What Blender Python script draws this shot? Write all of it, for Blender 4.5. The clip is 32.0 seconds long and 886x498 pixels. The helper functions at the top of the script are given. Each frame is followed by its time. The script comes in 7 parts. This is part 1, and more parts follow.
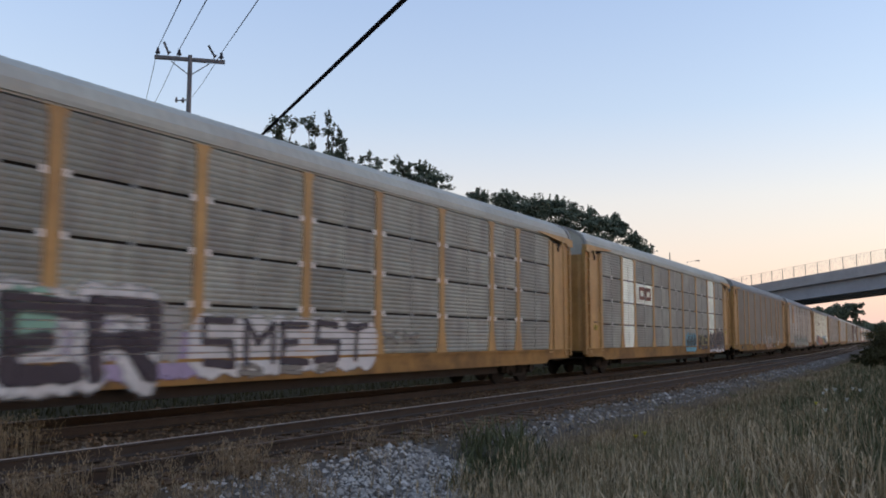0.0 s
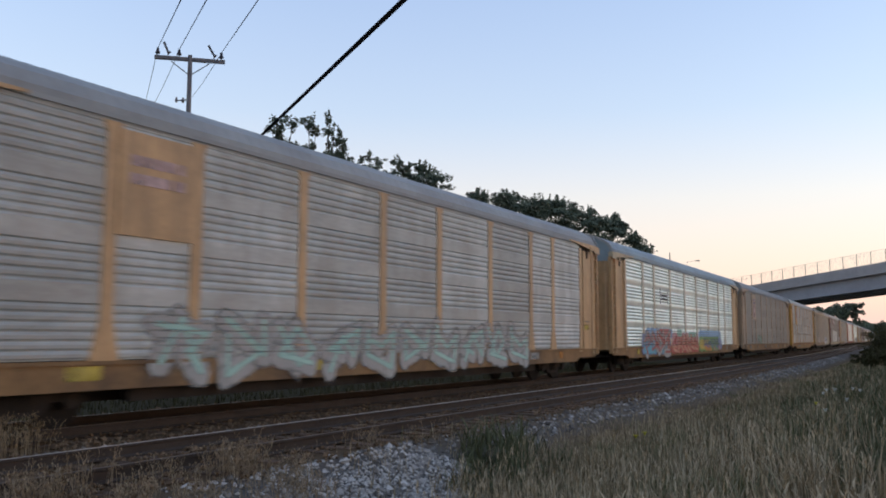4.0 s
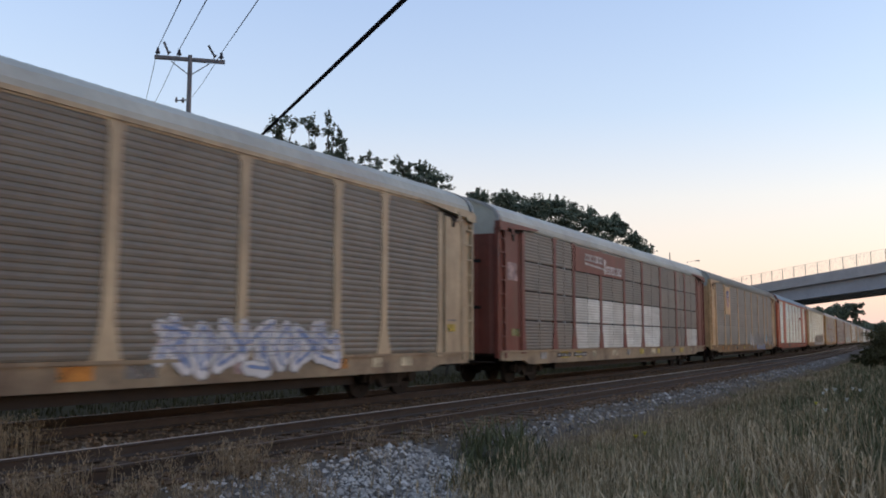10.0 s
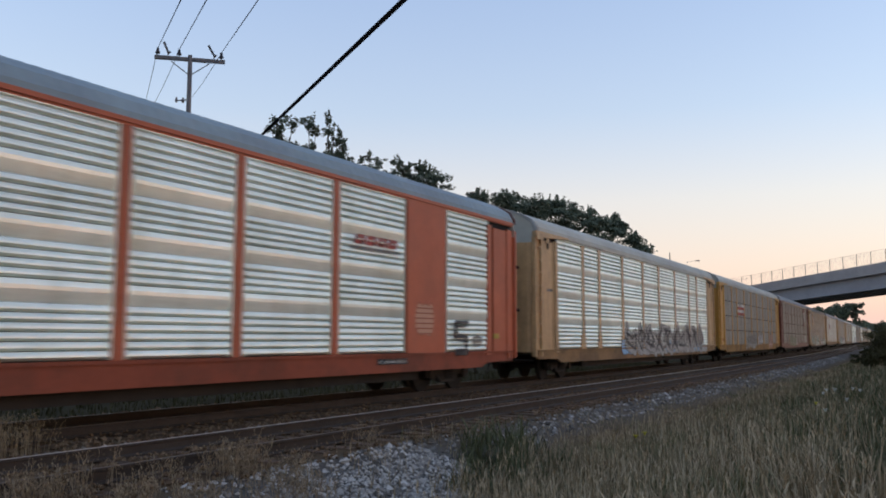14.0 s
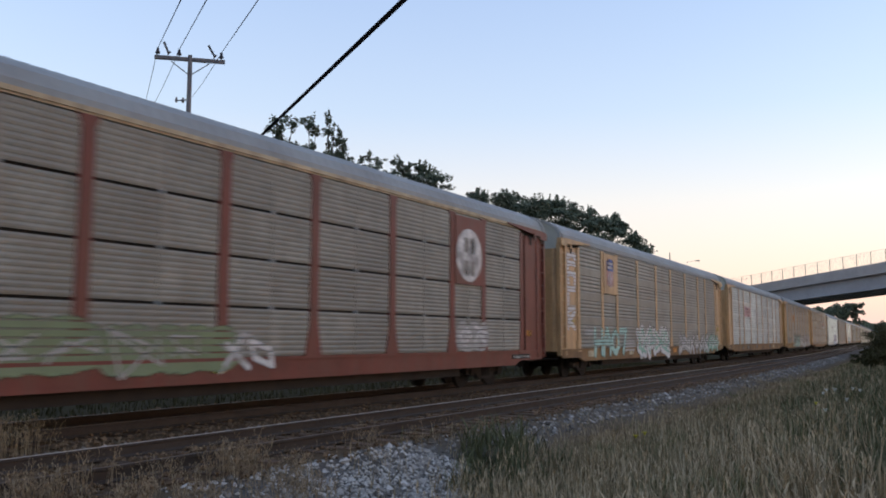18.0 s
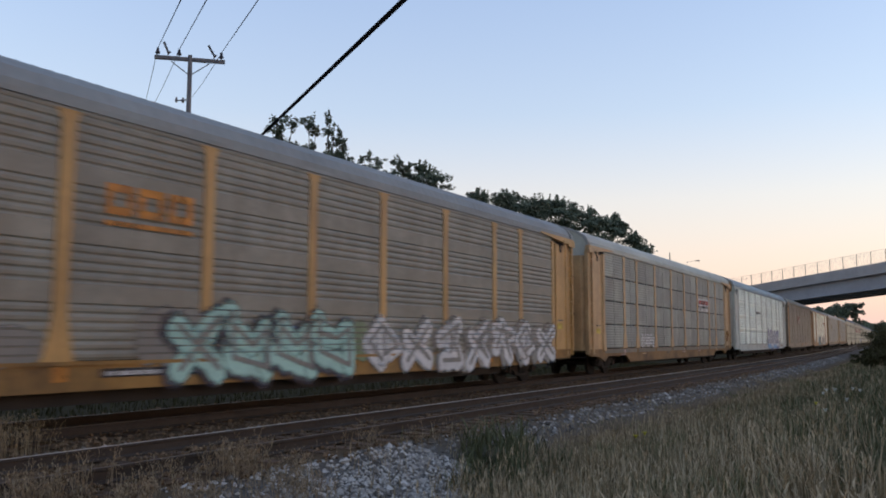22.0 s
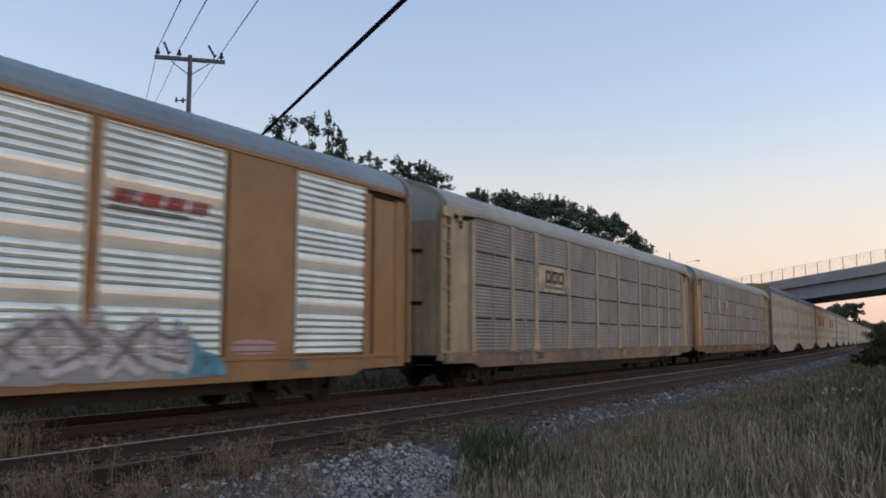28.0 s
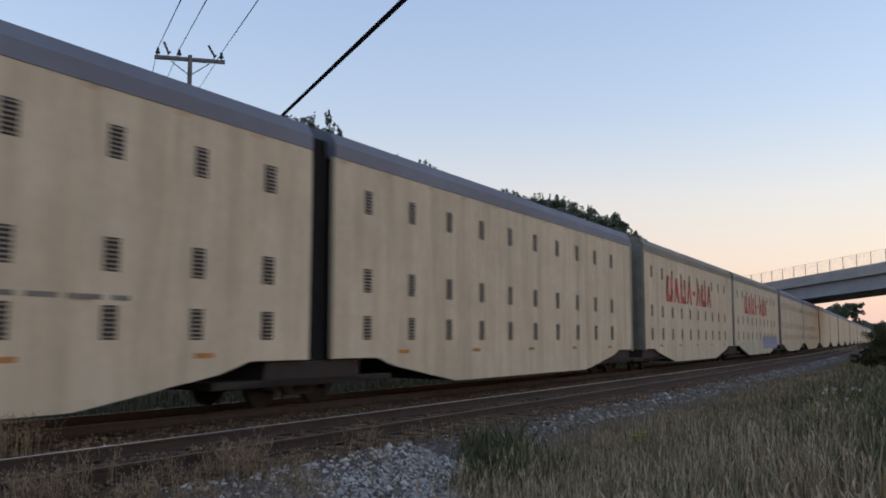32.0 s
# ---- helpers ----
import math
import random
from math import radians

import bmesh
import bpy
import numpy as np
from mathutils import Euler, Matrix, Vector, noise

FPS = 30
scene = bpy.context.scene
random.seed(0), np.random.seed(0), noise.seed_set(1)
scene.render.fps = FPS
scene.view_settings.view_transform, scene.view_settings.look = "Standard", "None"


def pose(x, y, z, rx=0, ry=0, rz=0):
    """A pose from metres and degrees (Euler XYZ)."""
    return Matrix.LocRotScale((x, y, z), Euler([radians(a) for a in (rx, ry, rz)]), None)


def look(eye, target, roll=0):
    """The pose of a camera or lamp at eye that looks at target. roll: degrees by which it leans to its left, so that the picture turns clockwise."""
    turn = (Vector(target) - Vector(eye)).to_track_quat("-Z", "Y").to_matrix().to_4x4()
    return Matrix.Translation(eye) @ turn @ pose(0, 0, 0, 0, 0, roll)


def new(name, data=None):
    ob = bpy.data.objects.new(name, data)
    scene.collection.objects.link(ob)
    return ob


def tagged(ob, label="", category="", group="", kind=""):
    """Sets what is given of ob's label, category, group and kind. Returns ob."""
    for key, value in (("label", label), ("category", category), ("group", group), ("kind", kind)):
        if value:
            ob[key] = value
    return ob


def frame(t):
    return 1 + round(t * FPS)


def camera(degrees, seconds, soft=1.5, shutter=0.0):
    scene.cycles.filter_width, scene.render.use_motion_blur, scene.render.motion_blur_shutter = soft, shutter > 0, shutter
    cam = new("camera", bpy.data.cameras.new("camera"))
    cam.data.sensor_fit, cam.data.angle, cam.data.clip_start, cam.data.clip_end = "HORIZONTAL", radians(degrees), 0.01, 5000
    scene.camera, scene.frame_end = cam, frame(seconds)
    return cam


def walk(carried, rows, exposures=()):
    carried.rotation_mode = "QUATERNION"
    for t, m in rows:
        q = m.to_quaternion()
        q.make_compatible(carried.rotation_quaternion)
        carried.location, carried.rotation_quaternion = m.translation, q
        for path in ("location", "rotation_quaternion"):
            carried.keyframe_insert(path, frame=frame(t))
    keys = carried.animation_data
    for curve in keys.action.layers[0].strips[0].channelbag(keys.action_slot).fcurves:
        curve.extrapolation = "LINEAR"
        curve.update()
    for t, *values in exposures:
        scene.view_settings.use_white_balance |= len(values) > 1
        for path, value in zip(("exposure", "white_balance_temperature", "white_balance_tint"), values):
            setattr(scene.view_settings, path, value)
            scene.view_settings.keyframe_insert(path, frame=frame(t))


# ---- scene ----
# World: x runs along the railway away from the camera, y towards the train, z = 0 at the top of the rails.
EYE = (0.0, 0.0, 1.414)
YAW, TILT = 30.12, 6.055
FOV = 55.34
D_TRAIN = 12.74          # train track centre from the camera
SPACING = 4.0            # second track, nearer to the camera
SPEED = 20.556           # train, metres a second
PITCH = 28.28            # from car front to car front
BODY = 26.8              # body length over the end doors

cam = camera(FOV, 32.0, soft=1.8, shutter=0.27)
aim = Vector((math.cos(radians(YAW)) * math.cos(radians(TILT)),
              math.sin(radians(YAW)) * math.cos(radians(TILT)), math.sin(radians(TILT))))
cam_pose = look(EYE, Vector(EYE) + aim * 50.0, 0.135)
# the film camera's own exposure drifts as pale and dark cars pass
EXPOSURE = ((0, -0.05), (1, 0.08), (2, -0.05), (3, 0.08), (4.5, 0), (6, -0.2), (7, -0.02), (8, 0), (9, 0), (11, 0.08), (13, 0), (14, -0.08), (15, -0.1), (16, 0), (17, 0), (18, 0.12), (19, 0.1), (20, 0.08), (21, -0.1), (22, -0.04), (23, 0.05), (24, -0.02), (25, -0.2), (26, 0), (27.5, -0.1), (28, -0.18), (28.6, -0.12), (29, -0.04), (30, 0.08), (31, 0), (32, -0.15))
walk(cam, [(0.0, cam_pose), (32.0, cam_pose)], [(t, e, 6600.0, 18.5) for t, e in EXPOSURE])

# ---- light: clear dusk sky, the sun just set beyond the overpass ----
SUN_AZ = -60.0            # degrees from +x towards +y
SUN_EL = 1.4
world = bpy.data.worlds.new("world")
scene.world = world
world.use_nodes = True
wn = world.node_tree.nodes
sky = wn.new("ShaderNodeTexSky")
sky.sky_type = "NISHITA"
sky.sun_disc = False
sky.sun_elevation = radians(SUN_EL)
sky.sun_rotation = radians(90.0 - SUN_AZ)
sky.air_density, sky.dust_density, sky.ozone_density = 1.2, 0.5, 2.2
wl = world.node_tree.links
haze = wn.new("ShaderNodeMix")            # high haze over the clear sky, with the rosy afterglow low all round the horizon
haze.data_type = "RGBA"
way = wn.new("ShaderNodeTexCoord")
rise = wn.new("ShaderNodeSeparateXYZ")
glow = wn.new("ShaderNodeValToRGB")
wl.new(way.outputs["Generated"], rise.inputs[0])
wl.new(rise.outputs["Z"], glow.inputs[0])
stops = glow.color_ramp.elements
stops[0].position, stops[0].color = 0.0, (0.90, 0.76, 0.76, 0.76)
stops[1].position, stops[1].color = 0.45, (0.55, 0.76, 1.18, 0.36)
for at_z, tone in ((0.08, (1.00, 0.87, 0.84, 0.68)), (0.16, (1.00, 0.96, 0.98, 0.54)), (0.26, (0.74, 0.90, 1.16, 0.42))):
    e = stops.new(at_z)
    e.color = tone
wl.new(sky.outputs[0], haze.inputs["A"])
wl.new(glow.outputs["Color"], haze.inputs["B"])
wl.new(glow.outputs["Alpha"], haze.inputs["Factor"])
world.node_tree.links.new(haze.outputs["Result"], wn["Background"].inputs[0])
wn["Background"].inputs[1].default_value = 1.03
sun = new("sun", bpy.data.lights.new("sun", "SUN"))
sun.data.energy, sun.data.angle, sun.data.color = 0.05, radians(12), (1.0, 0.8, 0.6)
sun.matrix_world = look((0, 0, 50), Vector((0, 0, 50)) - Vector((math.cos(radians(SUN_AZ)), math.sin(radians(SUN_AZ)), math.tan(radians(SUN_EL)))))

# ---- track geometry: straight abeam, then easing gently to the left ----
CURVE, CURVE_A, CURVE_B, EASE = 0.00046, 20.0, 100.0, 20.0
_s = np.arange(-900.0, 1701.0, 2.0)
_k = CURVE * (np.clip((_s - CURVE_A) / EASE + 0.5, 0, 1) - np.clip((_s - CURVE_B) / EASE + 0.5, 0, 1))
_th = np.concatenate([[0.0], np.cumsum((_k[1:] + _k[:-1]) * 0.5) * 2.0])
_x = np.concatenate([[0.0], np.cumsum((np.cos(_th[1:]) + np.cos(_th[:-1])) * 0.5) * 2.0])
_y = np.concatenate([[0.0], np.cumsum((np.sin(_th[1:]) + np.sin(_th[:-1])) * 0.5) * 2.0])
_zero = 450
_x, _y = _x - _x[_zero], _y - _y[_zero] + D_TRAIN


def track_at(s, off=0.0):
    """Point of the railway s metres along it, off metres from the train track's centre towards the camera, and the heading."""
    a = float(np.interp(s, _s, _th))
    return (float(np.interp(s, _s, _x)) + off * math.sin(a), float(np.interp(s, _s, _y)) - off * math.cos(a), a)


# ---- materials ----
def _nodes(name):
    m = bpy.data.materials.new(name)
    m.use_nodes = True
    nt = m.node_tree
    return m, nt, nt.nodes["Principled BSDF"]


def mat(name, col, rough=0.6, metal=0.0, var=0.25, scale=3.0, bump=0.0, bscale=40.0, dirt=None, dirt_amt=0.0,
        stretch=(1, 1, 1), rand=0.0, spec=0.25, streak=False, fade=None):
    """Weathered surface: a base colour with blotches at two scales, optional dirt streaks and bump."""
    m, nt, bs = _nodes(name)
    n, l = nt.nodes, nt.links
    tc = n.new("ShaderNodeTexCoord")
    mp = n.new("ShaderNodeMapping")
    mp.inputs["Scale"].default_value = stretch
    l.new(tc.outputs["Object"], mp.inputs[0])
    oi = n.new("ShaderNodeObjectInfo")
    add = n.new("ShaderNodeVectorMath")
    mul = n.new("ShaderNodeMath")
    mul.operation = "MULTIPLY"
    mul.inputs[1].default_value = 37.0
    l.new(oi.outputs["Random"], mul.inputs[0])
    l.new(mp.outputs[0], add.inputs[0])
    l.new(mul.outputs[0], add.inputs[1])
    n1 = n.new("ShaderNodeTexNoise")
    n1.inputs["Scale"].default_value, n1.inputs["Detail"].default_value, n1.inputs["Roughness"].default_value = scale, 6, 0.65
    n2 = n.new("ShaderNodeTexNoise")
    n2.inputs["Scale"].default_value, n2.inputs["Detail"].default_value = scale * 9, 4
    l.new(add.outputs[0], n1.inputs["Vector"])
    l.new(add.outputs[0], n2.inputs["Vector"])
    mx = n.new("ShaderNodeMath")
    mx.operation = "MULTIPLY_ADD"
    mx.inputs[1].default_value = 0.35
    l.new(n2.outputs["Fac"], mx.inputs[0])
    l.new(n1.outputs["Fac"], mx.inputs[2])
    ramp = n.new("ShaderNodeMapRange")
    ramp.inputs["From Min"].default_value, ramp.inputs["From Max"].default_value = 0.42, 0.95
    ramp.inputs["To Min"].default_value, ramp.inputs["To Max"].default_value = 1 - var, 1 + var * 0.6
    l.new(mx.outputs[0], ramp.inputs["Value"])
    if rand:
        rr = n.new("ShaderNodeMapRange")
        rr.inputs["To Min"].default_value, rr.inputs["To Max"].default_value = 1 - rand, 1 + rand
        l.new(oi.outputs["Random"], rr.inputs["Value"])
        mm = n.new("ShaderNodeMath")
        mm.operation = "MULTIPLY"
        l.new(ramp.outputs[0], mm.inputs[0])
        l.new(rr.outputs[0], mm.inputs[1])
        shade = mm.outputs[0]
    else:
        shade = ramp.outputs[0]
    base = n.new("ShaderNodeVectorMath")
    base.operation = "SCALE"
    base.inputs[0].default_value = col
    l.new(shade, base.inputs["Scale"])
    out = base.outputs[0]
    if dirt:
        n3 = n.new("ShaderNodeTexNoise")
        n3.inputs["Scale"].default_value, n3.inputs["Detail"].default_value, n3.inputs["Roughness"].default_value = scale * 0.7, 8, 0.7
        off = n.new("ShaderNodeVectorMath")
        off.inputs[1].default_value = (11.3, 4.7, 8.1)
        if streak:                     # runs of grime down the sheet
            run = n.new("ShaderNodeMapping")
            run.inputs["Scale"].default_value = (4.0, 1.0, 0.30)
            l.new(add.outputs[0], run.inputs[0])
            l.new(run.outputs[0], off.inputs[0])
        else:
            l.new(add.outputs[0], off.inputs[0])
        l.new(off.outputs[0], n3.inputs["Vector"])
        mr = n.new("ShaderNodeMapRange")
        mr.inputs["From Min"].default_value, mr.inputs["From Max"].default_value = 0.45, 0.7
        mr.inputs["To Max"].default_value = dirt_amt
        l.new(n3.outputs["Fac"], mr.inputs["Value"])
        mixc = n.new("ShaderNodeMix")
        mixc.data_type = "RGBA"
        l.new(mr.outputs[0], mixc.inputs["Factor"])
        l.new(out, mixc.inputs["A"])
        mixc.inputs["B"].default_value = (*dirt, 1)
        out = mixc.outputs["Result"]
    l.new(out, bs.inputs["Base Color"])
    bs.inputs["Roughness"].default_value, bs.inputs["Metallic"].default_value = rough, metal
    bs.inputs["Specular IOR Level"].default_value = spec
    if bump:
        nb = n.new("ShaderNodeTexNoise")
        nb.inputs["Scale"].default_value, nb.inputs["Detail"].default_value = bscale, 5
        l.new(add.outputs[0], nb.inputs["Vector"])
        b = n.new("ShaderNodeBump")
        b.inputs["Strength"].default_value, b.inputs["Distance"].default_value = bump, 0.03
        l.new(nb.outputs["Fac"], b.inputs["Height"])
        l.new(b.outputs[0], bs.inputs["Normal"])
    if fade:                           # thin spray: the sheet below shows through in places
        clear = n.new("ShaderNodeBsdfTransparent")
        ms = n.new("ShaderNodeMixShader")
        fr = n.new("ShaderNodeMapRange")
        fr.inputs["From Min"].default_value, fr.inputs["From Max"].default_value = 0.40, 0.62
        fr.inputs["To Min"].default_value, fr.inputs["To Max"].default_value = fade
        l.new(n1.outputs["Fac"], fr.inputs["Value"])
        l.new(fr.outputs[0], ms.inputs[0])
        l.new(clear.outputs[0], ms.inputs[1])
        l.new(bs.outputs[0], ms.inputs[2])
        l.new(ms.outputs[0], n["Material Output"].inputs["Surface"])
    return m


GRIME = (0.10, 0.075, 0.055)
RUST = (0.16, 0.07, 0.035)
M = dict(
    yellow_bright=mat("fresh_yellow_paint", (0.50, 0.27, 0.06), 0.48, dirt=RUST, dirt_amt=0.35, scale=1.2, var=0.22, rand=0.05, streak=True),
    yellow=mat("yellow_paint", (0.46, 0.27, 0.09), 0.48, dirt=RUST, dirt_amt=0.6, scale=1.2, var=0.3, rand=0.06, streak=True, spec=0.4),
    tan=mat("tan_paint", (0.51, 0.325, 0.155), 0.48, dirt=GRIME, dirt_amt=0.55, scale=1.2, var=0.3, rand=0.06, streak=True, spec=0.4),
    cream=mat("cream_paint", (0.44, 0.35, 0.215), 0.48, dirt=GRIME, dirt_amt=0.55, scale=1.2, var=0.3, rand=0.06, streak=True, spec=0.4),
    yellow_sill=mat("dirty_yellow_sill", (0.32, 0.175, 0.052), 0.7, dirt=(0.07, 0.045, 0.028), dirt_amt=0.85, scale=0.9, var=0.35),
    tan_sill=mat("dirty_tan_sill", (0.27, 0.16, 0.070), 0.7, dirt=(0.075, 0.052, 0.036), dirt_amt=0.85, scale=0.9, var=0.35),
    # darker than the body's orange, with blotches of dirt
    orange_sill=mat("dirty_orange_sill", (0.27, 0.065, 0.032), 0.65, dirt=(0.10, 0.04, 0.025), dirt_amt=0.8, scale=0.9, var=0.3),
    orange=mat("orange_paint", (0.45, 0.115, 0.055), 0.48, dirt=(0.30, 0.10, 0.06), dirt_amt=0.5, scale=0.9, var=0.2),
    tanor=mat("tan_orange_paint", (0.36, 0.205, 0.085), 0.48, dirt=(0.25, 0.13, 0.06), dirt_amt=0.5, scale=0.9, var=0.25),
    red=mat("oxide_red_paint", (0.16, 0.045, 0.032), 0.48, dirt=GRIME, dirt_amt=0.5, scale=1.2, var=0.3, streak=True),
    white=mat("white_paint", (0.55, 0.56, 0.485), 0.6, dirt=GRIME, dirt_amt=0.4, scale=1.2, var=0.25, streak=True),
    amax=mat("cream_white_paint", (0.565, 0.510, 0.368), 0.85, dirt=(0.335, 0.290, 0.195), dirt_amt=0.65, scale=0.55, var=0.16, stretch=(1, 1, 1.3), streak=True, spec=0.0),
    galv=mat("galvanized_steel", (0.262, 0.272, 0.222), 0.5, 0.0, spec=0.5, dirt=(0.13, 0.12, 0.11), dirt_amt=0.8, scale=0.8, var=0.36, rand=0.2, stretch=(0.8, 1, 1.6), streak=True),
    galv_mid=mat("dull_galvanized_steel", (0.242, 0.243, 0.198), 0.5, 0.0, spec=0.5, dirt=(0.15, 0.145, 0.125), dirt_amt=0.8, scale=0.8, var=0.36, rand=0.15, stretch=(0.8, 1, 1.6), streak=True),
    galv_rust=mat("rusty_brown_steel", (0.155, 0.142, 0.108), 0.5, 0.0, spec=0.5, dirt=(0.14, 0.115, 0.08), dirt_amt=0.8, scale=0.7, var=0.36, rand=0.12, stretch=(0.8, 1, 1.6), streak=True),
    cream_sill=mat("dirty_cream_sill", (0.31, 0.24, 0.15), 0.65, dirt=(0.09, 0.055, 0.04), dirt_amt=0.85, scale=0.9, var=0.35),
    dull_tan=mat("faded_tan_paint", (0.37, 0.275, 0.18), 0.48, dirt=GRIME, dirt_amt=0.6, scale=1.2, var=0.3, rand=0.06, streak=True, spec=0.4),
    drab=mat("drab_brown_paint", (0.235, 0.193, 0.132), 0.48, dirt=GRIME, dirt_amt=0.6, scale=1.2, var=0.3, rand=0.06, streak=True, spec=0.4),
    galv_brown=mat("grimy_galvanized_steel", (0.205, 0.198, 0.158), 0.5, 0.0, spec=0.5, dirt=(0.15, 0.135, 0.10), dirt_amt=0.8, scale=0.7, var=0.36, rand=0.12, stretch=(0.8, 1, 1.6), streak=True),
    galv_light=mat("pale_galvanized_steel", (0.39, 0.42, 0.39), 0.5, 0.1, spec=0.5, dirt=(0.25, 0.25, 0.21), dirt_amt=0.8, scale=0.8, var=0.36, rand=0.2, stretch=(0.6, 1, 2.0), streak=True),
    galv_pale=mat("light_galvanized_steel", (0.56, 0.58, 0.52), 0.5, 0.2, dirt=(0.34, 0.34, 0.28), dirt_amt=0.8, scale=0.8, var=0.36, rand=0.15, stretch=(0.35, 1, 2.6), streak=True, spec=0.5),
    galv_bright=mat("bright_galvanized_steel", (0.85, 0.92, 0.82), 0.42, 0.45, spec=0.5, dirt=(0.45, 0.49, 0.38), dirt_amt=0.6, scale=0.8, var=0.18, rand=0.06, stretch=(0.35, 1, 2.6), streak=True),
    roof=mat("galvanized_roof", (0.265, 0.28, 0.27), 0.7, 0.0, dirt=(0.18, 0.17, 0.16), dirt_amt=0.5, scale=0.5, var=0.2, rand=0.12, bump=0.1, bscale=6),
    roof_light=mat("pale_roof", (0.44, 0.45, 0.385), 0.7, 0.0, dirt=(0.25, 0.23, 0.21), dirt_amt=0.5, scale=0.5, var=0.2, rand=0.08),
    roof_blue=mat("blue_grey_roof", (0.248, 0.318, 0.335), 0.6, 0.0, dirt=(0.14, 0.14, 0.16), dirt_amt=0.5, scale=0.5, var=0.2),
    roof_slate=mat("dark_slate_roof", (0.16, 0.18, 0.215), 0.65, 0.0, dirt=(0.12, 0.12, 0.13), dirt_amt=0.5, scale=0.5, var=0.2),
    roof_brown=mat("brown_grey_roof", (0.195, 0.188, 0.145), 0.7, 0.0, dirt=(0.12, 0.10, 0.09), dirt_amt=0.5, scale=0.5, var=0.2),
    dark=mat("dark_underframe", (0.036, 0.031, 0.027), 0.8, dirt=(0.05, 0.035, 0.025), dirt_amt=0.6, scale=2, var=0.4),
    lip=mat("grey_roof_edge", (0.30, 0.305, 0.29), 0.6),
    web=mat("rusty_sill_web", (0.24, 0.12, 0.04), 0.7, dirt=RUST, dirt_amt=0.7, scale=1.5, var=0.3),
    # near-black: stands in for shade inside the cars; also slots and bellows
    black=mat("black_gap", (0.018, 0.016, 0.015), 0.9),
    wheel=mat("wheel_steel", (0.020, 0.016, 0.013), 0.8, 0.0, scale=4),
    sticker=mat("white_reflector", (0.72, 0.70, 0.65), 0.4, var=0.1),
    rail=mat("rusty_rail", (0.058, 0.041, 0.030), 0.8, 0.1, scale=3, var=0.3),
    railtop=mat("polished_rail_head", (0.50, 0.42, 0.35), 0.28, 0.9, scale=3, var=0.1),
    # darkened copy of the head; under the train it stands for shade
    raildull=mat("dull_rail_head", (0.11, 0.075, 0.055), 0.5, 0.4, scale=3, var=0.3),
    tie=mat("weathered_timber_tie", (0.125, 0.078, 0.050), 0.9, scale=5, var=0.4, bump=0.4, stretch=(1, 6, 6), rand=0.25),
    conc=mat("bridge_concrete", (0.36, 0.34, 0.325), 0.85, dirt=(0.25, 0.24, 0.23), dirt_amt=0.5, scale=0.35, var=0.15, bump=0.1, bscale=8),
    concd=mat("weathered_girder", (0.30, 0.31, 0.33), 0.8, dirt=(0.22, 0.22, 0.24), dirt_amt=0.5, scale=0.3, var=0.15),
    fence=mat("weathered_fence_steel", (0.17, 0.14, 0.12), 0.7),
    steel=mat("galvanized_post", (0.13, 0.13, 0.135), 0.6, 0.2),
    pole=mat("weathered_pole", (0.17, 0.165, 0.17), 0.9, scale=4, var=0.35, bump=0.3, stretch=(4, 4, 0.6)),
    porcelain=mat("brown_porcelain", (0.05, 0.045, 0.05), 0.3),
    cable=mat("black_cable", (0.018, 0.018, 0.02), 0.95, spec=0.0),
)


def foliage_mat(name, col, col2):
    m, nt, bs = _nodes(name)
    n, l = nt.nodes, nt.links
    geo = n.new("ShaderNodeNewGeometry")
    mixc = n.new("ShaderNodeMix")
    mixc.data_type = "RGBA"
    l.new(geo.outputs["Random Per Island"], mixc.inputs["Factor"])
    mixc.inputs["A"].default_value, mixc.inputs["B"].default_value = (*col, 1), (*col2, 1)
    l.new(mixc.outputs["Result"], bs.inputs["Base Color"])
    bs.inputs["Roughness"].default_value = 0.7
    bs.inputs["Specular IOR Level"].default_value = 0.04
    return m


M["leaf"] = foliage_mat("tree_leaf", (0.070, 0.090, 0.062), (0.150, 0.172, 0.115))
M["grass"] = foliage_mat("summer_grass", (0.135, 0.103, 0.056), (0.415, 0.300, 0.178))
M["grass_green"] = foliage_mat("green_weed", (0.090, 0.092, 0.042), (0.225, 0.205, 0.105))
M["weed_dry"] = foliage_mat("dry_weed", (0.210, 0.146, 0.088), (0.38, 0.285, 0.180))
M["straw"] = foliage_mat("pale_straw", (0.27, 0.205, 0.120), (0.54, 0.425, 0.275))
M["flower_white"] = foliage_mat("white_flower", (0.6, 0.6, 0.5), (0.75, 0.74, 0.68))
M["flower_yellow"] = foliage_mat("yellow_flower", (0.45, 0.38, 0.03), (0.55, 0.5, 0.06))
M["weed_leaf"] = foliage_mat("dark_weed_leaf", (0.058, 0.064, 0.034), (0.128, 0.130, 0.066))
# foliage green with shade mixed into the colour, for far bank and shrubs
M["shaded_weed"] = foliage_mat("dark_bank_weed", (0.032, 0.029, 0.012), (0.072, 0.062, 0.027))
M["bark"] = mat("bark", (0.07, 0.055, 0.045), 0.9, scale=3, var=0.4, bump=0.5)
M["stone"] = foliage_mat("limestone_ballast", (0.10, 0.086, 0.074), (0.52, 0.475, 0.42))
M["stone_dull"] = foliage_mat("dusty_ballast", (0.075, 0.064, 0.054), (0.30, 0.270, 0.235))
M["stone_brown"] = foliage_mat("rusty_ballast", (0.092, 0.058, 0.034), (0.215, 0.138, 0.082))


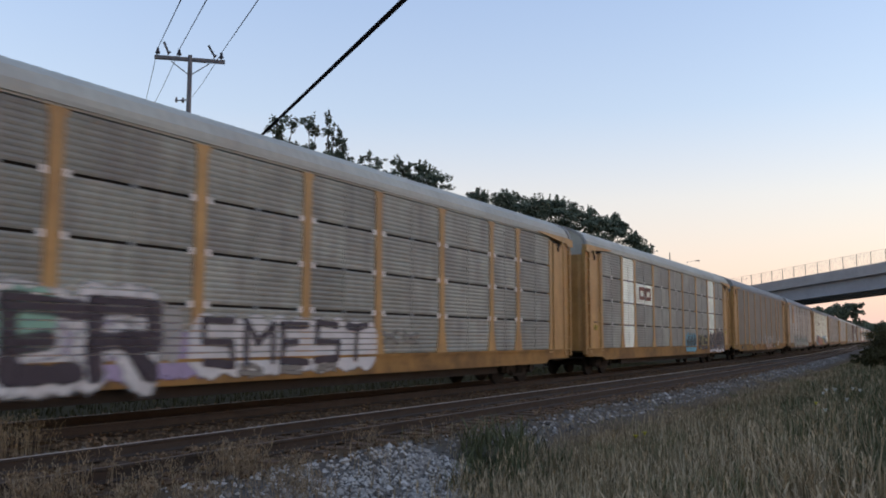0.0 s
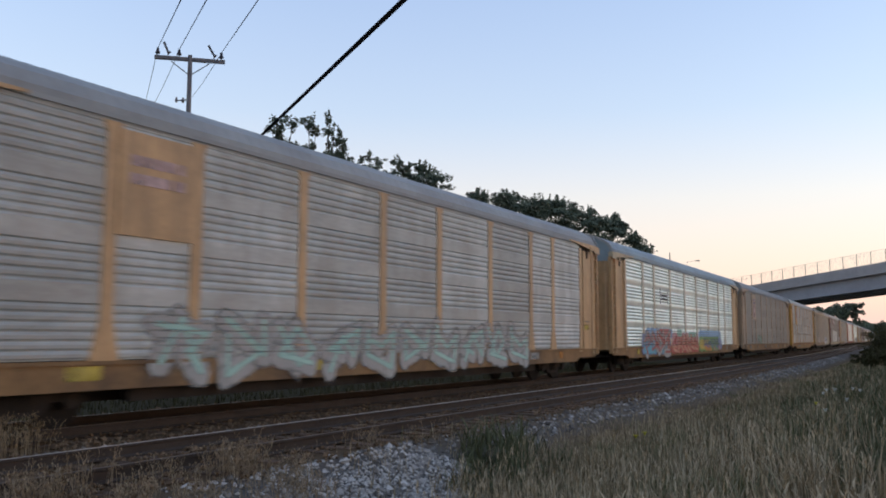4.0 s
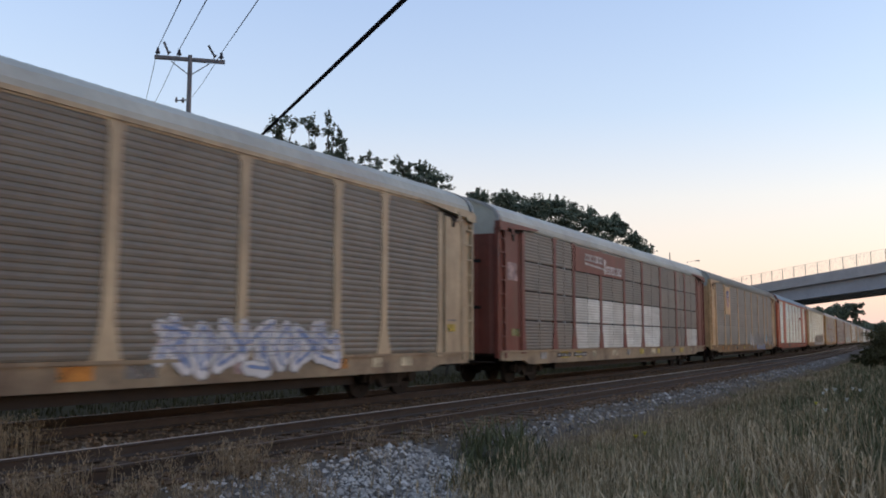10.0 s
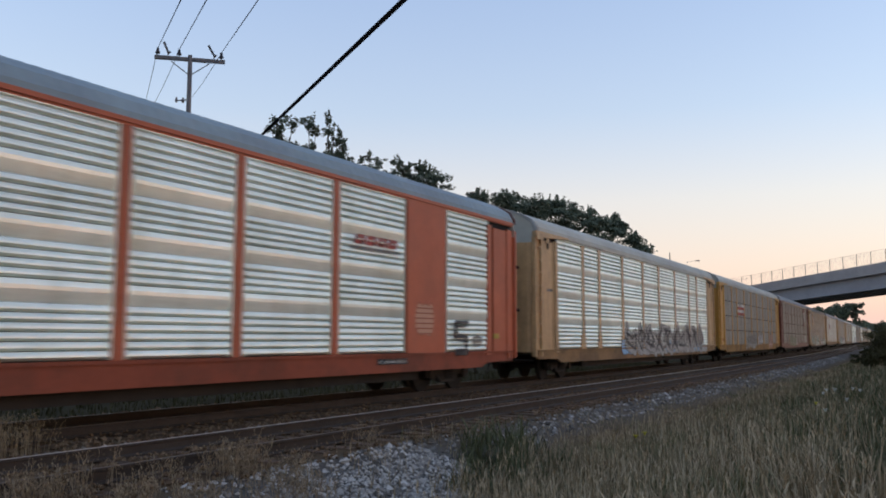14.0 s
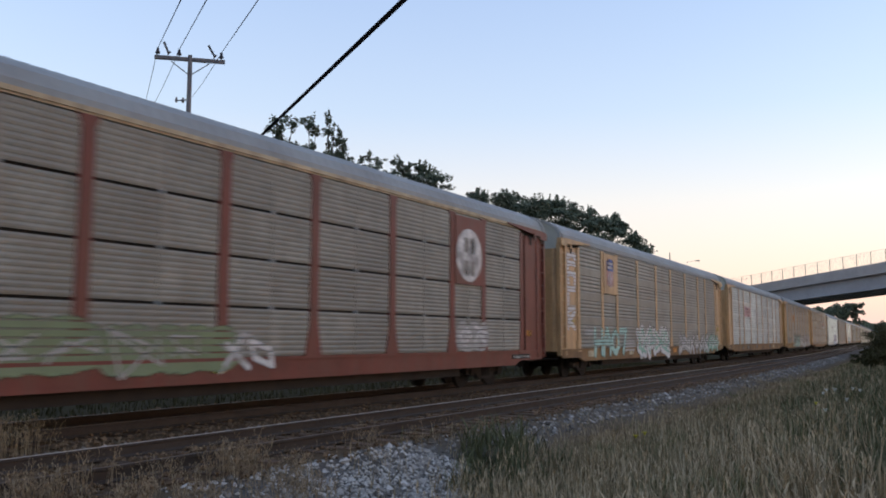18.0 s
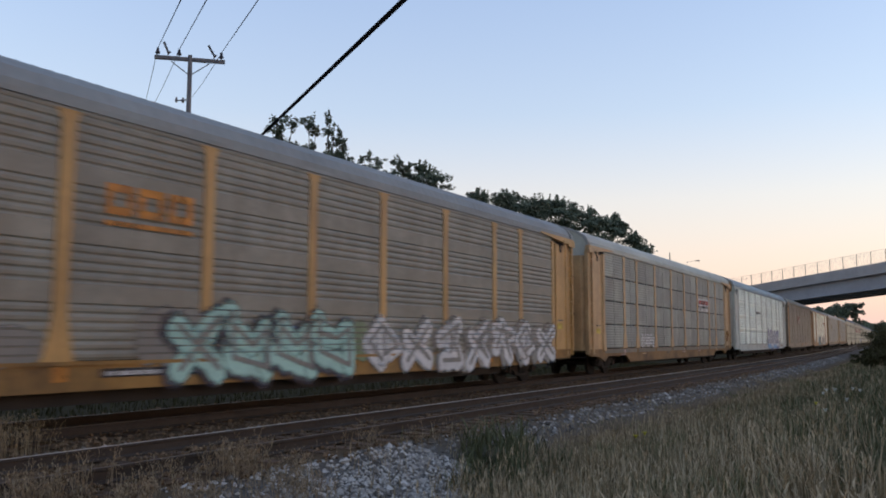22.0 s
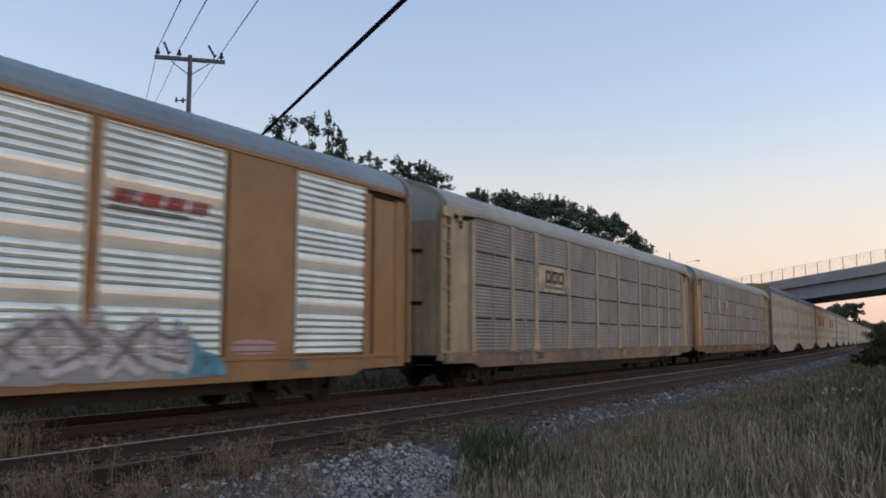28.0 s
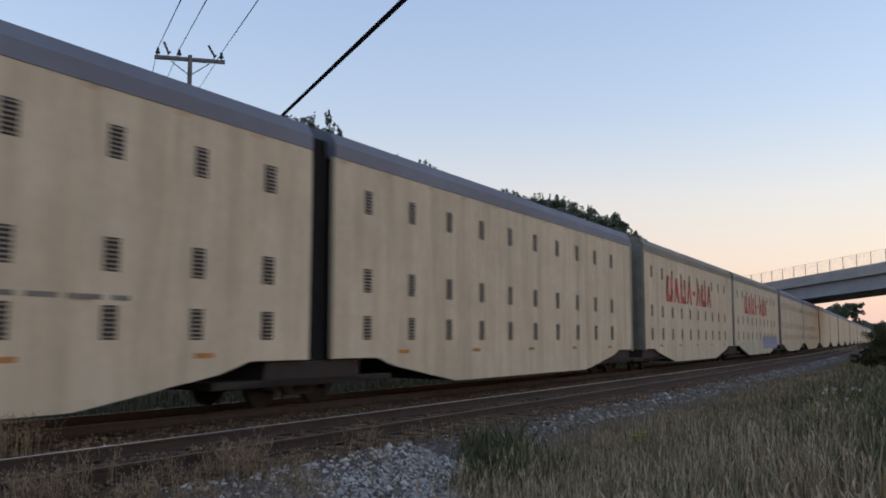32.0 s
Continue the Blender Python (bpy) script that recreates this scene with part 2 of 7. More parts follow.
def paint(name, col):
    if name not in M:
        M[name] = mat("spray_" + name, col, 0.5, var=0.2, scale=2.0, dirt=(col[0] * 0.5 + 0.08, col[1] * 0.5 + 0.08, col[2] * 0.5 + 0.075), dirt_amt=0.6, fade=(0.45, 1.0))
    return M[name]


for _n, _c in dict(p_white=(0.62, 0.61, 0.58), p_black=(0.025, 0.025, 0.03), p_cyan=(0.10, 0.36, 0.46), p_blue=(0.16, 0.24, 0.42),
                   p_green=(0.16, 0.33, 0.10), p_teal=(0.25, 0.48, 0.36), p_pink=(0.50, 0.22, 0.22), p_red=(0.42, 0.06, 0.04),
                   p_lilac=(0.34, 0.28, 0.42), p_grey=(0.36, 0.36, 0.33), p_yellow=(0.55, 0.42, 0.08), p_orange=(0.55, 0.22, 0.04),
                   p_cream=(0.60, 0.52, 0.34), p_navy=(0.10, 0.13, 0.33), p_salmon=(0.55, 0.30, 0.20), p_olive=(0.28, 0.28, 0.11),
                   p_sky=(0.22, 0.42, 0.62), p_rose=(0.56, 0.40, 0.37), p_moss=(0.17, 0.22, 0.12), p_dull=(0.215, 0.205, 0.18)).items():
    paint(_n, _c)
SPRAY = {}


def sprayed(material):
    """The paint as a sprayed film: soft where it thins out at its edges, and see-through in even lines that imitate the
    ribs' dark grooves.
    """
    if material.name in SPRAY:
        return SPRAY[material.name]
    m = material.copy()
    m.name = material.name + "_film"
    nt = m.node_tree
    n, l = nt.nodes, nt.links
    bs = n["Principled BSDF"]
    film = n.new("ShaderNodeAttribute")
    film.attribute_name = "film"
    edge = n.new("ShaderNodeMapRange")
    edge.interpolation_type = "SMOOTHSTEP"
    edge.inputs["From Min"].default_value, edge.inputs["From Max"].default_value = 0.02, 0.42
    tc = n.new("ShaderNodeTexCoord")
    fog = n.new("ShaderNodeTexNoise")
    fog.inputs["Scale"].default_value, fog.inputs["Detail"].default_value = 3.2, 7
    l.new(tc.outputs["Object"], fog.inputs["Vector"])
    rough = n.new("ShaderNodeMath")
    rough.operation = "MULTIPLY_ADD"
    rough.inputs[1].default_value = 0.9
    l.new(fog.outputs["Fac"], rough.inputs[0])
    shift = n.new("ShaderNodeMath")
    shift.operation = "SUBTRACT"
    shift.inputs[1].default_value = 0.48
    l.new(film.outputs["Fac"], shift.inputs[0])
    l.new(shift.outputs[0], rough.inputs[2])
    l.new(rough.outputs[0], edge.inputs["Value"])
    sep = n.new("ShaderNodeSeparateXYZ")
    l.new(tc.outputs["Object"], sep.inputs[0])
    fr = n.new("ShaderNodeMath")
    fr.operation = "FLOORED_MODULO"
    fr.inputs[1].default_value = 0.127
    l.new(sep.outputs["Z"], fr.inputs[0])
    # thin lines at a fixed pitch suggest the shaded grooves of the ribs
    crease = n.new("ShaderNodeMapRange")
    crease.inputs["From Min"].default_value, crease.inputs["From Max"].default_value = 0.022, 0.040
    crease.inputs["To Min"].default_value, crease.inputs["To Max"].default_value = 0.25, 0.92
    l.new(fr.outputs[0], crease.inputs["Value"])
    sill = n.new("ShaderNodeMath")
    sill.operation = "LESS_THAN"
    sill.inputs[1].default_value = 1.06
    l.new(sep.outputs["Z"], sill.inputs[0])
    cover = n.new("ShaderNodeMath")
    cover.operation = "MAXIMUM"
    l.new(crease.outputs[0], cover.inputs[0])
    l.new(sill.outputs[0], cover.inputs[1])
    both = n.new("ShaderNodeMath")
    both.operation = "MULTIPLY"
    l.new(edge.outputs[0], both.inputs[0])
    l.new(cover.outputs[0], both.inputs[1])
    clear = n.new("ShaderNodeBsdfTransparent")
    ms = n.new("ShaderNodeMixShader")
    l.new(both.outputs[0], ms.inputs[0])
    l.new(clear.outputs[0], ms.inputs[1])
    l.new(bs.outputs[0], ms.inputs[2])
    l.new(ms.outputs[0], n["Material Output"].inputs["Surface"])
    SPRAY[material.name] = m
    return m


for _n, _c in dict(p_chalk=(0.62, 0.62, 0.60), p_mint=(0.36, 0.58, 0.50), p_ink=(0.045, 0.04, 0.055)).items():      # fresh, solid spray
    M[_n] = mat("spray_" + _n, _c, 0.5, var=0.2, scale=2.0, dirt=(_c[0] * 0.6 + 0.03, _c[1] * 0.6 + 0.03, _c[2] * 0.6 + 0.03), dirt_amt=0.6)


# ---- mesh helpers ----
def part(name, bm, material, parent=None, label=""):
    """Links a bmesh (or an existing mesh) as one mesh object under a thing or a part."""
    if isinstance(bm, bmesh.types.BMesh):
        me = bpy.data.meshes.new(name)
        bm.to_mesh(me)
        bm.free()
        me.materials.append(material)
    else:
        me = bm
    ob = new(name, me)
    ob.parent = parent
    if label:
        tagged(ob, label)
    return ob


def at(ob, x=0, y=0, z=0, rx=0, ry=0, rz=0):
    ob.matrix_basis = pose(x, y, z, rx, ry, rz)
    return ob


def box(bm, x0, x1, y0, y1, z0, z1):
    v = [bm.verts.new((x, y, z)) for x in (x0, x1) for y in (y0, y1) for z in (z0, z1)]
    for q in ((0, 1, 3, 2), (4, 6, 7, 5), (0, 4, 5, 1), (2, 3, 7, 6), (0, 2, 6, 4), (1, 5, 7, 3)):
        bm.faces.new([v[i] for i in q])


def prism(bm, pts, a0, a1, axis="x"):
    """Extrudes a closed outline; axis x: outline in (y, z); y: in (x, z); z: in (x, y)."""
    def place(p, a):
        return {"x": (a, p[0], p[1]), "y": (p[0], a, p[1]), "z": (p[0], p[1], a)}[axis]
    lo = [bm.verts.new(place(p, a0)) for p in pts]
    hi = [bm.verts.new(place(p, a1)) for p in pts]
    n = len(pts)
    for i in range(n):
        bm.faces.new((lo[i], lo[(i + 1) % n], hi[(i + 1) % n], hi[i]))
    bm.faces.new(lo[::-1])
    bm.faces.new(hi)


def strip(bm, pts, a0, a1, axis="x"):
    """Extrudes an open outline into a sheet."""
    def place(p, a):
        return {"x": (a, p[0], p[1]), "y": (p[0], a, p[1]), "z": (p[0], p[1], a)}[axis]
    lo = [bm.verts.new(place(p, a0)) for p in pts]
    hi = [bm.verts.new(place(p, a1)) for p in pts]
    for i in range(len(pts) - 1):
        bm.faces.new((lo[i], lo[i + 1], hi[i + 1], hi[i]))


def tube(bm, a, b, r0, r1=None, n=8):
    a, b = Vector(a), Vector(b)
    r1 = r0 if r1 is None else r1
    q = (b - a).to_track_quat("Z", "Y")
    ra, rb = [], []
    for i in range(n):
        d = q @ Vector((math.cos(2 * math.pi * i / n), math.sin(2 * math.pi * i / n), 0))
        ra.append(bm.verts.new(a + d * r0))
        rb.append(bm.verts.new(b + d * r1))
    for i in range(n):
        bm.faces.new((ra[i], ra[(i + 1) % n], rb[(i + 1) % n], rb[i]))
    bm.faces.new(ra[::-1])
    bm.faces.new(rb)


def fresh():
    return bmesh.new()


def normals(bm):
    bmesh.ops.recalc_face_normals(bm, faces=bm.faces[:])
    return bm

# ---- ground: one sheet to the horizon, with the ballast bed, ditch and verge along the railway ----
def ground_z(s, off):
    pts = ((-1500, 2.0), (-60, 0.6), (-20, -0.2), (-7, -0.75), (-4.2, -0.8), (-2.4, -0.20), (5.4, -0.20), (6.7, -0.62),
           (8.2, -0.66), (9.6, -0.52), (11.0, -0.25), (13.5, -0.1), (18, 0.3), (30, 1.2), (1500, 2.0))
    z = float(np.interp(off, [p[0] for p in pts], [p[1] for p in pts]))
    if off > 6.0:
        z += 0.10 * noise.noise((s * 0.35, off * 0.35, 3.0)) + 0.04 * noise.noise((s * 1.3, off * 1.3, 7.0))
    elif off < -5:
        z += 0.25 * noise.noise((s * 0.1, off * 0.1, 3.0))
    return z


def ground_mat():
    m, nt, bs = _nodes("ground_soil")
    n, l = nt.nodes, nt.links
    tc = n.new("ShaderNodeTexCoord")
    at_ = n.new("ShaderNodeAttribute")
    at_.attribute_name = "zone"
    n1 = n.new("ShaderNodeTexNoise")
    n1.inputs["Scale"].default_value, n1.inputs["Detail"].default_value = 0.7, 10
    n2 = n.new("ShaderNodeTexNoise")
    n2.inputs["Scale"].default_value, n2.inputs["Detail"].default_value = 14, 6
    l.new(tc.outputs["Object"], n1.inputs["Vector"])
    l.new(tc.outputs["Object"], n2.inputs["Vector"])
    sep = n.new("ShaderNodeSeparateColor")
    l.new(at_.outputs["Color"], sep.inputs[0])

    def mix(fac, a, b):
        x = n.new("ShaderNodeMix")
        x.data_type = "RGBA"
        l.new(fac, x.inputs["Factor"])
        for key, val in (("A", a), ("B", b)):
            if isinstance(val, tuple):
                x.inputs[key].default_value = (*val, 1)
            else:
                l.new(val, x.inputs[key])
        return x.outputs["Result"]
    soil = mix(n1.outputs["Fac"], (0.100, 0.066, 0.040), (0.185, 0.126, 0.074))
    green = mix(n1.outputs["Fac"], (0.045, 0.065, 0.025), (0.085, 0.10, 0.045))
    stone = mix(n2.outputs["Fac"], (0.045, 0.040, 0.036), (0.20, 0.180, 0.160))
    brown = mix(n2.outputs["Fac"], (0.058, 0.039, 0.024), (0.155, 0.104, 0.065))
    # bank soil darkened to pass for shade seen under the train
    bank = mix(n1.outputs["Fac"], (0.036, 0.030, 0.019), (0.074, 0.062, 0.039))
    c = mix(sep.outputs[0], soil, green)
    c = mix(sep.outputs[1], c, stone)
    c = mix(sep.outputs[2], c, brown)
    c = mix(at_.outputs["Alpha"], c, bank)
    l.new(c, bs.inputs["Base Color"])
    bs.inputs["Roughness"].default_value = 0.95
    bs.inputs["Specular IOR Level"].default_value = 0.0
    b = n.new("ShaderNodeBump")
    b.inputs["Strength"].default_value, b.inputs["Distance"].default_value = 0.8, 0.05
    l.new(n2.outputs["Fac"], b.inputs["Height"])
    l.new(b.outputs[0], bs.inputs["Normal"])
    return m


def gravel_edge(s):
    """How far the pale stones spill towards the camera."""
    return 6.05 + 2.1 * math.exp(-((s - 6.0) / 5.0) ** 2) + 0.30 * noise.noise((s * 0.4, 1.0, 0.0))


def build_ground():
    ss = [-900, -500, -250, -120, -60, -30] + [x * 0.5 for x in range(-30, 80)] + [40 + 2 * i for i in range(40)] + [130, 150, 180, 220, 280, 350, 450, 600, 800, 1100, 1700]
    oo = [-1500, -700, -300, -150, -80, -50, -35, -25, -20, -15, -11, -8, -7, -5.5, -4.2, -3.3, -2.8, -2.4, -1.6, 0, 1.6, 2.4, 4, 5, 5.3, 5.5, 5.8, 6.1] + \
         [6.4 + 0.3 * i for i in range(26)] + [14.5, 15.5, 17, 19, 22, 26, 32, 45, 70, 120, 250, 600, 1500]
    bm = fresh()
    lay = bm.loops.layers.float_color.new("zone")
    grid, col = {}, {}
    for i, s in enumerate(ss):
        for j, o in enumerate(oo):
            x, y, _ = track_at(s, o)
            v = bm.verts.new((x, y, ground_z(s, o)))
            grid[i, j] = v
            g = gravel_edge(s)
            shoulder = 5.3 if s < 40 else 4.95
            stone = 1.0 if shoulder < o < g else max(0.0, 1 - (o - g) * 1.6) if o >= g else 0.0
            stone *= min(1.0, max(0.0, (s - 6.0) / 1.2 + noise.noise((s, o, 2.0)))) if s < 12 else 0.6 if s < 45 else 0.9
            brown = 1.0 if -2.6 < o < shoulder + 0.05 else 0.6 if -3.4 < o <= -2.6 else max(0.0, 0.7 - (o - 5.35) * 2.2) if shoulder > 5 and o < 6 else 0.0
            green = 1.0 if o < -3.2 else 0.45 if o > 7 else 0.1
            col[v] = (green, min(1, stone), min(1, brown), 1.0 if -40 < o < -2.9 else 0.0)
    for i in range(len(ss) - 1):
        for j in range(len(oo) - 1):
            f = bm.faces.new((grid[i, j], grid[i, j + 1], grid[i + 1, j + 1], grid[i + 1, j]))
            f.smooth = True
            for lp in f.loops:
                lp[lay] = col[lp.vert]
    normals(bm)
    g = part("ground", bm, ground_mat())
    if g.data.polygons[0].normal.z < 0:
        g.data.flip_normals()
    tagged(g, "grassy lineside ground with brown ballast bed and pale gravel", "ground", kind="structure")


build_ground()


# ---- the two tracks ----
def rail_mesh(off, s0, s1, step):
    """Rail web and foot, then its polished head as a second mesh."""
    out = [(-0.070, -0.175), (0.070, -0.175), (0.070, -0.160), (0.012, -0.135), (0.012, -0.045), (0.036, -0.035), (0.036, -0.004), (-0.036, -0.004), (-0.036, -0.035), (-0.012, -0.045), (-0.012, -0.135), (-0.070, -0.160)]
    top = [(-0.030, -0.004), (0.030, -0.004), (0.026, 0.0), (-0.026, 0.0)]
    res = []
    for prof in (out, top):
        bm = fresh()
        prev = None
        s = s0
        while s <= s1:
            ring = []
            for o, z in prof:
                x, y, _ = track_at(s, off + o)
                ring.append(bm.verts.new((x, y, z)))
            if prev:
                for i in range(len(prof)):
                    bm.faces.new((prev[i], prev[(i + 1) % len(prof)], ring[(i + 1) % len(prof)], ring[i]))
            prev = ring
            s += step if s < 140 else step * 4
        res.append(normals(bm))
    return res


def build_track(off, name, label, seed):
    rnd = random.Random(seed)
    root = tagged(new(name), label, "railway track", "railway tracks", "structure")
    for side in (-0.7525, 0.7525):
        web, head = rail_mesh(off + side, -60, 900, 2.0)
        r = part("rail", web, M["rail"], root)
        # one head keeps its glint; the train's rails get a shade-dark colour
        shiny = off > 1 and side < 0
        part("rail_head", head, M["railtop" if shiny else "raildull"], r, "polished steel running surface" if shiny else "running surface coloured dark brown, without the sky's glint")
    bm = fresh()
    box(bm, -0.115, 0.115, -1.3, 1.3, -0.36, -0.176)
    bmesh.ops.bevel(bm, geom=bm.edges[:], offset=0.012, segments=1, affect="EDGES")
    tie = None
    far = fresh()
    s = -20.0
    while s < 300:
        x, y, a = track_at(s, off + rnd.uniform(-0.06, 0.06))
        if -2 < s < 70:
            if tie is None:
                t = part("tie", bm, M["tie"], root)
                tie = t.data
            else:
                t = part("tie", tie, None, root)
            at(t, x, y, rnd.uniform(-0.006, 0.004), 0, 0, math.degrees(a) + rnd.uniform(-0.8, 0.8))
        else:
            c, sn = math.cos(a), math.sin(a)
            vs = [far.verts.new((x + c * u - sn * w, y + sn * u + c * w, z)) for u in (-0.115, 0.115) for w in (-1.3, 1.3) for z in (-0.3, -0.176)]
            for q in ((0, 1, 3, 2), (4, 6, 7, 5), (0, 4, 5, 1), (2, 3, 7, 6), (1, 5, 7, 3)):
                far.faces.new([vs[i] for i in q])
        s += 0.54
    tagged(part("far_ties", normals(far), M["tie"], root), kind="stuff")
    return root


build_track(0.0, "railway_track", "railway track with rusty rails on dark timber ties under the train", 3)
build_track(SPACING, "railway_track", "empty railway track with shiny rail heads on brown timber ties", 4)


# ---- overpass ----
def build_overpass():
    """A road bridge falling towards the left; its near fence line runs from a to b."""
    a = Vector((119.3, 6.48, 0))
    b = a + Vector((math.cos(0.80), math.sin(0.80), 0)) * 50.0
    za, zb = 7.71, 7.71 - 0.05 * 50.0          # lower edge of the girders
    d = (b - a)
    run = d.length
    d.normalize()
    nrm = Vector((-d.y, d.x, 0))           # away from the camera
    if nrm.x < 0:
        nrm = -nrm
    root = tagged(new("overpass"), "grey concrete road overpass with steel girders and a mesh fence", "bridge", kind="structure")

    def P(u, w, dz):
        """u metres along from the near reference, w across, dz above the girder's lower edge."""
        zz = za + (zb - za) * u / run
        q = a + d * u + nrm * w
        return (q.x, q.y, zz + dz)

    def slab(name, outline, u0, u1, material, label="", parent=root):
        bm = fresh()
        lo = [bm.verts.new(P(u0, w, z)) for w, z in outline]
        hi = [bm.verts.new(P(u1, w, z)) for w, z in outline]
        n = len(outline)
        for i in range(n):
            bm.faces.new((lo[i], lo[(i + 1) % n], hi[(i + 1) % n], hi[i]))
        bm.faces.new(lo[::-1])
        bm.faces.new(hi)
        return part(name, normals(bm), material, parent, label)
    U0, U1, WIDE = -58.56, 63.44, 7.6
    TOP, BASE, FENCE, STEP = 3.17, 1.81, 1.63, 2.44      # parapet top and foot over the girders' lower edge, fence height and post spacing
    for w in (0.30, 2.6, 4.9, 7.1):
        slab("girder", [(w, BASE), (w, 0.1), (w - 0.16, 0.1), (w - 0.16, 0.0), (w + 0.40, 0.0), (w + 0.40, 0.1), (w + 0.24, 0.1), (w + 0.24, BASE)], U0, U1, M["concd"], "pale blue-grey plate girder")
    slab("deck", [(-0.30, BASE), (WIDE + 0.30, BASE), (WIDE + 0.30, BASE + 0.28), (-0.30, BASE + 0.28)], U0, U1, M["conc"])
    for w in (-0.30, WIDE - 0.05):
        slab("parapet", [(w, BASE + 0.284), (w + 0.35, BASE + 0.284), (w + 0.30, TOP - 0.05), (w + 0.27, TOP), (w + 0.03, TOP), (w, TOP - 0.05)], U0, U1, M["conc"], "light grey concrete parapet")
    bm = fresh()
    tube(bm, (0, 0, 0), (0, 0, FENCE), 0.045, n=6)
    tube(bm, (0, 0, 0), (0, 0, 0.03), 0.09, n=6)
    me = None
    u = U0
    fence = tagged(new("mesh_fence"), "tall galvanized mesh fence along the bridge parapet", "fence")
    while u <= U1:
        x, y, z = P(u, -0.13, TOP)
        if me is None:
            po = part("fence_post", bm, M["fence"], fence)
            me = po.data
        else:
            po = part("fence_post", me, None, fence)
        at(po, x, y, z)
        u += STEP
    for dz in (0.06, FENCE * 0.72, FENCE - 0.02):
        bm = fresh()
        tube(bm, P(U0, -0.13, TOP + dz), P(U1, -0.13, TOP + dz), 0.014 if dz > 1.3 else 0.010, n=5)
        part("rail_bar", bm, M["fence"], fence)
    bm = fresh()
    h = 0.1
    while h < FENCE:
        tube(bm, P(U0, -0.15, TOP + h), P(U1, -0.15, TOP + h), 0.0035, n=3)
        h += 0.09
    tagged(part("wire_mesh", bm, M["fence"], fence), kind="stuff")
    # piers clear of both tracks
    for u in (-14.0, 32.0):
        for w in (1.0, 3.8, 6.6):
            x, y, z = P(u, w, 0)
            bm = fresh()
            tube(bm, (x, y, -1.5), (x, y, z - 0.9), 0.5, n=12)
            part("pier", bm, M["conc"], root)
        slab("pier_cap", [(-0.2, -1.0), (WIDE + 0.2, -1.0), (WIDE + 0.2, 0.0), (-0.2, 0.0)], u - 0.7, u + 0.7, M["conc"])


build_overpass()


# ---- poles and cables ----
def catenary(bm, a, b, sag, r, n=24, sides=5):
    """A hanging cable as one continuous tube."""
    a, b = Vector(a), Vector(b)
    q = (b - a).to_track_quat("Z", "Y")
    prev = None
    for i in range(n + 1):
        t = i / n
        c = a.lerp(b, t) - Vector((0, 0, sag * 4 * t * (1 - t)))
        ring = [bm.verts.new(c + q @ Vector((math.cos(2 * math.pi * k / sides) * r, math.sin(2 * math.pi * k / sides) * r, 0))) for k in range(sides)]
        if prev:
            for k in range(sides):
                bm.faces.new((prev[k], prev[(k + 1) % sides], ring[(k + 1) % sides], ring[k]))
        prev = ring


def build_pole():
    px, py, top = 22.95, 24.8, 12.42
    root = tagged(new("utility_pole"), "weathered grey wooden utility pole with one crossarm and insulators", "utility pole")
    at(root, px, py, 0)
    bm = fresh()
    tube(bm, (0, 0, -1.0), (-0.05, 0.0, top + 0.05), 0.15, 0.085, n=12)
    part("pole", bm, M["pole"], root)
    ax = Vector((math.sin(radians(YAW + 14)), -math.cos(radians(YAW + 14)), 0))      # crossarm lies across the view
    rz = math.degrees(math.atan2(ax.y, ax.x))
    arm = at(part("crossarm", _cross(), M["pole"], root), -0.05, 0, top - 0.12, 0, 0, rz)
    for sgn in (-1, 1):
        bm = fresh()
        tube(bm, (sgn * 0.72, 0.09, -0.09), (0.0, 0.09, -0.62), 0.022, n=5)
        part("brace", bm, M["steel"], arm)
    tips = []
    for u in (-1.22, -0.42, 1.18):
        bm = fresh()
        tube(bm, (0, 0, 0.06), (0, 0, 0.16), 0.02, n=6)
        tube(bm, (0, 0, 0.16), (0, 0, 0.24), 0.095, 0.08, n=10)
        tube(bm, (0, 0, 0.24), (0, 0, 0.31), 0.07, 0.05, n=10)
        tube(bm, (0, 0, 0.31), (0, 0, 0.38), 0.055, 0.04, n=10)
        at(part("insulator", bm, M["porcelain"], arm), u, 0, 0)
        tips.append(root.matrix_basis @ arm.matrix_basis @ Vector((u, 0, 0.37)))
    for u, lean in ((-0.84, -0.16), (0.9, -0.22)):
        bm = fresh()
        tube(bm, (0, 0, 0.0), (0.0, 0, 0.16), 0.02, n=6)
        tube(bm, (0.02, 0, 0.16), (lean, 0, 0.58), 0.045, n=8)
        tube(bm, (0.0, 0, 0.10), (0.10, 0, 0.22), 0.03, n=6)
        at(part("fuse_cutout", bm, M["porcelain"], arm), u, 0, 0.05)
    bm = fresh()
    tube(bm, (0, 0, top - 1.72), Vector((0, 0, top - 1.80)) - ax * 0.55, 0.03, n=6)
    for k in (0.25, 0.5):
        tube(bm, Vector((0, 0, top - 1.86)) - ax * k, Vector((0, 0, top - 1.66)) - ax * k, 0.05, 0.035, n=7)
    part("side_bracket", bm, M["steel"], root)
    return tips


def _cross():
    bm = fresh()
    box(bm, -1.33, 1.33, -0.06, 0.06, -0.075, 0.075)
    bmesh.ops.bevel(bm, geom=bm.edges[:], offset=0.01, segments=1, affect="EDGES")
    return bm


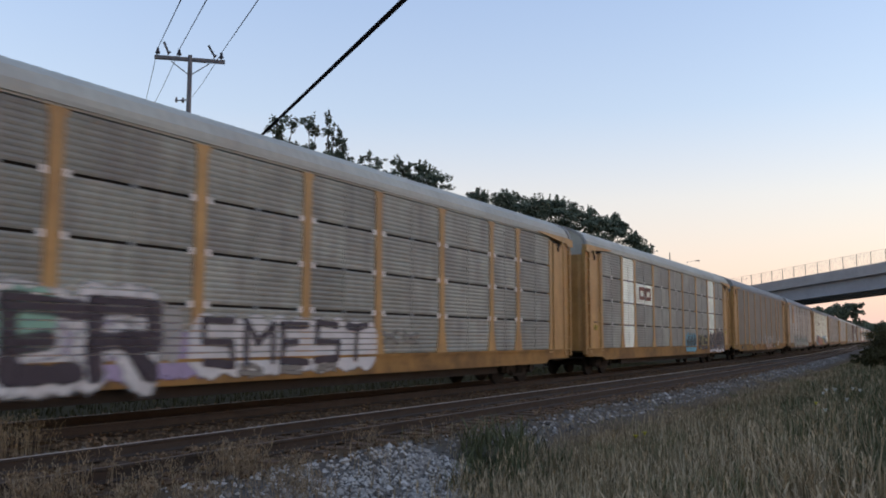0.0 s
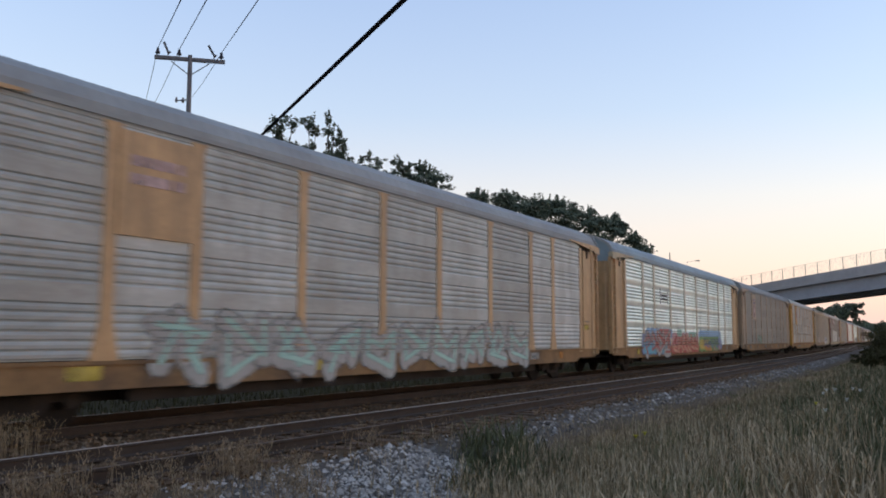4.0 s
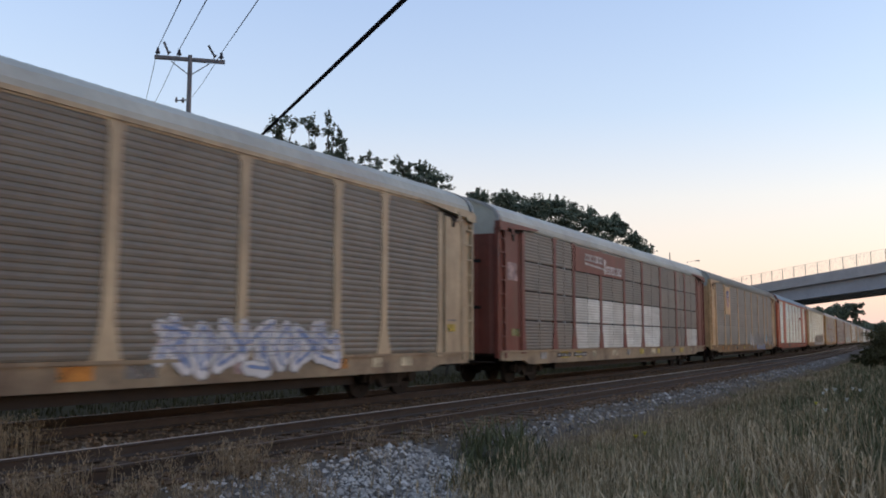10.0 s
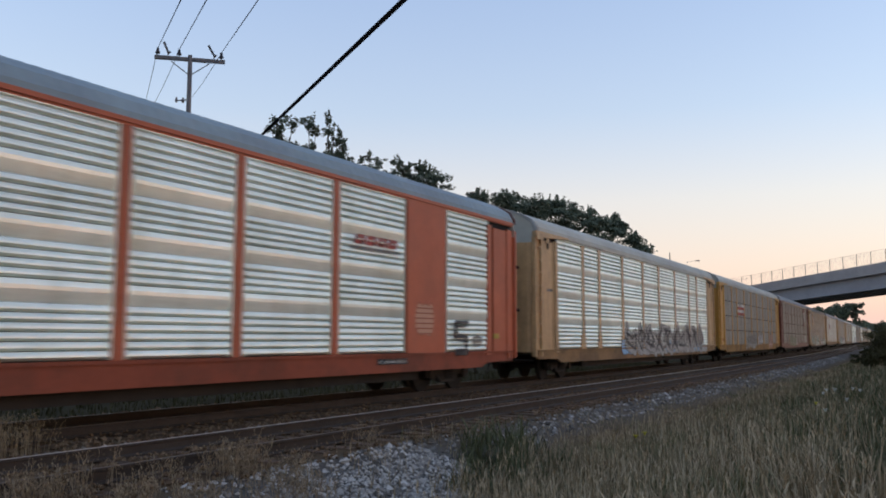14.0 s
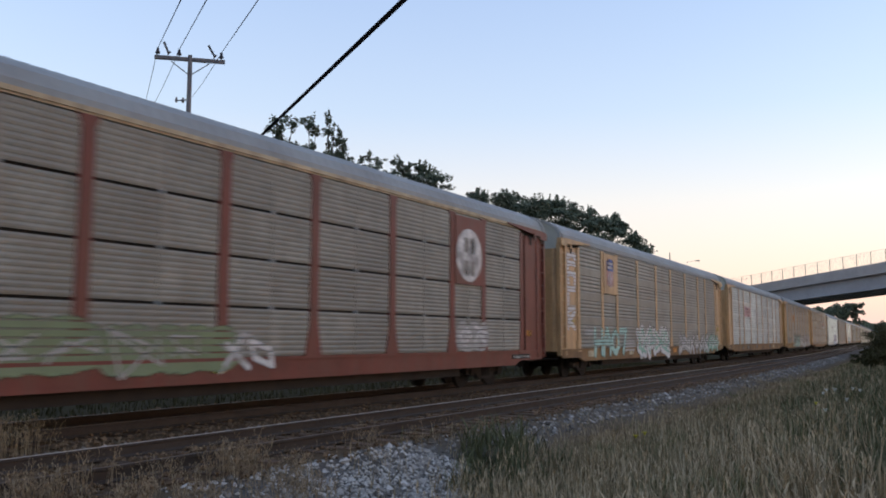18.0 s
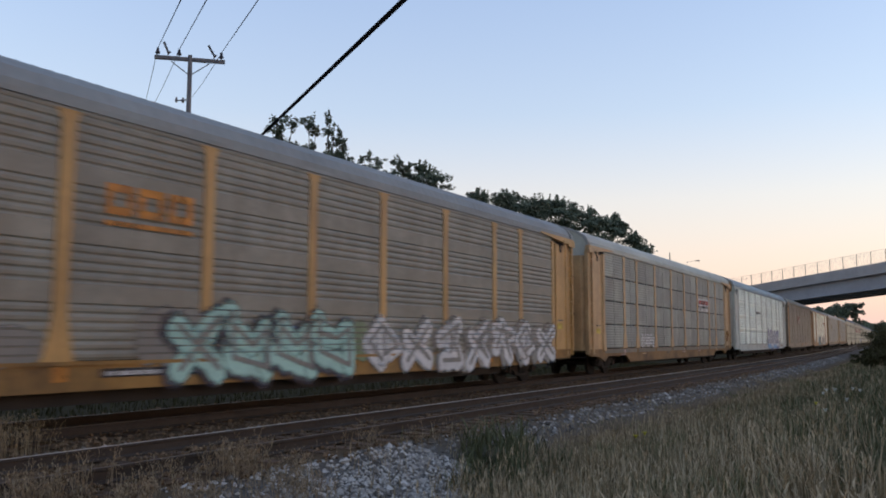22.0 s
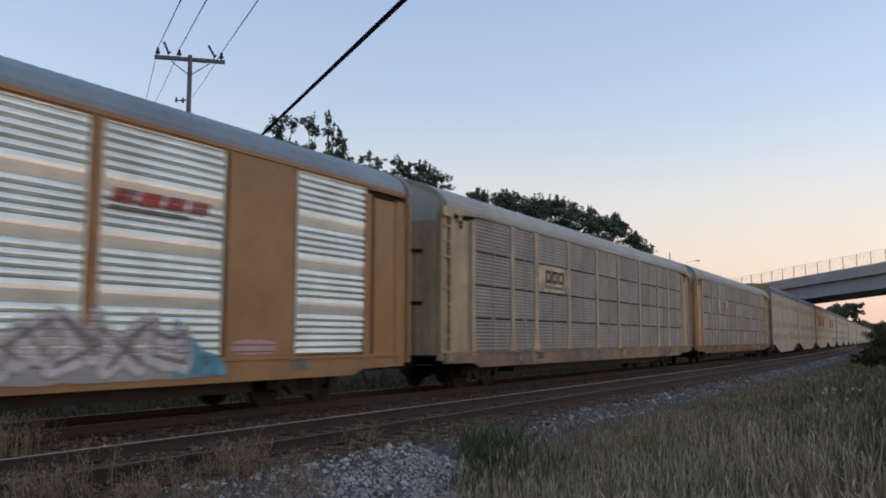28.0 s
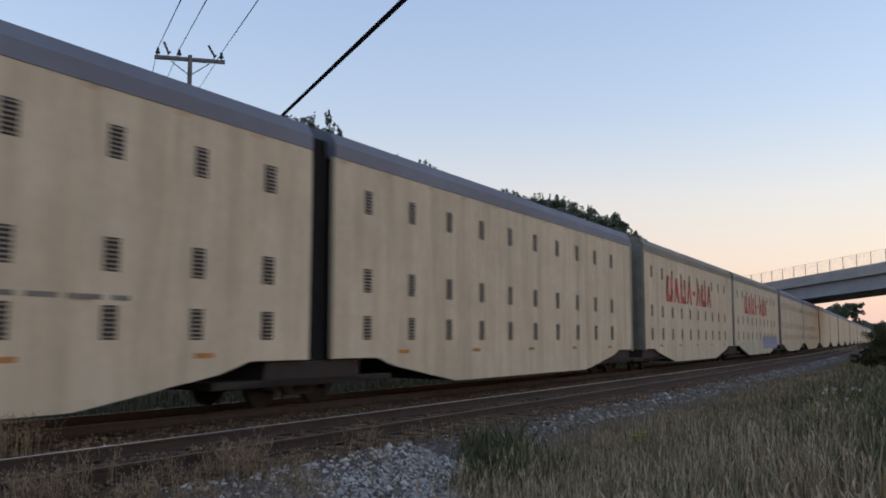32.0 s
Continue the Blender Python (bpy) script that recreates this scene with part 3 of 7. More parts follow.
tips = build_pole()
for tip, over, far in zip(tips, ((12.45, 13.83, 8.73), (12.83, 13.45, 8.79), (13.58, 12.64, 8.89)), ((37.2, 44.3, 17.2), (37.7, 43.9, 17.3), (39.4, 42.2, 17.9))):
    for name, end, k in (("power_line", over, 2.2), ("power_line", far, 1.6)):
        bm = fresh()
        tip, end = Vector(tip), Vector(end)
        catenary(bm, tip, tip + (end - tip) * k, 0.0 if k > 2 else 0.25, 0.013)
        tagged(part(name, bm, M["cable"]), "thin dark overhead power line strung from the pole", "cable", "overhead lines")
for dx, dz, r in ((0.0, 0.0, 0.025), (0.004, -0.050, 0.014)):
    bm = fresh()
    far_end, near_end = Vector((17.23 + dx, 15.74, 7.026 + dz)), Vector((9.30 + dx, 6.04, 6.0 + dz))
    catenary(bm, far_end + (far_end - near_end) * 1.2, far_end + (near_end - far_end) * 1.3, 0.0, r, n=20, sides=9)
    tagged(part("telephone_cable", bm, M["cable"]), "thick black bundled cable hanging over the railway", "cable", "overhead lines")


# ---- street lamps beyond the trees ----
for x, y, top, arm in ((134.5, 36.1, 15.5, 0.0), (164.0, 40.7, 16.6, 1.8)):
    lamp = tagged(new("street_lamp"), "slender grey street lamp far behind the train", "street lamp", "street lamps")
    at(lamp, x, y, -0.3)
    bm = fresh()
    tube(bm, (0, 0, 0), (0, 0, top), 0.12, 0.03 if arm else 0.07, n=8)
    part("pole", bm, M["steel"], lamp)
    if arm:
        bm = fresh()
        tube(bm, (0, 0, top - 0.1), (0.3, -arm, top + 0.1), 0.025, n=6)
        part("arm", bm, M["steel"], lamp)
        bm = fresh()
        box(bm, 0.1, 0.5, -arm - 0.5, -arm + 0.2, top + 0.02, top + 0.2)
        part("lamp_head", bm, M["steel"], lamp)

# ---- trees ----
def leaf_cloud(bm, c, rx, rz, n, size, rnd):
    for _ in range(n):
        while True:
            q = Vector((rnd.uniform(-1, 1), rnd.uniform(-1, 1), rnd.uniform(-1, 1)))
            if q.length < 1:
                break
        q = q * (0.55 + 0.45 * rnd.random())
        p = Vector(c) + Vector((q.x * rx, q.y * rx, q.z * rz))
        u = Vector((rnd.uniform(-1, 1), rnd.uniform(-1, 1), rnd.uniform(-1, 1))).normalized()
        w = u.orthogonal().normalized()
        s = size * rnd.uniform(0.6, 1.4)
        vs = [bm.verts.new(p + u * s), bm.verts.new(p + w * s * 0.6), bm.verts.new(p - u * s), bm.verts.new(p - w * s * 0.6)]
        bm.faces.new(vs)


def build_tree(x, y, height, spread, seed, base=-0.3, dense=1.0, name="tree", label="", leaf=0.2, lobes=(), shoots=3):
    """A trunk with limbs and a crown of leaf clumps; lobes: (x, z, half width, half height) of the crown's upper clumps."""
    rnd = random.Random(seed)
    root = tagged(new(name), label or "dark green leafy deciduous tree behind the railway", "tree", "trees behind the railway")
    at(root, x, y, base)
    bm = fresh()
    tube(bm, (0, 0, -0.3), (0.15, 0, height * 0.45), 0.22, 0.15, n=8)
    tube(bm, (0.15, 0, height * 0.45), (0.1, 0.1, height * 0.8), 0.15, 0.05, n=7)
    clumps = [(Vector((lx - x, rnd.uniform(-0.4, 0.4) * rx, lz - base)), rx, rz) for lx, lz, rx, rz in lobes]
    low = min([c.z - rz for c, rx, rz in clumps] + [height * 0.8])
    for i in range(int(14 + 5 * dense)):
        a, ln = rnd.uniform(0, 2 * math.pi), spread * rnd.uniform(0.3, 1.0)
        z1 = rnd.uniform(0.42, 0.97) * low
        clumps.append((Vector((math.cos(a) * ln, math.sin(a) * ln, z1)), spread * rnd.uniform(0.3, 0.5), spread * rnd.uniform(0.22, 0.4)))
    for c, rx, rz in clumps:
        tube(bm, (0.12, 0, min(c.z * 0.75, height * 0.78)), c, 0.055, 0.018, n=5)
    part("trunk", bm, M["bark"], root)
    bm = fresh()
    for k, (c, rx, rz) in enumerate(clumps):
        n = int(dense * (5.0 if k < len(lobes) else 2.0 if lobes else 5.0) * math.pi * rx * rz / (1.2 * leaf * leaf)) + 8
        leaf_cloud(bm, c, rx * 0.95, rz * 0.92, n // 3, leaf, rnd)
        for j in range(8):                     # with uneven tufts standing out of each clump
            q = Vector((rnd.uniform(-0.8, 0.8) * rx, rnd.uniform(-0.8, 0.8) * rx, rnd.uniform(-0.75, 0.75) * rz))
            leaf_cloud(bm, c + q, rx * 0.42, rz * 0.42, n // 12, leaf, rnd)
        for j in range(shoots if k < max(1, len(lobes)) else 0):       # upright leafy shoots that roughen the outline
            q = c + Vector((rnd.uniform(-0.8, 0.8) * rx, rnd.uniform(-0.5, 0.5) * rx, rz * rnd.uniform(0.45, 0.75)))
            for h in range(3):
                leaf_cloud(bm, q + Vector((rnd.gauss(0, 0.03), 0, 0.30 * rz * h)), 0.16 * rx, 0.24 * rz, 7, leaf * 0.8, rnd)
    part("crown", bm, M["leaf"], root)
    return root


YT = 36.0
build_tree(41.3, YT, 15.0, 1.1, 100, leaf=0.11, shoots=1, lobes=((41.0, 15.1, 0.55, 0.75), (42.2, 15.4, 0.36, 0.55), (40.3, 14.8, 0.40, 0.45), (41.2, 14.1, 0.7, 0.6), (42.3, 13.9, 0.5, 0.5)))
build_tree(44.1, YT, 15.5, 1.0, 101, leaf=0.11, shoots=1, lobes=((43.9, 15.9, 0.6, 0.62), (44.5, 15.4, 0.45, 0.5), (43.2, 14.1, 0.45, 0.3), (44.3, 14.2, 0.45, 0.6), (44.9, 13.6, 0.7, 0.35)))
build_tree(46.1, YT, 16.3, 0.8, 102, leaf=0.10, shoots=1, lobes=((45.9, 16.6, 0.26, 0.58), (46.1, 15.8, 0.42, 0.5), (46.7, 16.4, 0.14, 0.12), (46.2, 14.9, 0.24, 0.4), (45.9, 14.0, 0.7, 0.3)))
build_tree(47.4, YT, 16.0, 1.0, 103, leaf=0.11, shoots=1, lobes=((47.5, 16.0, 0.28, 0.42), (46.9, 15.3, 0.5, 0.5), (47.4, 14.4, 0.7, 0.7), (46.4, 14.3, 0.5, 0.3)))
build_tree(48.9, YT + 0.8, 15.4, 0.9, 104, leaf=0.11, shoots=1, lobes=((48.9, 15.8, 0.36, 0.36), (49.1, 15.2, 0.36, 0.5), (48.3, 14.4, 0.6, 0.5), (49.4, 14.3, 0.5, 0.5)))
build_tree(51.3, YT, 14.6, 1.2, 105, leaf=0.12, shoots=2, lobes=((51.1, 15.0, 0.36, 0.34), (52.1, 14.7, 0.5, 0.32), (50.2, 14.5, 0.40, 0.28), (51.4, 14.1, 1.1, 0.45), (53.6, 14.0, 0.8, 0.30)))
build_tree(57.8, YT, 14.8, 2.6, 106, leaf=0.14, shoots=3, lobes=((55.2, 15.2, 0.55, 0.48), (56.5, 14.9, 0.8, 0.6), (57.6, 15.2, 0.6, 0.5), (59.0, 15.4, 0.62, 0.55), (60.1, 15.2, 0.55, 0.6), (58.0, 14.3, 2.2, 0.8), (60.2, 14.2, 0.7, 0.7)))
build_tree(69.0, YT, 14.2, 2.2, 107, leaf=0.14, shoots=7, lobes=((67.0, 14.1, 0.5, 0.45), (68.4, 14.5, 0.6, 0.65), (70.1, 14.6, 0.7, 0.6), (69.0, 13.8, 1.6, 0.7), (72.0, 14.6, 1.0, 0.6)))
build_tree(75.2, YT, 15.0, 2.2, 108, leaf=0.15, shoots=6, lobes=((73.6, 15.1, 0.7, 0.62), (75.3, 14.9, 1.0, 0.7), (76.9, 15.4, 0.7, 0.62), (75.0, 14.2, 2.2, 0.9)))
build_tree(80.0, YT, 15.2, 2.0, 109, leaf=0.16, shoots=2, lobes=((80.4, 15.4, 1.25, 0.85), (78.9, 15.0, 0.9, 0.8), (80.2, 14.4, 2.0, 1.0)))
build_tree(87.6, YT, 16.0, 3.4, 110, leaf=0.18, shoots=3, lobes=((84.6, 15.9, 1.1, 0.95), (86.4, 16.1, 1.3, 0.9), (89.4, 16.6, 1.4, 0.85), (91.4, 16.0, 1.1, 1.0), (87.5, 15.0, 3.4, 1.2)))
build_tree(95.8, YT, 15.8, 2.6, 111, leaf=0.19, shoots=2, lobes=((94.5, 15.9, 1.4, 0.9), (97.0, 16.0, 1.2, 0.9), (99.2, 16.8, 0.75, 0.85), (100.0, 15.8, 1.3, 1.1), (96.0, 15.0, 2.8, 1.1)))
build_tree(107.0, YT, 16.0, 3.6, 112, leaf=0.20, shoots=2, lobes=((103.6, 16.1, 1.2, 0.9), (106.0, 16.3, 1.2, 0.8), (107.9, 17.1, 0.8, 0.9), (110.0, 16.8, 1.2, 0.8), (111.6, 16.1, 1.0, 1.0), (107.0, 15.2, 3.8, 1.2)))
build_tree(117.0, YT, 14.4, 2.0, 113, leaf=0.22, shoots=2, lobes=((114.1, 15.5, 1.0, 0.9), (117.0, 14.9, 1.2, 0.8), (119.8, 14.7, 1.4, 0.9), (121.6, 14.2, 0.9, 0.75), (118.0, 13.8, 3.0, 1.0)))
for i, (x, y, h, sp) in enumerate(((190, 32, 10, 4), (215, 33, 9.5, 4), (240, 36, 9, 4))):
    build_tree(x, y, h, sp, 300 + i, label="dark leafy tree beyond the overpass", leaf=0.35, dense=0.6)
for i, (x, y, h, sp) in enumerate(((480, 40.5, 25, 5.0), (485, 36.5, 26, 5.0), (490, 46.0, 24, 5.5), (495, 52.0, 23, 5.5), (500, 57.0, 22, 5.0), (650, 33, 15, 8), (660, 27, 15, 8), (690, 20, 15, 9), (640, 38, 14, 7), (720, 10, 16, 9), (700, 41, 14, 8), (740, 50, 15, 8), (760, 60, 16, 9), (720, 46, 12, 7), (800, 70, 15, 9))):
    build_tree(x, y, h, sp, 340 + i, label="dark leafy tree far along the railway", leaf=0.6, dense=1.1)


# ---- lineside plants ----
def shrubs():
    rnd = random.Random(8)
    for i, (x, y, r, h) in enumerate(((62, 1.7, 1.3, 3.2), (66, 2.9, 1.1, 2.3), (72, 2.7, 1.4, 3.2), (80, 3.6, 1.5, 3.2), (92, 4.6, 1.5, 2.9), (56, 2.6, 1.0, 1.3), (64, 4.0, 0.9, 1.1), (58, 0.6, 1.6, 2.6), (70, 0.4, 2.0, 3.2), (50, 0.5, 1.2, 1.7), (104, 5.1, 1.2, 2.0))):
        root = tagged(new("shrub"), "dense green lineside shrub beside the railway, leaves darkened as if shadowed", "shrub", "lineside shrubs")
        at(root, x, y, -0.2)
        bm = fresh()
        for k in range(5):
            tube(bm, (0, 0, 0), (rnd.uniform(-r, r) * 0.6, rnd.uniform(-r, r) * 0.6, h * 0.7), 0.03, 0.01, n=4)
        part("stem", bm, M["bark"], root)
        bm = fresh()
        for k in range(16):
            leaf_cloud(bm, (rnd.gauss(0, r * 0.42), rnd.gauss(0, r * 0.42), h * rnd.uniform(0.1, 0.85)), r * 0.42, h * 0.17, 120, 0.07, rnd)
        # the dark leaf colour stands for shadowed foliage
        part("leaves", bm, M["shaded_weed"], root)


shrubs()


def blade(verts, faces, x, y, z, h, w, lean, a):
    """A bent grass blade of three segments."""
    dx, dy = math.cos(a), math.sin(a)
    px, py = -dy * w, dx * w
    n = len(verts)
    for t, ww in ((0.0, 1.0), (0.45, 0.8), (0.8, 0.5)):
        o = lean * t * t * h
        zz = z + h * t * (1 - 0.25 * lean * t)
        verts.append((x + dx * o - px * ww, y + dy * o - py * ww, zz))
        verts.append((x + dx * o + px * ww, y + dy * o + py * ww, zz))
    verts.append((x + dx * lean * h, y + dy * lean * h, z + h * (1 - 0.25 * lean)))
    faces += [(n, n + 1, n + 3, n + 2), (n + 2, n + 3, n + 5, n + 4), (n + 4, n + 5, n + 6)]


def stuff(name, verts, faces, material, label, category):
    me = bpy.data.meshes.new(name)
    me.from_pydata(verts, [], faces)
    me.materials.append(material)
    return tagged(new(name, me), label, category, kind="stuff")


def grow():
    rnd = random.Random(21)
    dry, green, seed, bank, shade = ([], []), ([], []), ([], []), ([], []), ([], [])

    def spot(s, o):
        x, y, _ = track_at(s, o)
        return x, y, ground_z(s, o) - 0.02
    for _ in range(60000):
        s = 4.0 + 56.0 * rnd.random() ** 1.7
        o = rnd.uniform(5.4, 13.8)
        edge = gravel_edge(s) - 0.2
        if o < edge + rnd.random() ** 2 * 0.9:
            if rnd.random() > (0.04 if s < 8.5 else 0.08 if s < 12 else 0.22):
                continue
        clump = noise.noise((s * 0.5, o * 0.5, 9.0))
        if rnd.random() > 0.75 + clump * 0.6:
            continue
        x, y, z = spot(s, o)
        tall = (0.16 + 0.34 * rnd.random() + 0.34 * max(0, clump)) * (0.75 + 0.06 * max(0, o - 7)) * (1.0 if s < 14 else min(1.0, max(0.25, (o - edge) / 2.2)))
        # dark blades mixed in more densely here, shade put into the grass colour
        if s > 10 and o > 8.2 and rnd.random() < min(0.75, 0.04 * (s - 10) + 0.3 * max(0.0, o - 10.2)) * (0.45 + 0.17 * (o - 8.2)):
            blade(*shade, x, y, z, tall, 0.0042 + 0.00022 * s, rnd.uniform(0.1, 0.95), rnd.uniform(0, 6.283))
            continue
        kind = green if noise.noise((s * 0.45, o * 0.7, 4.0)) * 1.4 + rnd.uniform(-0.4, 0.4) > 0.38 else seed if s < 13 and rnd.random() < 0.2 else dry
        blade(*kind, x, y, z, tall, 0.0042 + 0.00022 * s, rnd.uniform(0.1, 0.95), rnd.uniform(0, 6.283))
        if rnd.random() < (0.09 if s < 11 else 0.05) * (1.0 + clump):
            hh = tall * rnd.uniform(1.2, 1.55)
            a = rnd.uniform(0, 6.283)
            blade(*seed, x, y, z, hh, 0.0035 + 0.00015 * s, 0.2, a)
            for k in range(4):
                blade(*seed, x + math.cos(a) * 0.13 * hh, y + math.sin(a) * 0.13 * hh, z + hh * (0.80 + 0.04 * k), 0.07, 0.006, 0.6, rnd.uniform(0, 6.283))
    # tall pale stalks nearest the camera, standing above the rest in loose drifts
    for _ in range(2600):
        s, o = 5.5 + 14 * rnd.random() ** 1.5, rnd.uniform(7.0, 11.6)
        if o < gravel_edge(s) + 0.5 or noise.noise((s * 0.6, o * 0.6, 12.0)) + rnd.uniform(-0.5, 0.5) < 0.0:
            continue
        x, y, z = spot(s, o)
        hh, a, ln = rnd.uniform(0.35, 0.72), rnd.uniform(0, 6.283), rnd.uniform(0.05, 0.5)
        blade(*seed, x, y, z, hh, 0.0032 + 0.00015 * s, ln, a)
        for k in range(3):
            blade(*seed, x + math.cos(a) * ln * 0.8 * hh, y + math.sin(a) * ln * 0.8 * hh, z + hh * (0.80 - 0.2 * ln + 0.04 * k), 0.06, 0.005, 0.5, rnd.uniform(0, 6.283))
    for _ in range(9000):
        s = 60.0 + 90 * rnd.random()
        o = rnd.uniform(6.9, 14.0)
        x, y, z = spot(s, o)
        blade(*(dry if rnd.random() < 0.5 else green), x, y, z, rnd.uniform(0.3, 0.6) * min(1.0, (o - 6.4) / 2.0), 0.03, rnd.uniform(0.1, 0.6), rnd.uniform(0, 6.283))
    # rougher grass around and behind the camera
    for _ in range(16000):
        s, o = rnd.uniform(-25, 30), rnd.uniform(6.5, 30)
        if (s > 4 and o < 13.8) or (abs(s) < 1.2 and abs(o - D_TRAIN) < 1.2):
            continue
        x, y, z = spot(s, o)
        blade(*(dry if rnd.random() < 0.6 else green), x, y, z, rnd.uniform(0.15, 0.4), 0.012, rnd.uniform(0.1, 0.9), rnd.uniform(0, 6.283))
    # green bank behind the train, its blades coloured dark to imitate shade
    for _ in range(9000):
        s, o = rnd.uniform(-8, 70), -rnd.uniform(4.6, 11)
        x, y, z = spot(s, o)
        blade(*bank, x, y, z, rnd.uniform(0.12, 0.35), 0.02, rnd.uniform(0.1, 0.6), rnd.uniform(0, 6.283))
    stuff("grass", *dry, M["grass"], "dry olive summer grass on the verge", "grass")
    stuff("grass", *green, M["grass_green"], "green grass on the verge", "grass")
    stuff("grass", *shade, M["weed_leaf"], "dark green rank grass farther along the verge", "grass")
    stuff("bank_grass", *bank, M["shaded_weed"], "dark green weeds on the bank beyond the tracks", "grass")
    stuff("seed_grass", *seed, M["straw"], "pale seeding grass stalks among the verge grass", "grass")
    # leafy dark weed clump beside the gravel
    for s, o, r, h, n in ((11.9, 6.75, 0.6, 0.95, 120), (12.6, 6.45, 0.55, 0.9, 100), (11.2, 7.1, 0.6, 0.55, 95), (13.3, 6.5, 0.55, 0.6, 80), (10.6, 7.3, 0.55, 0.45, 70), (12.2, 7.2, 0.7, 0.55, 80)):
        v, f, foot = [], [], []
        x, y, z = spot(s, o)
        for _ in range(n):
            foot.append(len(v))
            a, q = rnd.uniform(0, 6.283), r * math.sqrt(rnd.random())
            blade(v, f, x + math.cos(a) * q, y + math.sin(a) * q, z + rnd.uniform(0, 0.45) * h, h * rnd.uniform(0.3, 0.6), 0.012, rnd.uniform(0.2, 1.0), rnd.uniform(0, 6.283))
        f += [(foot[0], foot[k], foot[k] + 1) for k in range(1, n)]      # root crown
        me = bpy.data.meshes.new("weed_clump")
        me.from_pydata(v, [], f)
        me.materials.append(M["weed_leaf"])
        tagged(new("weed_clump", me), "dark green leafy weed clump beside the gravel", "plant", "weed clumps")
    # dry branching weeds by the near rail
    spots = [(5.9, 5.1, 0.62, 9), (6.2, 4.9, 0.55, 8), (7.6, 5.6, 0.5, 10), (8.0, 5.4, 0.55, 10), (8.4, 5.7, 0.45, 9), (10.3, 5.3, 0.42, 8), (10.9, 5.35, 0.38, 7)]
    for k in range(70):
        s = rnd.uniform(4.6, 8.2)
        spots.append((s, rnd.uniform(5.0, 6.9) - 0.10 * (s - 6), rnd.uniform(0.22, 0.46), 9))
    for k in range(9):
        spots.append((rnd.uniform(6.75, 7.7), rnd.uniform(1.7, 2.3), rnd.uniform(0.5, 0.72), 8))
    for k in range(12):
        spots.append((rnd.uniform(8, 14), rnd.uniform(5.2, 5.9), rnd.uniform(0.15, 0.3), 6))
    for i, (s, o, h, n) in enumerate(spots):
        v, f = [], []
        x, y, z = spot(s, o)
        z += 0.03
        base = []
        for _ in range(n):
            a, ln = rnd.uniform(0, 6.283), rnd.uniform(0.1, 0.45)
            bx, by = x + rnd.gauss(0, 0.12), y + rnd.gauss(0, 0.12)
            hh = h * rnd.uniform(0.6, 1.1)
            base.append(len(v))
            blade(v, f, bx, by, z - 0.05, hh, 0.004, ln, a)
            for k in range(7):
                t = rnd.uniform(0.4, 1.0)
                cx, cy, cz = bx + math.cos(a) * ln * t * t * hh, by + math.sin(a) * ln * t * t * hh, z + hh * t * (1 - 0.25 * ln * t)
                b2 = rnd.uniform(0, 6.283)
                blade(v, f, cx, cy, cz - 0.04, 0.09, 0.003, 0.9, b2)
                blade(v, f, cx + math.cos(b2) * 0.07, cy + math.sin(b2) * 0.07, cz + 0.01, 0.025, 0.0055, 0.5, rnd.uniform(0, 6.283))
        f += [(base[0], base[k], base[k + 1]) for k in range(1, len(base) - 1)]      # root crown
        me = bpy.data.meshes.new("dry_weed")
        me.from_pydata(v, [], f)
        between = o < 3
        me.materials.append(M["grass" if between else "weed_dry"])
        tagged(new("olive_weed" if between else "dry_weed", me), "straggly olive weed growing between the two tracks" if between else "dry brown weed with pale seed heads beside the rail", "plant", "olive weeds" if between else "dry weeds")
    # a few flowers
    for i, (s, o, h, m) in enumerate(((16.0, 11.2, 0.78, "flower_white"), (16.8, 11.6, 0.76, "flower_white"), (15.4, 11.5, 0.66, "flower_white"), (12.3, 8.9, 0.62, "flower_yellow"), (12.36, 8.95, 0.66, "flower_yellow"), (15.5, 10.9, 0.6, "flower_yellow"), (18.0, 11.3, 0.8, "flower_white"), (17.2, 11.0, 0.78, "flower_white"), (16.4, 11.05, 0.72, "flower_white"), (14.8, 11.2, 0.55, "flower_white"))):
        x, y, z = spot(s, o)
        root = tagged(new("wild_flower"), "small " + m[7:] + " wild flower on a thin stalk in the grass", "flower", "wild flowers")
        at(root, x, y, z)
        v, f = [], []
        blade(v, f, 0, 0, 0, h, 0.005, 0.1, i)
        me = bpy.data.meshes.new("stalk")
        me.from_pydata(v, [], f)
        me.materials.append(M["grass_green"])
        part("stalk", me, None, root)
        v, f = [], []
        for k in range(14):
            blade(v, f, math.cos(i) * 0.1 * h, math.sin(i) * 0.1 * h, h * 0.93, 0.06, 0.012, 0.9, k * 0.45)
        me = bpy.data.meshes.new("blossom")
        me.from_pydata(v, [], f)
        me.materials.append(M[m])
        part("blossom", me, None, root)


grow()


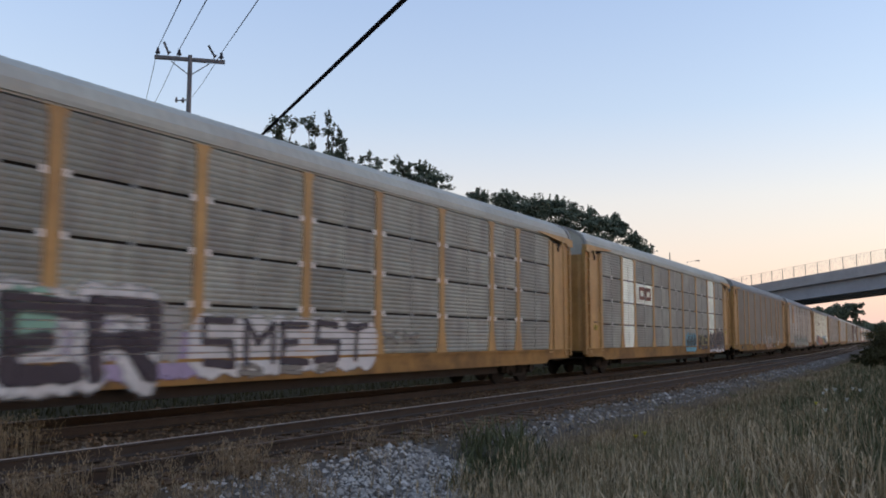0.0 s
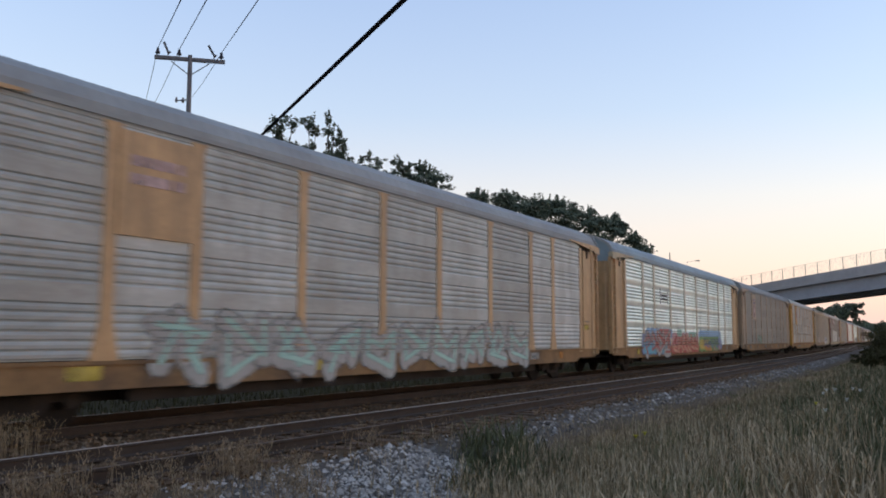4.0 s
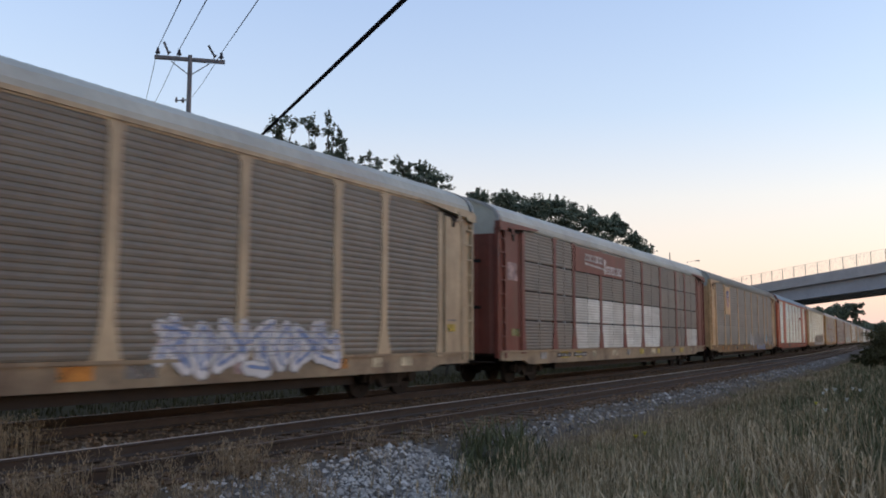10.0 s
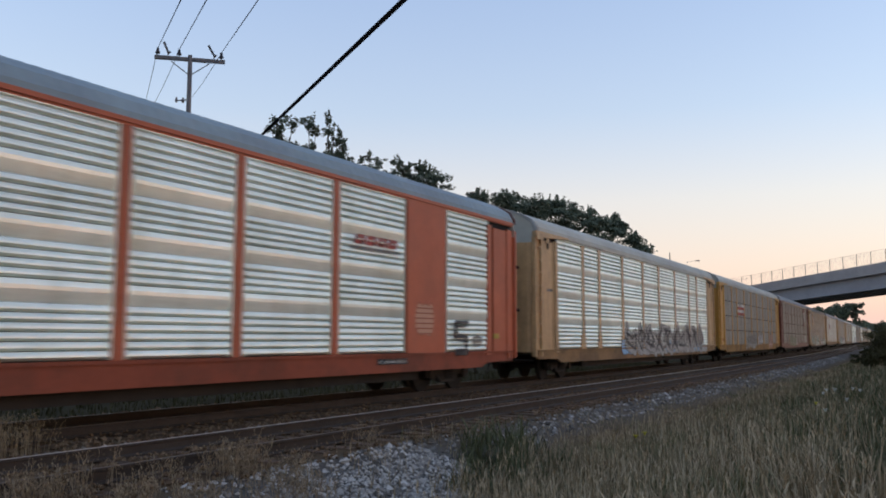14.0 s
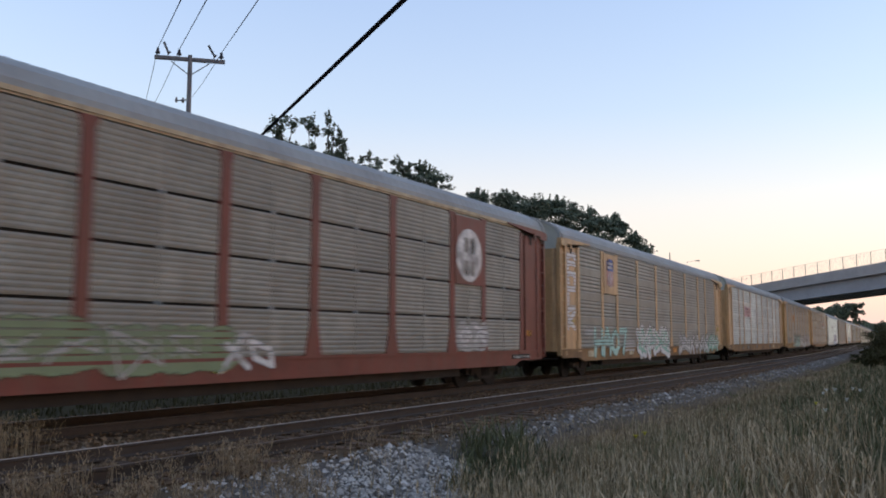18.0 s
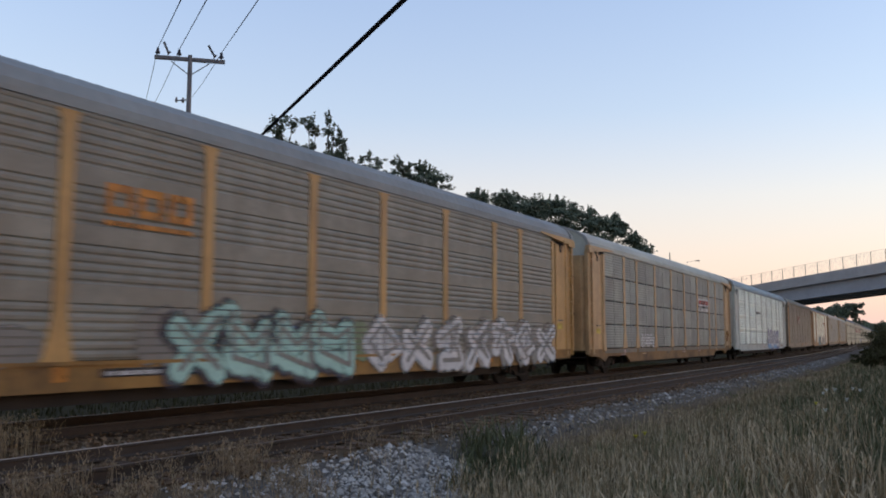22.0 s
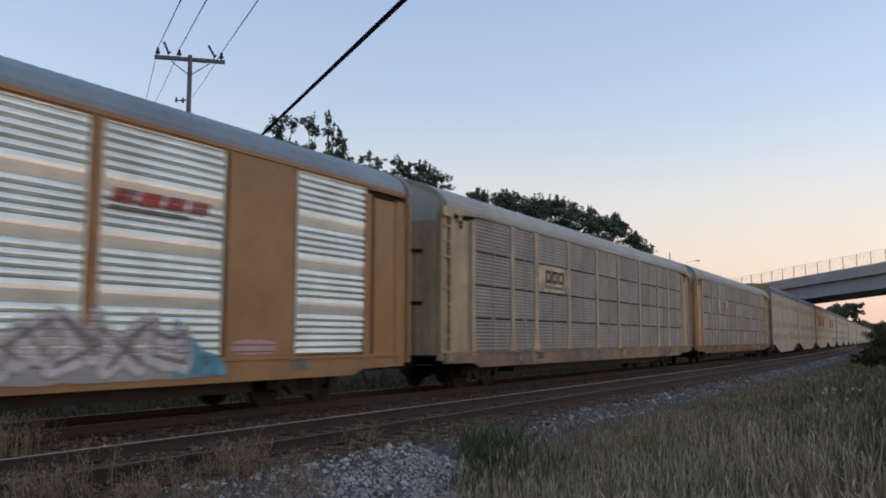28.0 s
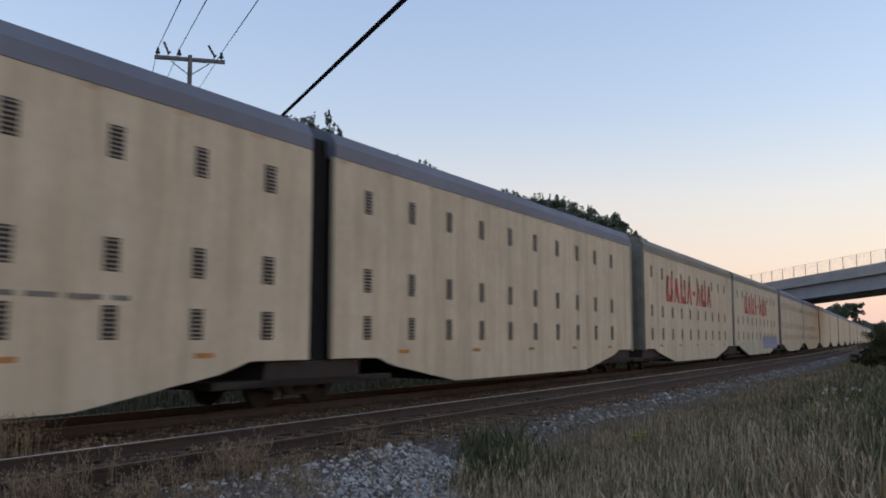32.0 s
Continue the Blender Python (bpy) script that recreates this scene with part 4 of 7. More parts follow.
def stones():
    """Ballast stones: pale limestone on the shoulder, rusty ones in the track bed."""
    rnd = random.Random(5)

    def add(v, f, x, y, z, r):
        n = len(v)
        for q in ((1, 0, 0), (-1, 0, 0), (0, 1, 0), (0, -1, 0), (0, 0, 1), (0, 0, -1)):
            v.append((x + r * (q[0] + rnd.uniform(-0.45, 0.45)), y + r * (q[1] + rnd.uniform(-0.45, 0.45)), z + r * 0.75 * (q[2] + rnd.uniform(-0.4, 0.4))))
        f += [(n, n + 2, n + 4), (n + 2, n + 1, n + 4), (n + 1, n + 3, n + 4), (n + 3, n, n + 4), (n + 2, n, n + 5), (n + 1, n + 2, n + 5), (n + 3, n + 1, n + 5), (n, n + 3, n + 5)]
    v, f, dull = [], [], ([], [])
    for _ in range(17000):
        s = 3.0 + 87 * rnd.random() ** 2.2
        o = 5.45 + (gravel_edge(s) - 5.3) * rnd.random()
        if s < 6.4 + rnd.random() * 1.5 and rnd.random() < 0.9 or (s > 11.5 and rnd.random() < 0.72):
            continue
        x, y, _a = track_at(s, o)
        bed = dull if s > 11.5 and rnd.random() < 0.8 else (v, f)
        add(*bed, x, y, ground_z(s, o) + 0.005, rnd.uniform(0.022, 0.05) * (1.0 if rnd.random() < 0.85 else 1.7))
    for _ in range(3200):
        s, o = rnd.uniform(6.8, 11.5), rnd.uniform(5.9, 8.2)
        if o > gravel_edge(s) + 0.1 or s + 0.8 * (o - 6) < 7.2 + rnd.random():
            continue
        x, y, _a = track_at(s, o)
        add(v, f, x, y, ground_z(s, o) + 0.012, rnd.uniform(0.020, 0.045))
    stuff("ballast", *dull, M["stone_dull"], "dusty grey ballast along the shoulder", "gravel")
    stuff("ballast", v, f, M["stone"], "pale grey limestone ballast spilling off the shoulder", "gravel")
    v, f = [], []
    for _ in range(17000):
        s = 2.0 + 60 * rnd.random() ** 1.6
        o = rnd.uniform(-3.0, 5.6)
        x, y, _a = track_at(s, o)
        add(v, f, x, y, ground_z(s, o) + rnd.uniform(0.0, 0.05), rnd.uniform(0.022, 0.05))
    stuff("ballast", v, f, M["stone_brown"], "rust-brown ballast between the ties", "gravel")
    v, f = [], []
    for _ in range(420):
        s = rnd.uniform(4.5, 13.0)
        o = SPACING - 0.7525 - 0.12 - abs(rnd.gauss(0, 0.08))
        x, y, _a = track_at(s, o)
        add(v, f, x, y, -0.06 + rnd.uniform(-0.04, 0.02), rnd.uniform(0.025, 0.055))
    stuff("ballast", v, f, M["stone"], "pale stones heaped along the rail", "gravel")


stones()

# ---- the train ----
CACHE = {}
HALF = BODY / 2
Y_OUT = 1.60            # post face
Y_PAN = 1.585           # crest of the panels' ribs
Z_SILL, Z_PAN0, Z_PAN1, Z_EAVE = 0.61, 1.06, 4.85, 4.95
BAYS = ((1.90, 4.30), (4.55, 6.10), (6.38, 9.00), (9.28, 11.95), (12.23, 14.57), (14.85, 17.52), (17.80, 20.42), (20.70, 22.25), (22.50, 24.90))


def shared(key, make, material, name, parent, label=""):
    """A part whose mesh is made once for each key."""
    if key not in CACHE:
        ob = part(name, make(), material, parent, label)
        CACHE[key] = ob.data
        return ob
    return part(name, CACHE[key], None, parent, label)


def ribbed(width, z0, z1, ribs, depth=0.04, bands=()):
    """A ribbed steel sheet: flat lands with a shadowed groove under each; lies in x 0..width, crest at y = 0."""
    def make():
        bm = fresh()
        pts = []
        step = (z1 - z0) / ribs
        for i in range(ribs):
            a = z0 + i * step
            g = step * 0.22
            pts += [(depth, a), (depth, a + g * 0.45), (0.004, a + g), (0.0, a + step * 0.62), (0.012, a + step * 0.97)]
        pts.append((depth, z1))
        strip(bm, pts, 0.0, width)
        box(bm, 0.0, 0.02, -0.002, depth + 0.01, z0, z1)
        box(bm, width - 0.02, width, -0.002, depth + 0.01, z0, z1)
        return normals(bm)
    return make


SHEET = (0.14,) * 6 + (0.35,) + (0.14,) * 4 + (0.35,) + (0.14,) * 4 + (0.35,) + (0.147,) * 5      # narrow louvres with wide plain bands between


def louvred(width, z0, z1):
    """Sheet with groups of narrow open louvres and wide plain bands, as the unpainted screens have."""
    def make():
        bm = fresh()
        z = z0
        for step in SHEET:
            if step > 0.25:
                strip(bm, [(0.052, z + 0.004), (0.040, z + 0.03), (0.016, z + 0.13), (0.002, z + 0.20), (0.0, z + step - 0.09), (0.022, z + step - 0.01), (0.055, z + step)], 0.0, width)
            else:
                strip(bm, [(0.055, z + 0.010), (0.012, z + 0.040), (0.0, z + 0.054), (0.004, z + step * 0.60), (0.030, z + step - 0.004), (0.058, z + step + 0.002)], 0.0, width)
            z += step
        strip(bm, [(0.03, z), (0.0, z + 0.02), (0.0, z1)], 0.0, width)
        box(bm, 0.0, 0.025, -0.002, 0.05, z0, z1)
        box(bm, width - 0.025, width, -0.002, 0.05, z0, z1)
        return normals(bm)
    return make


def banded(width, z0, z1):
    """Closed corrugations in the same groups, with plain bands standing slightly proud."""
    def make():
        bm = fresh()
        pts = []
        z = z0
        for step in SHEET:
            if step > 0.25:
                pts += [(0.018, z + 0.004), (-0.004, z + 0.03), (-0.004, z + step - 0.03), (0.016, z + step - 0.004)]
            else:
                pts += [(0.022, z + 0.004), (0.020, z + 0.022), (0.003, z + 0.046), (0.0, z + step * 0.7), (0.012, z + step - 0.006)]
            z += step
        pts += [(0.0, z + 0.01), (0.0, z1)]
        strip(bm, pts, 0.0, width)
        box(bm, 0.0, 0.025, -0.002, 0.05, z0, z1)
        box(bm, width - 0.025, width, -0.002, 0.05, z0, z1)
        return normals(bm)
    return make


def post_mesh():
    bm = fresh()
    w = 0.125
    prism(bm, [(-0.29, Z_PAN0 - 0.02), (0.29, Z_PAN0 - 0.02), (0.25, Z_PAN0 + 0.10), (w, 1.72), (w, 4.66), (0.20, Z_PAN1), (-0.20, Z_PAN1), (-w, 4.66), (-w, 1.72), (-0.25, Z_PAN0 + 0.10)], 0.0, 0.10, "y")
    return normals(bm)


def thin_post_mesh():
    bm = fresh()
    prism(bm, [(-0.10, Z_PAN0 - 0.02), (0.10, Z_PAN0 - 0.02), (0.085, 4.66), (0.085, Z_PAN1), (-0.085, Z_PAN1), (-0.085, 4.66)], 0.0, 0.10, "y")
    return normals(bm)


def sill_mesh(belly):
    def make():
        bm = fresh()
        if belly:
            top = Z_PAN0 - 0.035          # a dark slot stays open under the panels
            out = [(-HALF + 0.25, top), (-HALF + 0.25, 0.78), (-HALF + 1.2, 0.72), (-HALF + 1.9, 0.54), (-HALF + 2.3, 0.74), (-HALF + 4.6, 0.74), (-HALF + 5.2, 0.47), (HALF - 5.2, 0.47),
                   (HALF - 4.6, 0.74), (HALF - 2.3, 0.74), (HALF - 1.9, 0.54), (HALF - 1.2, 0.72), (HALF - 0.25, 0.78), (HALF - 0.25, top)]
        else:
            out = [(-HALF + 0.25, Z_PAN0), (-HALF + 0.25, 0.76), (-HALF + 1.9, 0.74), (-HALF + 2.3, Z_SILL), (HALF - 2.3, Z_SILL), (HALF - 1.9, 0.74), (HALF - 0.25, 0.76), (HALF - 0.25, Z_PAN0)]
        prism(bm, out, 0.0, 0.09, "y")
        if belly:
            box(bm, -HALF + 0.25, HALF - 0.25, -0.022, 0.0, 0.81, 0.85)
        else:
            box(bm, -HALF + 0.25, HALF - 0.25, -0.035, 0.0, Z_PAN0 - 0.06, Z_PAN0)
        return normals(bm)
    return make


ROOF = ((1.60, 4.95), (1.585, 5.08), (1.45, 5.30), (1.15, 5.48), (0.75, 5.64), (0.36, 5.75), (0.0, 5.80))


def roof_outline():
    return list(ROOF) + [(-y, z) for y, z in ROOF[-2::-1]]


def roof_mesh():
    bm = fresh()
    pts = roof_outline()
    n = int((BODY - 0.5) / 0.30)
    prev = None
    for i in range(2 * n + 1):
        x = -HALF + 0.25 + i * (BODY - 0.5) / (2 * n)
        lift = 0.018 if i % 2 else 0.0
        ring = [bm.verts.new((x, y * (1 + lift * 0.3), z + lift * (0.3 + abs(z - 4.95)))) for y, z in pts]
        if prev:
            for k in range(len(pts) - 1):
                f = bm.faces.new((prev[k], prev[k + 1], ring[k + 1], ring[k]))
        prev = ring
    return normals(bm)


def roof_end_mesh():
    """Gable sheet with the bent lip of the roof over the end door."""
    bm = fresh()
    pts = roof_outline()
    prism(bm, [(y * 0.985, z) for y, z in pts] + [(-1.56, 4.55), (1.56, 4.55)], -0.02, 0.02)
    return normals(bm)


def roof_lip_mesh():
    """The rolled edge of the roof sheet at the car's end."""
    bm = fresh()
    pts = roof_outline()
    inner = [(y * 0.95, z - 0.05) for y, z in pts]
    outer = [(y * 1.012, z + 0.02) for y, z in pts]
    rings = [[bm.verts.new((x, *q)) for q in line] for x, line in ((-0.08, outer), (0.02, outer), (0.02, inner), (-0.08, inner))]
    for r in range(4):
        a, b = rings[r], rings[(r + 1) % 4]
        for k in range(len(pts) - 1):
            bm.faces.new((a[k], a[k + 1], b[k + 1], b[k]))
    bm.faces.new([r[0] for r in rings])
    bm.faces.new([r[-1] for r in rings][::-1])
    return normals(bm)


def end_door_mesh():
    """One leaf of the end door with its stiffening folds."""
    bm = fresh()
    pts = [(0.0, 0.0), (0.02, 0.12), (-0.02, 0.16), (0.0, 0.30), (0.0, 0.72), (-0.03, 0.78), (-0.03, 0.86), (0.0, 0.92), (0.0, 1.30), (0.05, 1.42), (0.20, 1.52)]
    strip(bm, [(x, y) for x, y in pts], 0.98, 4.56, "z")
    return normals(bm)


def corner_post_mesh():
    bm = fresh()
    prism(bm, [(0.0, 0.0), (0.10, 0.0), (0.10, 0.07), (0.48, 0.07), (0.48, 0.0), (0.60, 0.0), (0.60, 0.11), (0.0, 0.14)], 0.84, 4.74, "z")
    return normals(bm)


def ladder_mesh():
    bm = fresh()
    box(bm, 0.085, 0.105, 0.0, 0.03, 1.0, 4.7)
    box(bm, 0.475, 0.495, 0.0, 0.03, 1.0, 4.7)
    z = 1.05
    while z < 4.6:
        box(bm, 0.09, 0.49, -0.01, 0.025, z, z + 0.035)
        z += 0.42
    return bm


def side_door_mesh():
    bm = fresh()
    pts = [(0.60, 0.0), (0.66, 0.0), (0.67, 0.03), (1.50, 0.03), (1.51, 0.0), (1.58, 0.0), (1.58, 0.10), (0.60, 0.10)]
    prism(bm, pts, 1.02, 4.68, "z")
    return normals(bm)


def bracket_mesh():
    """Bent steel corner bracket over the ladder."""
    bm = fresh()
    prism(bm, [(-0.03, 4.66), (-0.03, 4.88), (0.98, 4.85), (0.98, 4.60), (0.82, 4.60), (0.82, 4.76), (0.55, 4.78), (0.50, 4.66)], -0.075, -0.052, "y")
    return normals(bm)


def hanger_mesh():
    bm = fresh()
    box(bm, 1.05, 1.17, 0.005, 0.04, 4.42, 4.66)
    box(bm, 1.00, 1.22, 0.0, 0.04, 4.60, 4.69)
    return normals(bm)


def jamb_mesh():
    bm = fresh()
    prism(bm, [(1.70, Z_PAN0 - 0.1), (1.70, 4.74), (1.93, 4.74), (1.93, 1.7), (2.02, Z_PAN0 - 0.1)], 0.0, 0.10, "y")
    return normals(bm)


def header_mesh():
    """The beam over the end section that carries the door track."""
    bm = fresh()
    prism(bm, [(-0.02, 4.74), (-0.02, 4.93), (0.5, 4.95), (2.9, 4.96), (2.9, 4.92), (0.7, 4.76)], -0.05, 0.10, "y")
    return normals(bm)


def wheelset_mesh():
    bm = fresh()
    tube(bm, (0, -0.95, 0), (0, 0.95, 0), 0.085, n=8)
    for sgn in (-1, 1):
        y = sgn * 0.72
        tube(bm, (0, y - 0.065, 0), (0, y + 0.065, 0), 0.46, n=22)
        tube(bm, (0, y + sgn * 0.04, 0), (0, y + sgn * 0.085, 0), 0.15, n=10)
        for k in range(6):
            a = k * math.pi / 3
            tube(bm, (math.cos(a) * 0.27, y + sgn * 0.06, math.sin(a) * 0.27), (math.cos(a) * 0.27, y + sgn * 0.075, math.sin(a) * 0.27), 0.05, n=6)
    return normals(bm)


def side_frame_mesh():
    bm = fresh()
    out = [(-1.15, 0.40), (-1.15, 0.60), (-0.92, 0.70), (-0.35, 0.78), (0.35, 0.78), (0.92, 0.70), (1.15, 0.60), (1.15, 0.40), (0.98, 0.36), (0.62, 0.46), (0.38, 0.24), (-0.38, 0.24), (-0.62, 0.46), (-0.98, 0.36)]
    prism(bm, out, -0.08, 0.08, "y")
    for x in (-0.88, 0.88):
        tube(bm, (x, -0.13, 0.46), (x, 0.13, 0.46), 0.14, n=10)
    for x in (-0.16, 0.0, 0.16):
        tube(bm, (x, -0.10, 0.32), (x, -0.10, 0.66), 0.06, n=8)
    return normals(bm)


def bolster_mesh():
    bm = fresh()
    box(bm, -0.2, 0.2, -1.05, 1.05, 0.50, 0.70)
    tube(bm, (0, 0, 0.7), (0, 0, 0.84), 0.2, n=10)
    return normals(bm)


WHEELS = ([], [])


def add_truck(root, x):
    tr = tagged(new("truck"))
    tr.parent = root
    at(tr, x, 0, 0)
    shared("bolster", bolster_mesh, M["dark"], "bolster", tr)
    for sgn in (-1, 1):
        at(shared("side_frame", side_frame_mesh, M["dark"], "side_frame", tr), 0, sgn * 1.0, 0)
    for k, wx in enumerate((-0.88, 0.88)):
        w = at(shared("wheelset", wheelset_mesh, M["wheel"], "wheelset", tr), wx, 0, 0.46)
        WHEELS[k].append(w)
    return tr


def underframe_mesh():
    bm = fresh()
    box(bm, -HALF + 0.2, HALF - 0.2, -1.5, 1.5, 0.90, 1.02)
    box(bm, -HALF - 0.1, HALF + 0.1, -0.35, 0.35, 0.62, 0.92)
    box(bm, -HALF + 4.4, HALF - 4.4, -0.55, 0.55, 0.36, 0.92)
    box(bm, -HALF + 5.2, HALF - 5.2, -1.25, -1.10, 0.38, 0.92)
    for i in range(9):
        x = -HALF + 4.2 + i * (BODY - 8.4) / 8
        box(bm, x - 0.08, x + 0.08, -1.45, 1.45, 0.72, 0.92)
    tube(bm, (-3.2, -0.9, 0.66), (-1.9, -0.9, 0.66), 0.22, n=10)
    box(bm, 1.6, 2.3, -1.1, -0.6, 0.5, 0.9)
    tube(bm, (-HALF + 3, -1.0, 0.6), (HALF - 3, -1.0, 0.6), 0.025, n=5)
    return normals(bm)


def coupler_mesh():
    bm = fresh()
    box(bm, -0.55, 0.15, -0.10, 0.10, 0.66, 0.90)
    box(bm, -0.62, -0.40, -0.17, 0.17, 0.60, 0.96)
    tube(bm, (-0.3, -0.08, 0.72), (-0.55, -0.12, 0.32), 0.035, n=6)
    tube(bm, (0.10, -0.09, 0.74), (0.0, -1.45, 0.72), 0.02, n=5)
    return normals(bm)


# Black box filling the body; its colour imitates the unlit interior behind the louvres.
def interior_mesh():
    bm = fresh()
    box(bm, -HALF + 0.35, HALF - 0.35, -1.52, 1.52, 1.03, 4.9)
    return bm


def brake_gear_mesh():
    bm = fresh()
    tube(bm, (0, -0.02, 0), (0, 0.06, 0), 0.24, n=14)
    tube(bm, (0, -0.08, 0), (0, 0.0, 0), 0.06, n=8)
    box(bm, -0.28, 0.2, -0.01, 0.08, -0.42, -0.22)
    return normals(bm)


def plate(root, name, x0, x1, z0, z1, material, y=-Y_OUT - 0.005, thick=0.02, label=""):
    bm = fresh()
    box(bm, x0, x1, y, y + thick, z0, z1)
    return part(name, bm, material, root, label)


# strokes on a 0..2 by 0..4 grid, pen lifts at spaces
STROKES = {
    "H": "00-02-04 20-22-24 02-22", "A": "00-02-14-22-20 02-22", "0": "10-01-03-14-23-21-10", "7": "04-24-10", "S": "00-20-22-02-04-24", "M": "00-04-12-24-20", "E": "20-00-02-04-24 02-12",
    "T": "04-14-24 14-10", "O": "00-04-24-20-00", "Z": "04-24-00-20", "R": "00-02-04-24-22-12-02 12-20", "N": "00-04-20-24", "B": "00-02-04-14-23-12-21-10-00 02-12", "K": "00-02-04 24-02-20",
    "U": "04-00-20-24", "V": "04-10-24", "L": "04-00-20", "P": "00-02-04-24-22-02", "C": "24-04-00-20", "I": "10-14", "X": "00-12-24 04-12-20", "Y": "04-12-24 12-10", "W": "04-00-12-20-24",
    "D": "00-04-14-23-21-10-00", "F": "00-02-04-24 02-12"}


# loose scribble shapes for tags that cannot be read
SCRIBBLES = ("00-13-21-24-02-11", "04-01-20-23-12-03", "10-02-14-22-11-13", "00-24-12-20-03", "04-10-22-14-01-20", "02-24-11-13-20-00", "03-00-22-04-21-24", "01-14-20-12-23-04")
READABLE = ("HA07", "ER", "SMEST", "BUS")


def ribbon(bm, a, b, w, y, joints):
    """A flat paint stroke with rounded ends from a to b in the x-z plane; strokes share their joints."""
    ka, kb = (round(a[0], 4), round(a[1], 4)), (round(b[0], 4), round(b[1], 4))
    a, b = Vector((a[0], 0, a[1])), Vector((b[0], 0, b[1]))
    d = (b - a)
    if d.length < 1e-4:
        d = Vector((1, 0, 0))
    d.normalize()
    n = Vector((-d.z, 0, d.x))
    ring = []
    for k in range(5):
        t = math.pi / 2 + math.pi * k / 4
        ring.append(a + (d * math.cos(t) + n * math.sin(t)) * w)
    for k in range(5):
        t = -math.pi / 2 + math.pi * k / 4
        ring.append(b + (d * math.cos(t) + n * math.sin(t)) * w)
    film = bm.verts.layers.float.get("film") or bm.verts.layers.float.new("film")
    for key, q in ((ka, a), (kb, b)):
        if key not in joints:
            joints[key] = bm.verts.new((q.x, y, q.z))
        joints[key][film] = 1.0
    va, vb = joints[ka], joints[kb]
    vs = [bm.verts.new((q.x, y, q.z)) for q in ring]
    for k in range(4):
        bm.faces.new((va, vs[k], vs[k + 1]))
        bm.faces.new((vb, vs[k + 5], vs[k + 6]))
    if va is not vb:
        bm.faces.new((va, vs[4], vs[5], vb))
        bm.faces.new((va, vb, vs[9], vs[0]))


def lettering(root, text, x0, z0, w, h, thick, material, y=-1.606, gap=0.3, wob=0.0, seed=1, name="graffiti", label="", slant=0.0):
    """Painted letters of plain strokes; w, h: one letter's size."""
    rnd = random.Random(seed)
    k = 0
    x = x0
    thick *= 1.3          # the film thins out towards its edges
    ob = None
    for ch in text:
        if ch in STROKES:
            bm = fresh()
            joints = {}
            dx = {}
            shape = STROKES[ch] if text in READABLE or len(text) == 1 else SCRIBBLES[(ord(ch) + k) % len(SCRIBBLES)]
            for run in shape.split(" "):
                pts = []
                for c in run.split("-"):
                    if c not in dx:
                        dx[c] = (rnd.uniform(-wob, wob), rnd.uniform(-wob, wob))
                    u, v = int(c[0]) / 2 * w + dx[c][0], int(c[1]) / 4 * h + dx[c][1]
                    pts.append((x + u + slant * v, z0 + v))
                for p, q in zip(pts, pts[1:]):
                    ribbon(bm, p, q, thick, y - k * 0.0004, joints)
                    k += 1
            ob = part(name, bm, sprayed(material), root, label)
        x += w * (1 + gap)
    return ob


def blob(root, x0, x1, z0, z1, material, n=9, seed=1, y=-1.603, name="graffiti", label=""):
    """Uneven sprayed fill with a lobed upper and lower edge."""
    rnd = random.Random(seed)
    bm = fresh()
    m = 6 * n + 2
    p1, p2 = rnd.uniform(0, 6), rnd.uniform(0, 6)
    rows = []
    film = bm.verts.layers.float.new("film")
    for i in range(m + 1):
        t = i / m
        end = min(1.0, 4.0 * n * min(t, 1 - t) / 2 + 0.15) ** 0.5
        lobe = 0.78 + 0.22 * abs(math.sin(math.pi * n * t + p1)) + rnd.uniform(-0.05, 0.05)
        drop = 0.84 + 0.16 * abs(math.sin(math.pi * n * t * 0.8 + p2)) + rnd.uniform(-0.04, 0.04)
        mid, half = (z0 + z1) / 2, (z1 - z0) / 2
        x = x0 + (x1 - x0) * t
        tip = 0.0 if i in (0, m) else 1.0
        col = []
        for v, f in ((-half * end * drop * 1.12, 0.0), (-half * end * drop * 0.72, 1.0), (half * end * lobe * 0.68, 1.0), (half * end * lobe * 1.12, 0.0)):
            q = bm.verts.new((x, y, mid + v))
            q[film] = f * tip
            col.append(q)
        rows.append(col)
    for c0, c1 in zip(rows, rows[1:]):
        for k in range(3):
            bm.faces.new((c0[k], c1[k], c1[k + 1], c0[k + 1]))
    return part(name, bm, sprayed(material), root, label)


def tag_scrawl(root, text, x0, z0, w, h, fill, line, seed=1, gap=0.12, label=""):
    """Filled bubble letters with an outline."""
    total = len(text) * w * (1 + gap)
    if fill:
        lettering(root, text, x0, z0, w, h, w * 0.24, M[fill], -1.604, gap, w * 0.10, seed, label=label)
    if line:
        lettering(root, text, x0 + 0.03, z0 + 0.03, w, h, w * 0.055, M[line], -1.615, gap, w * 0.10, seed)
    return total


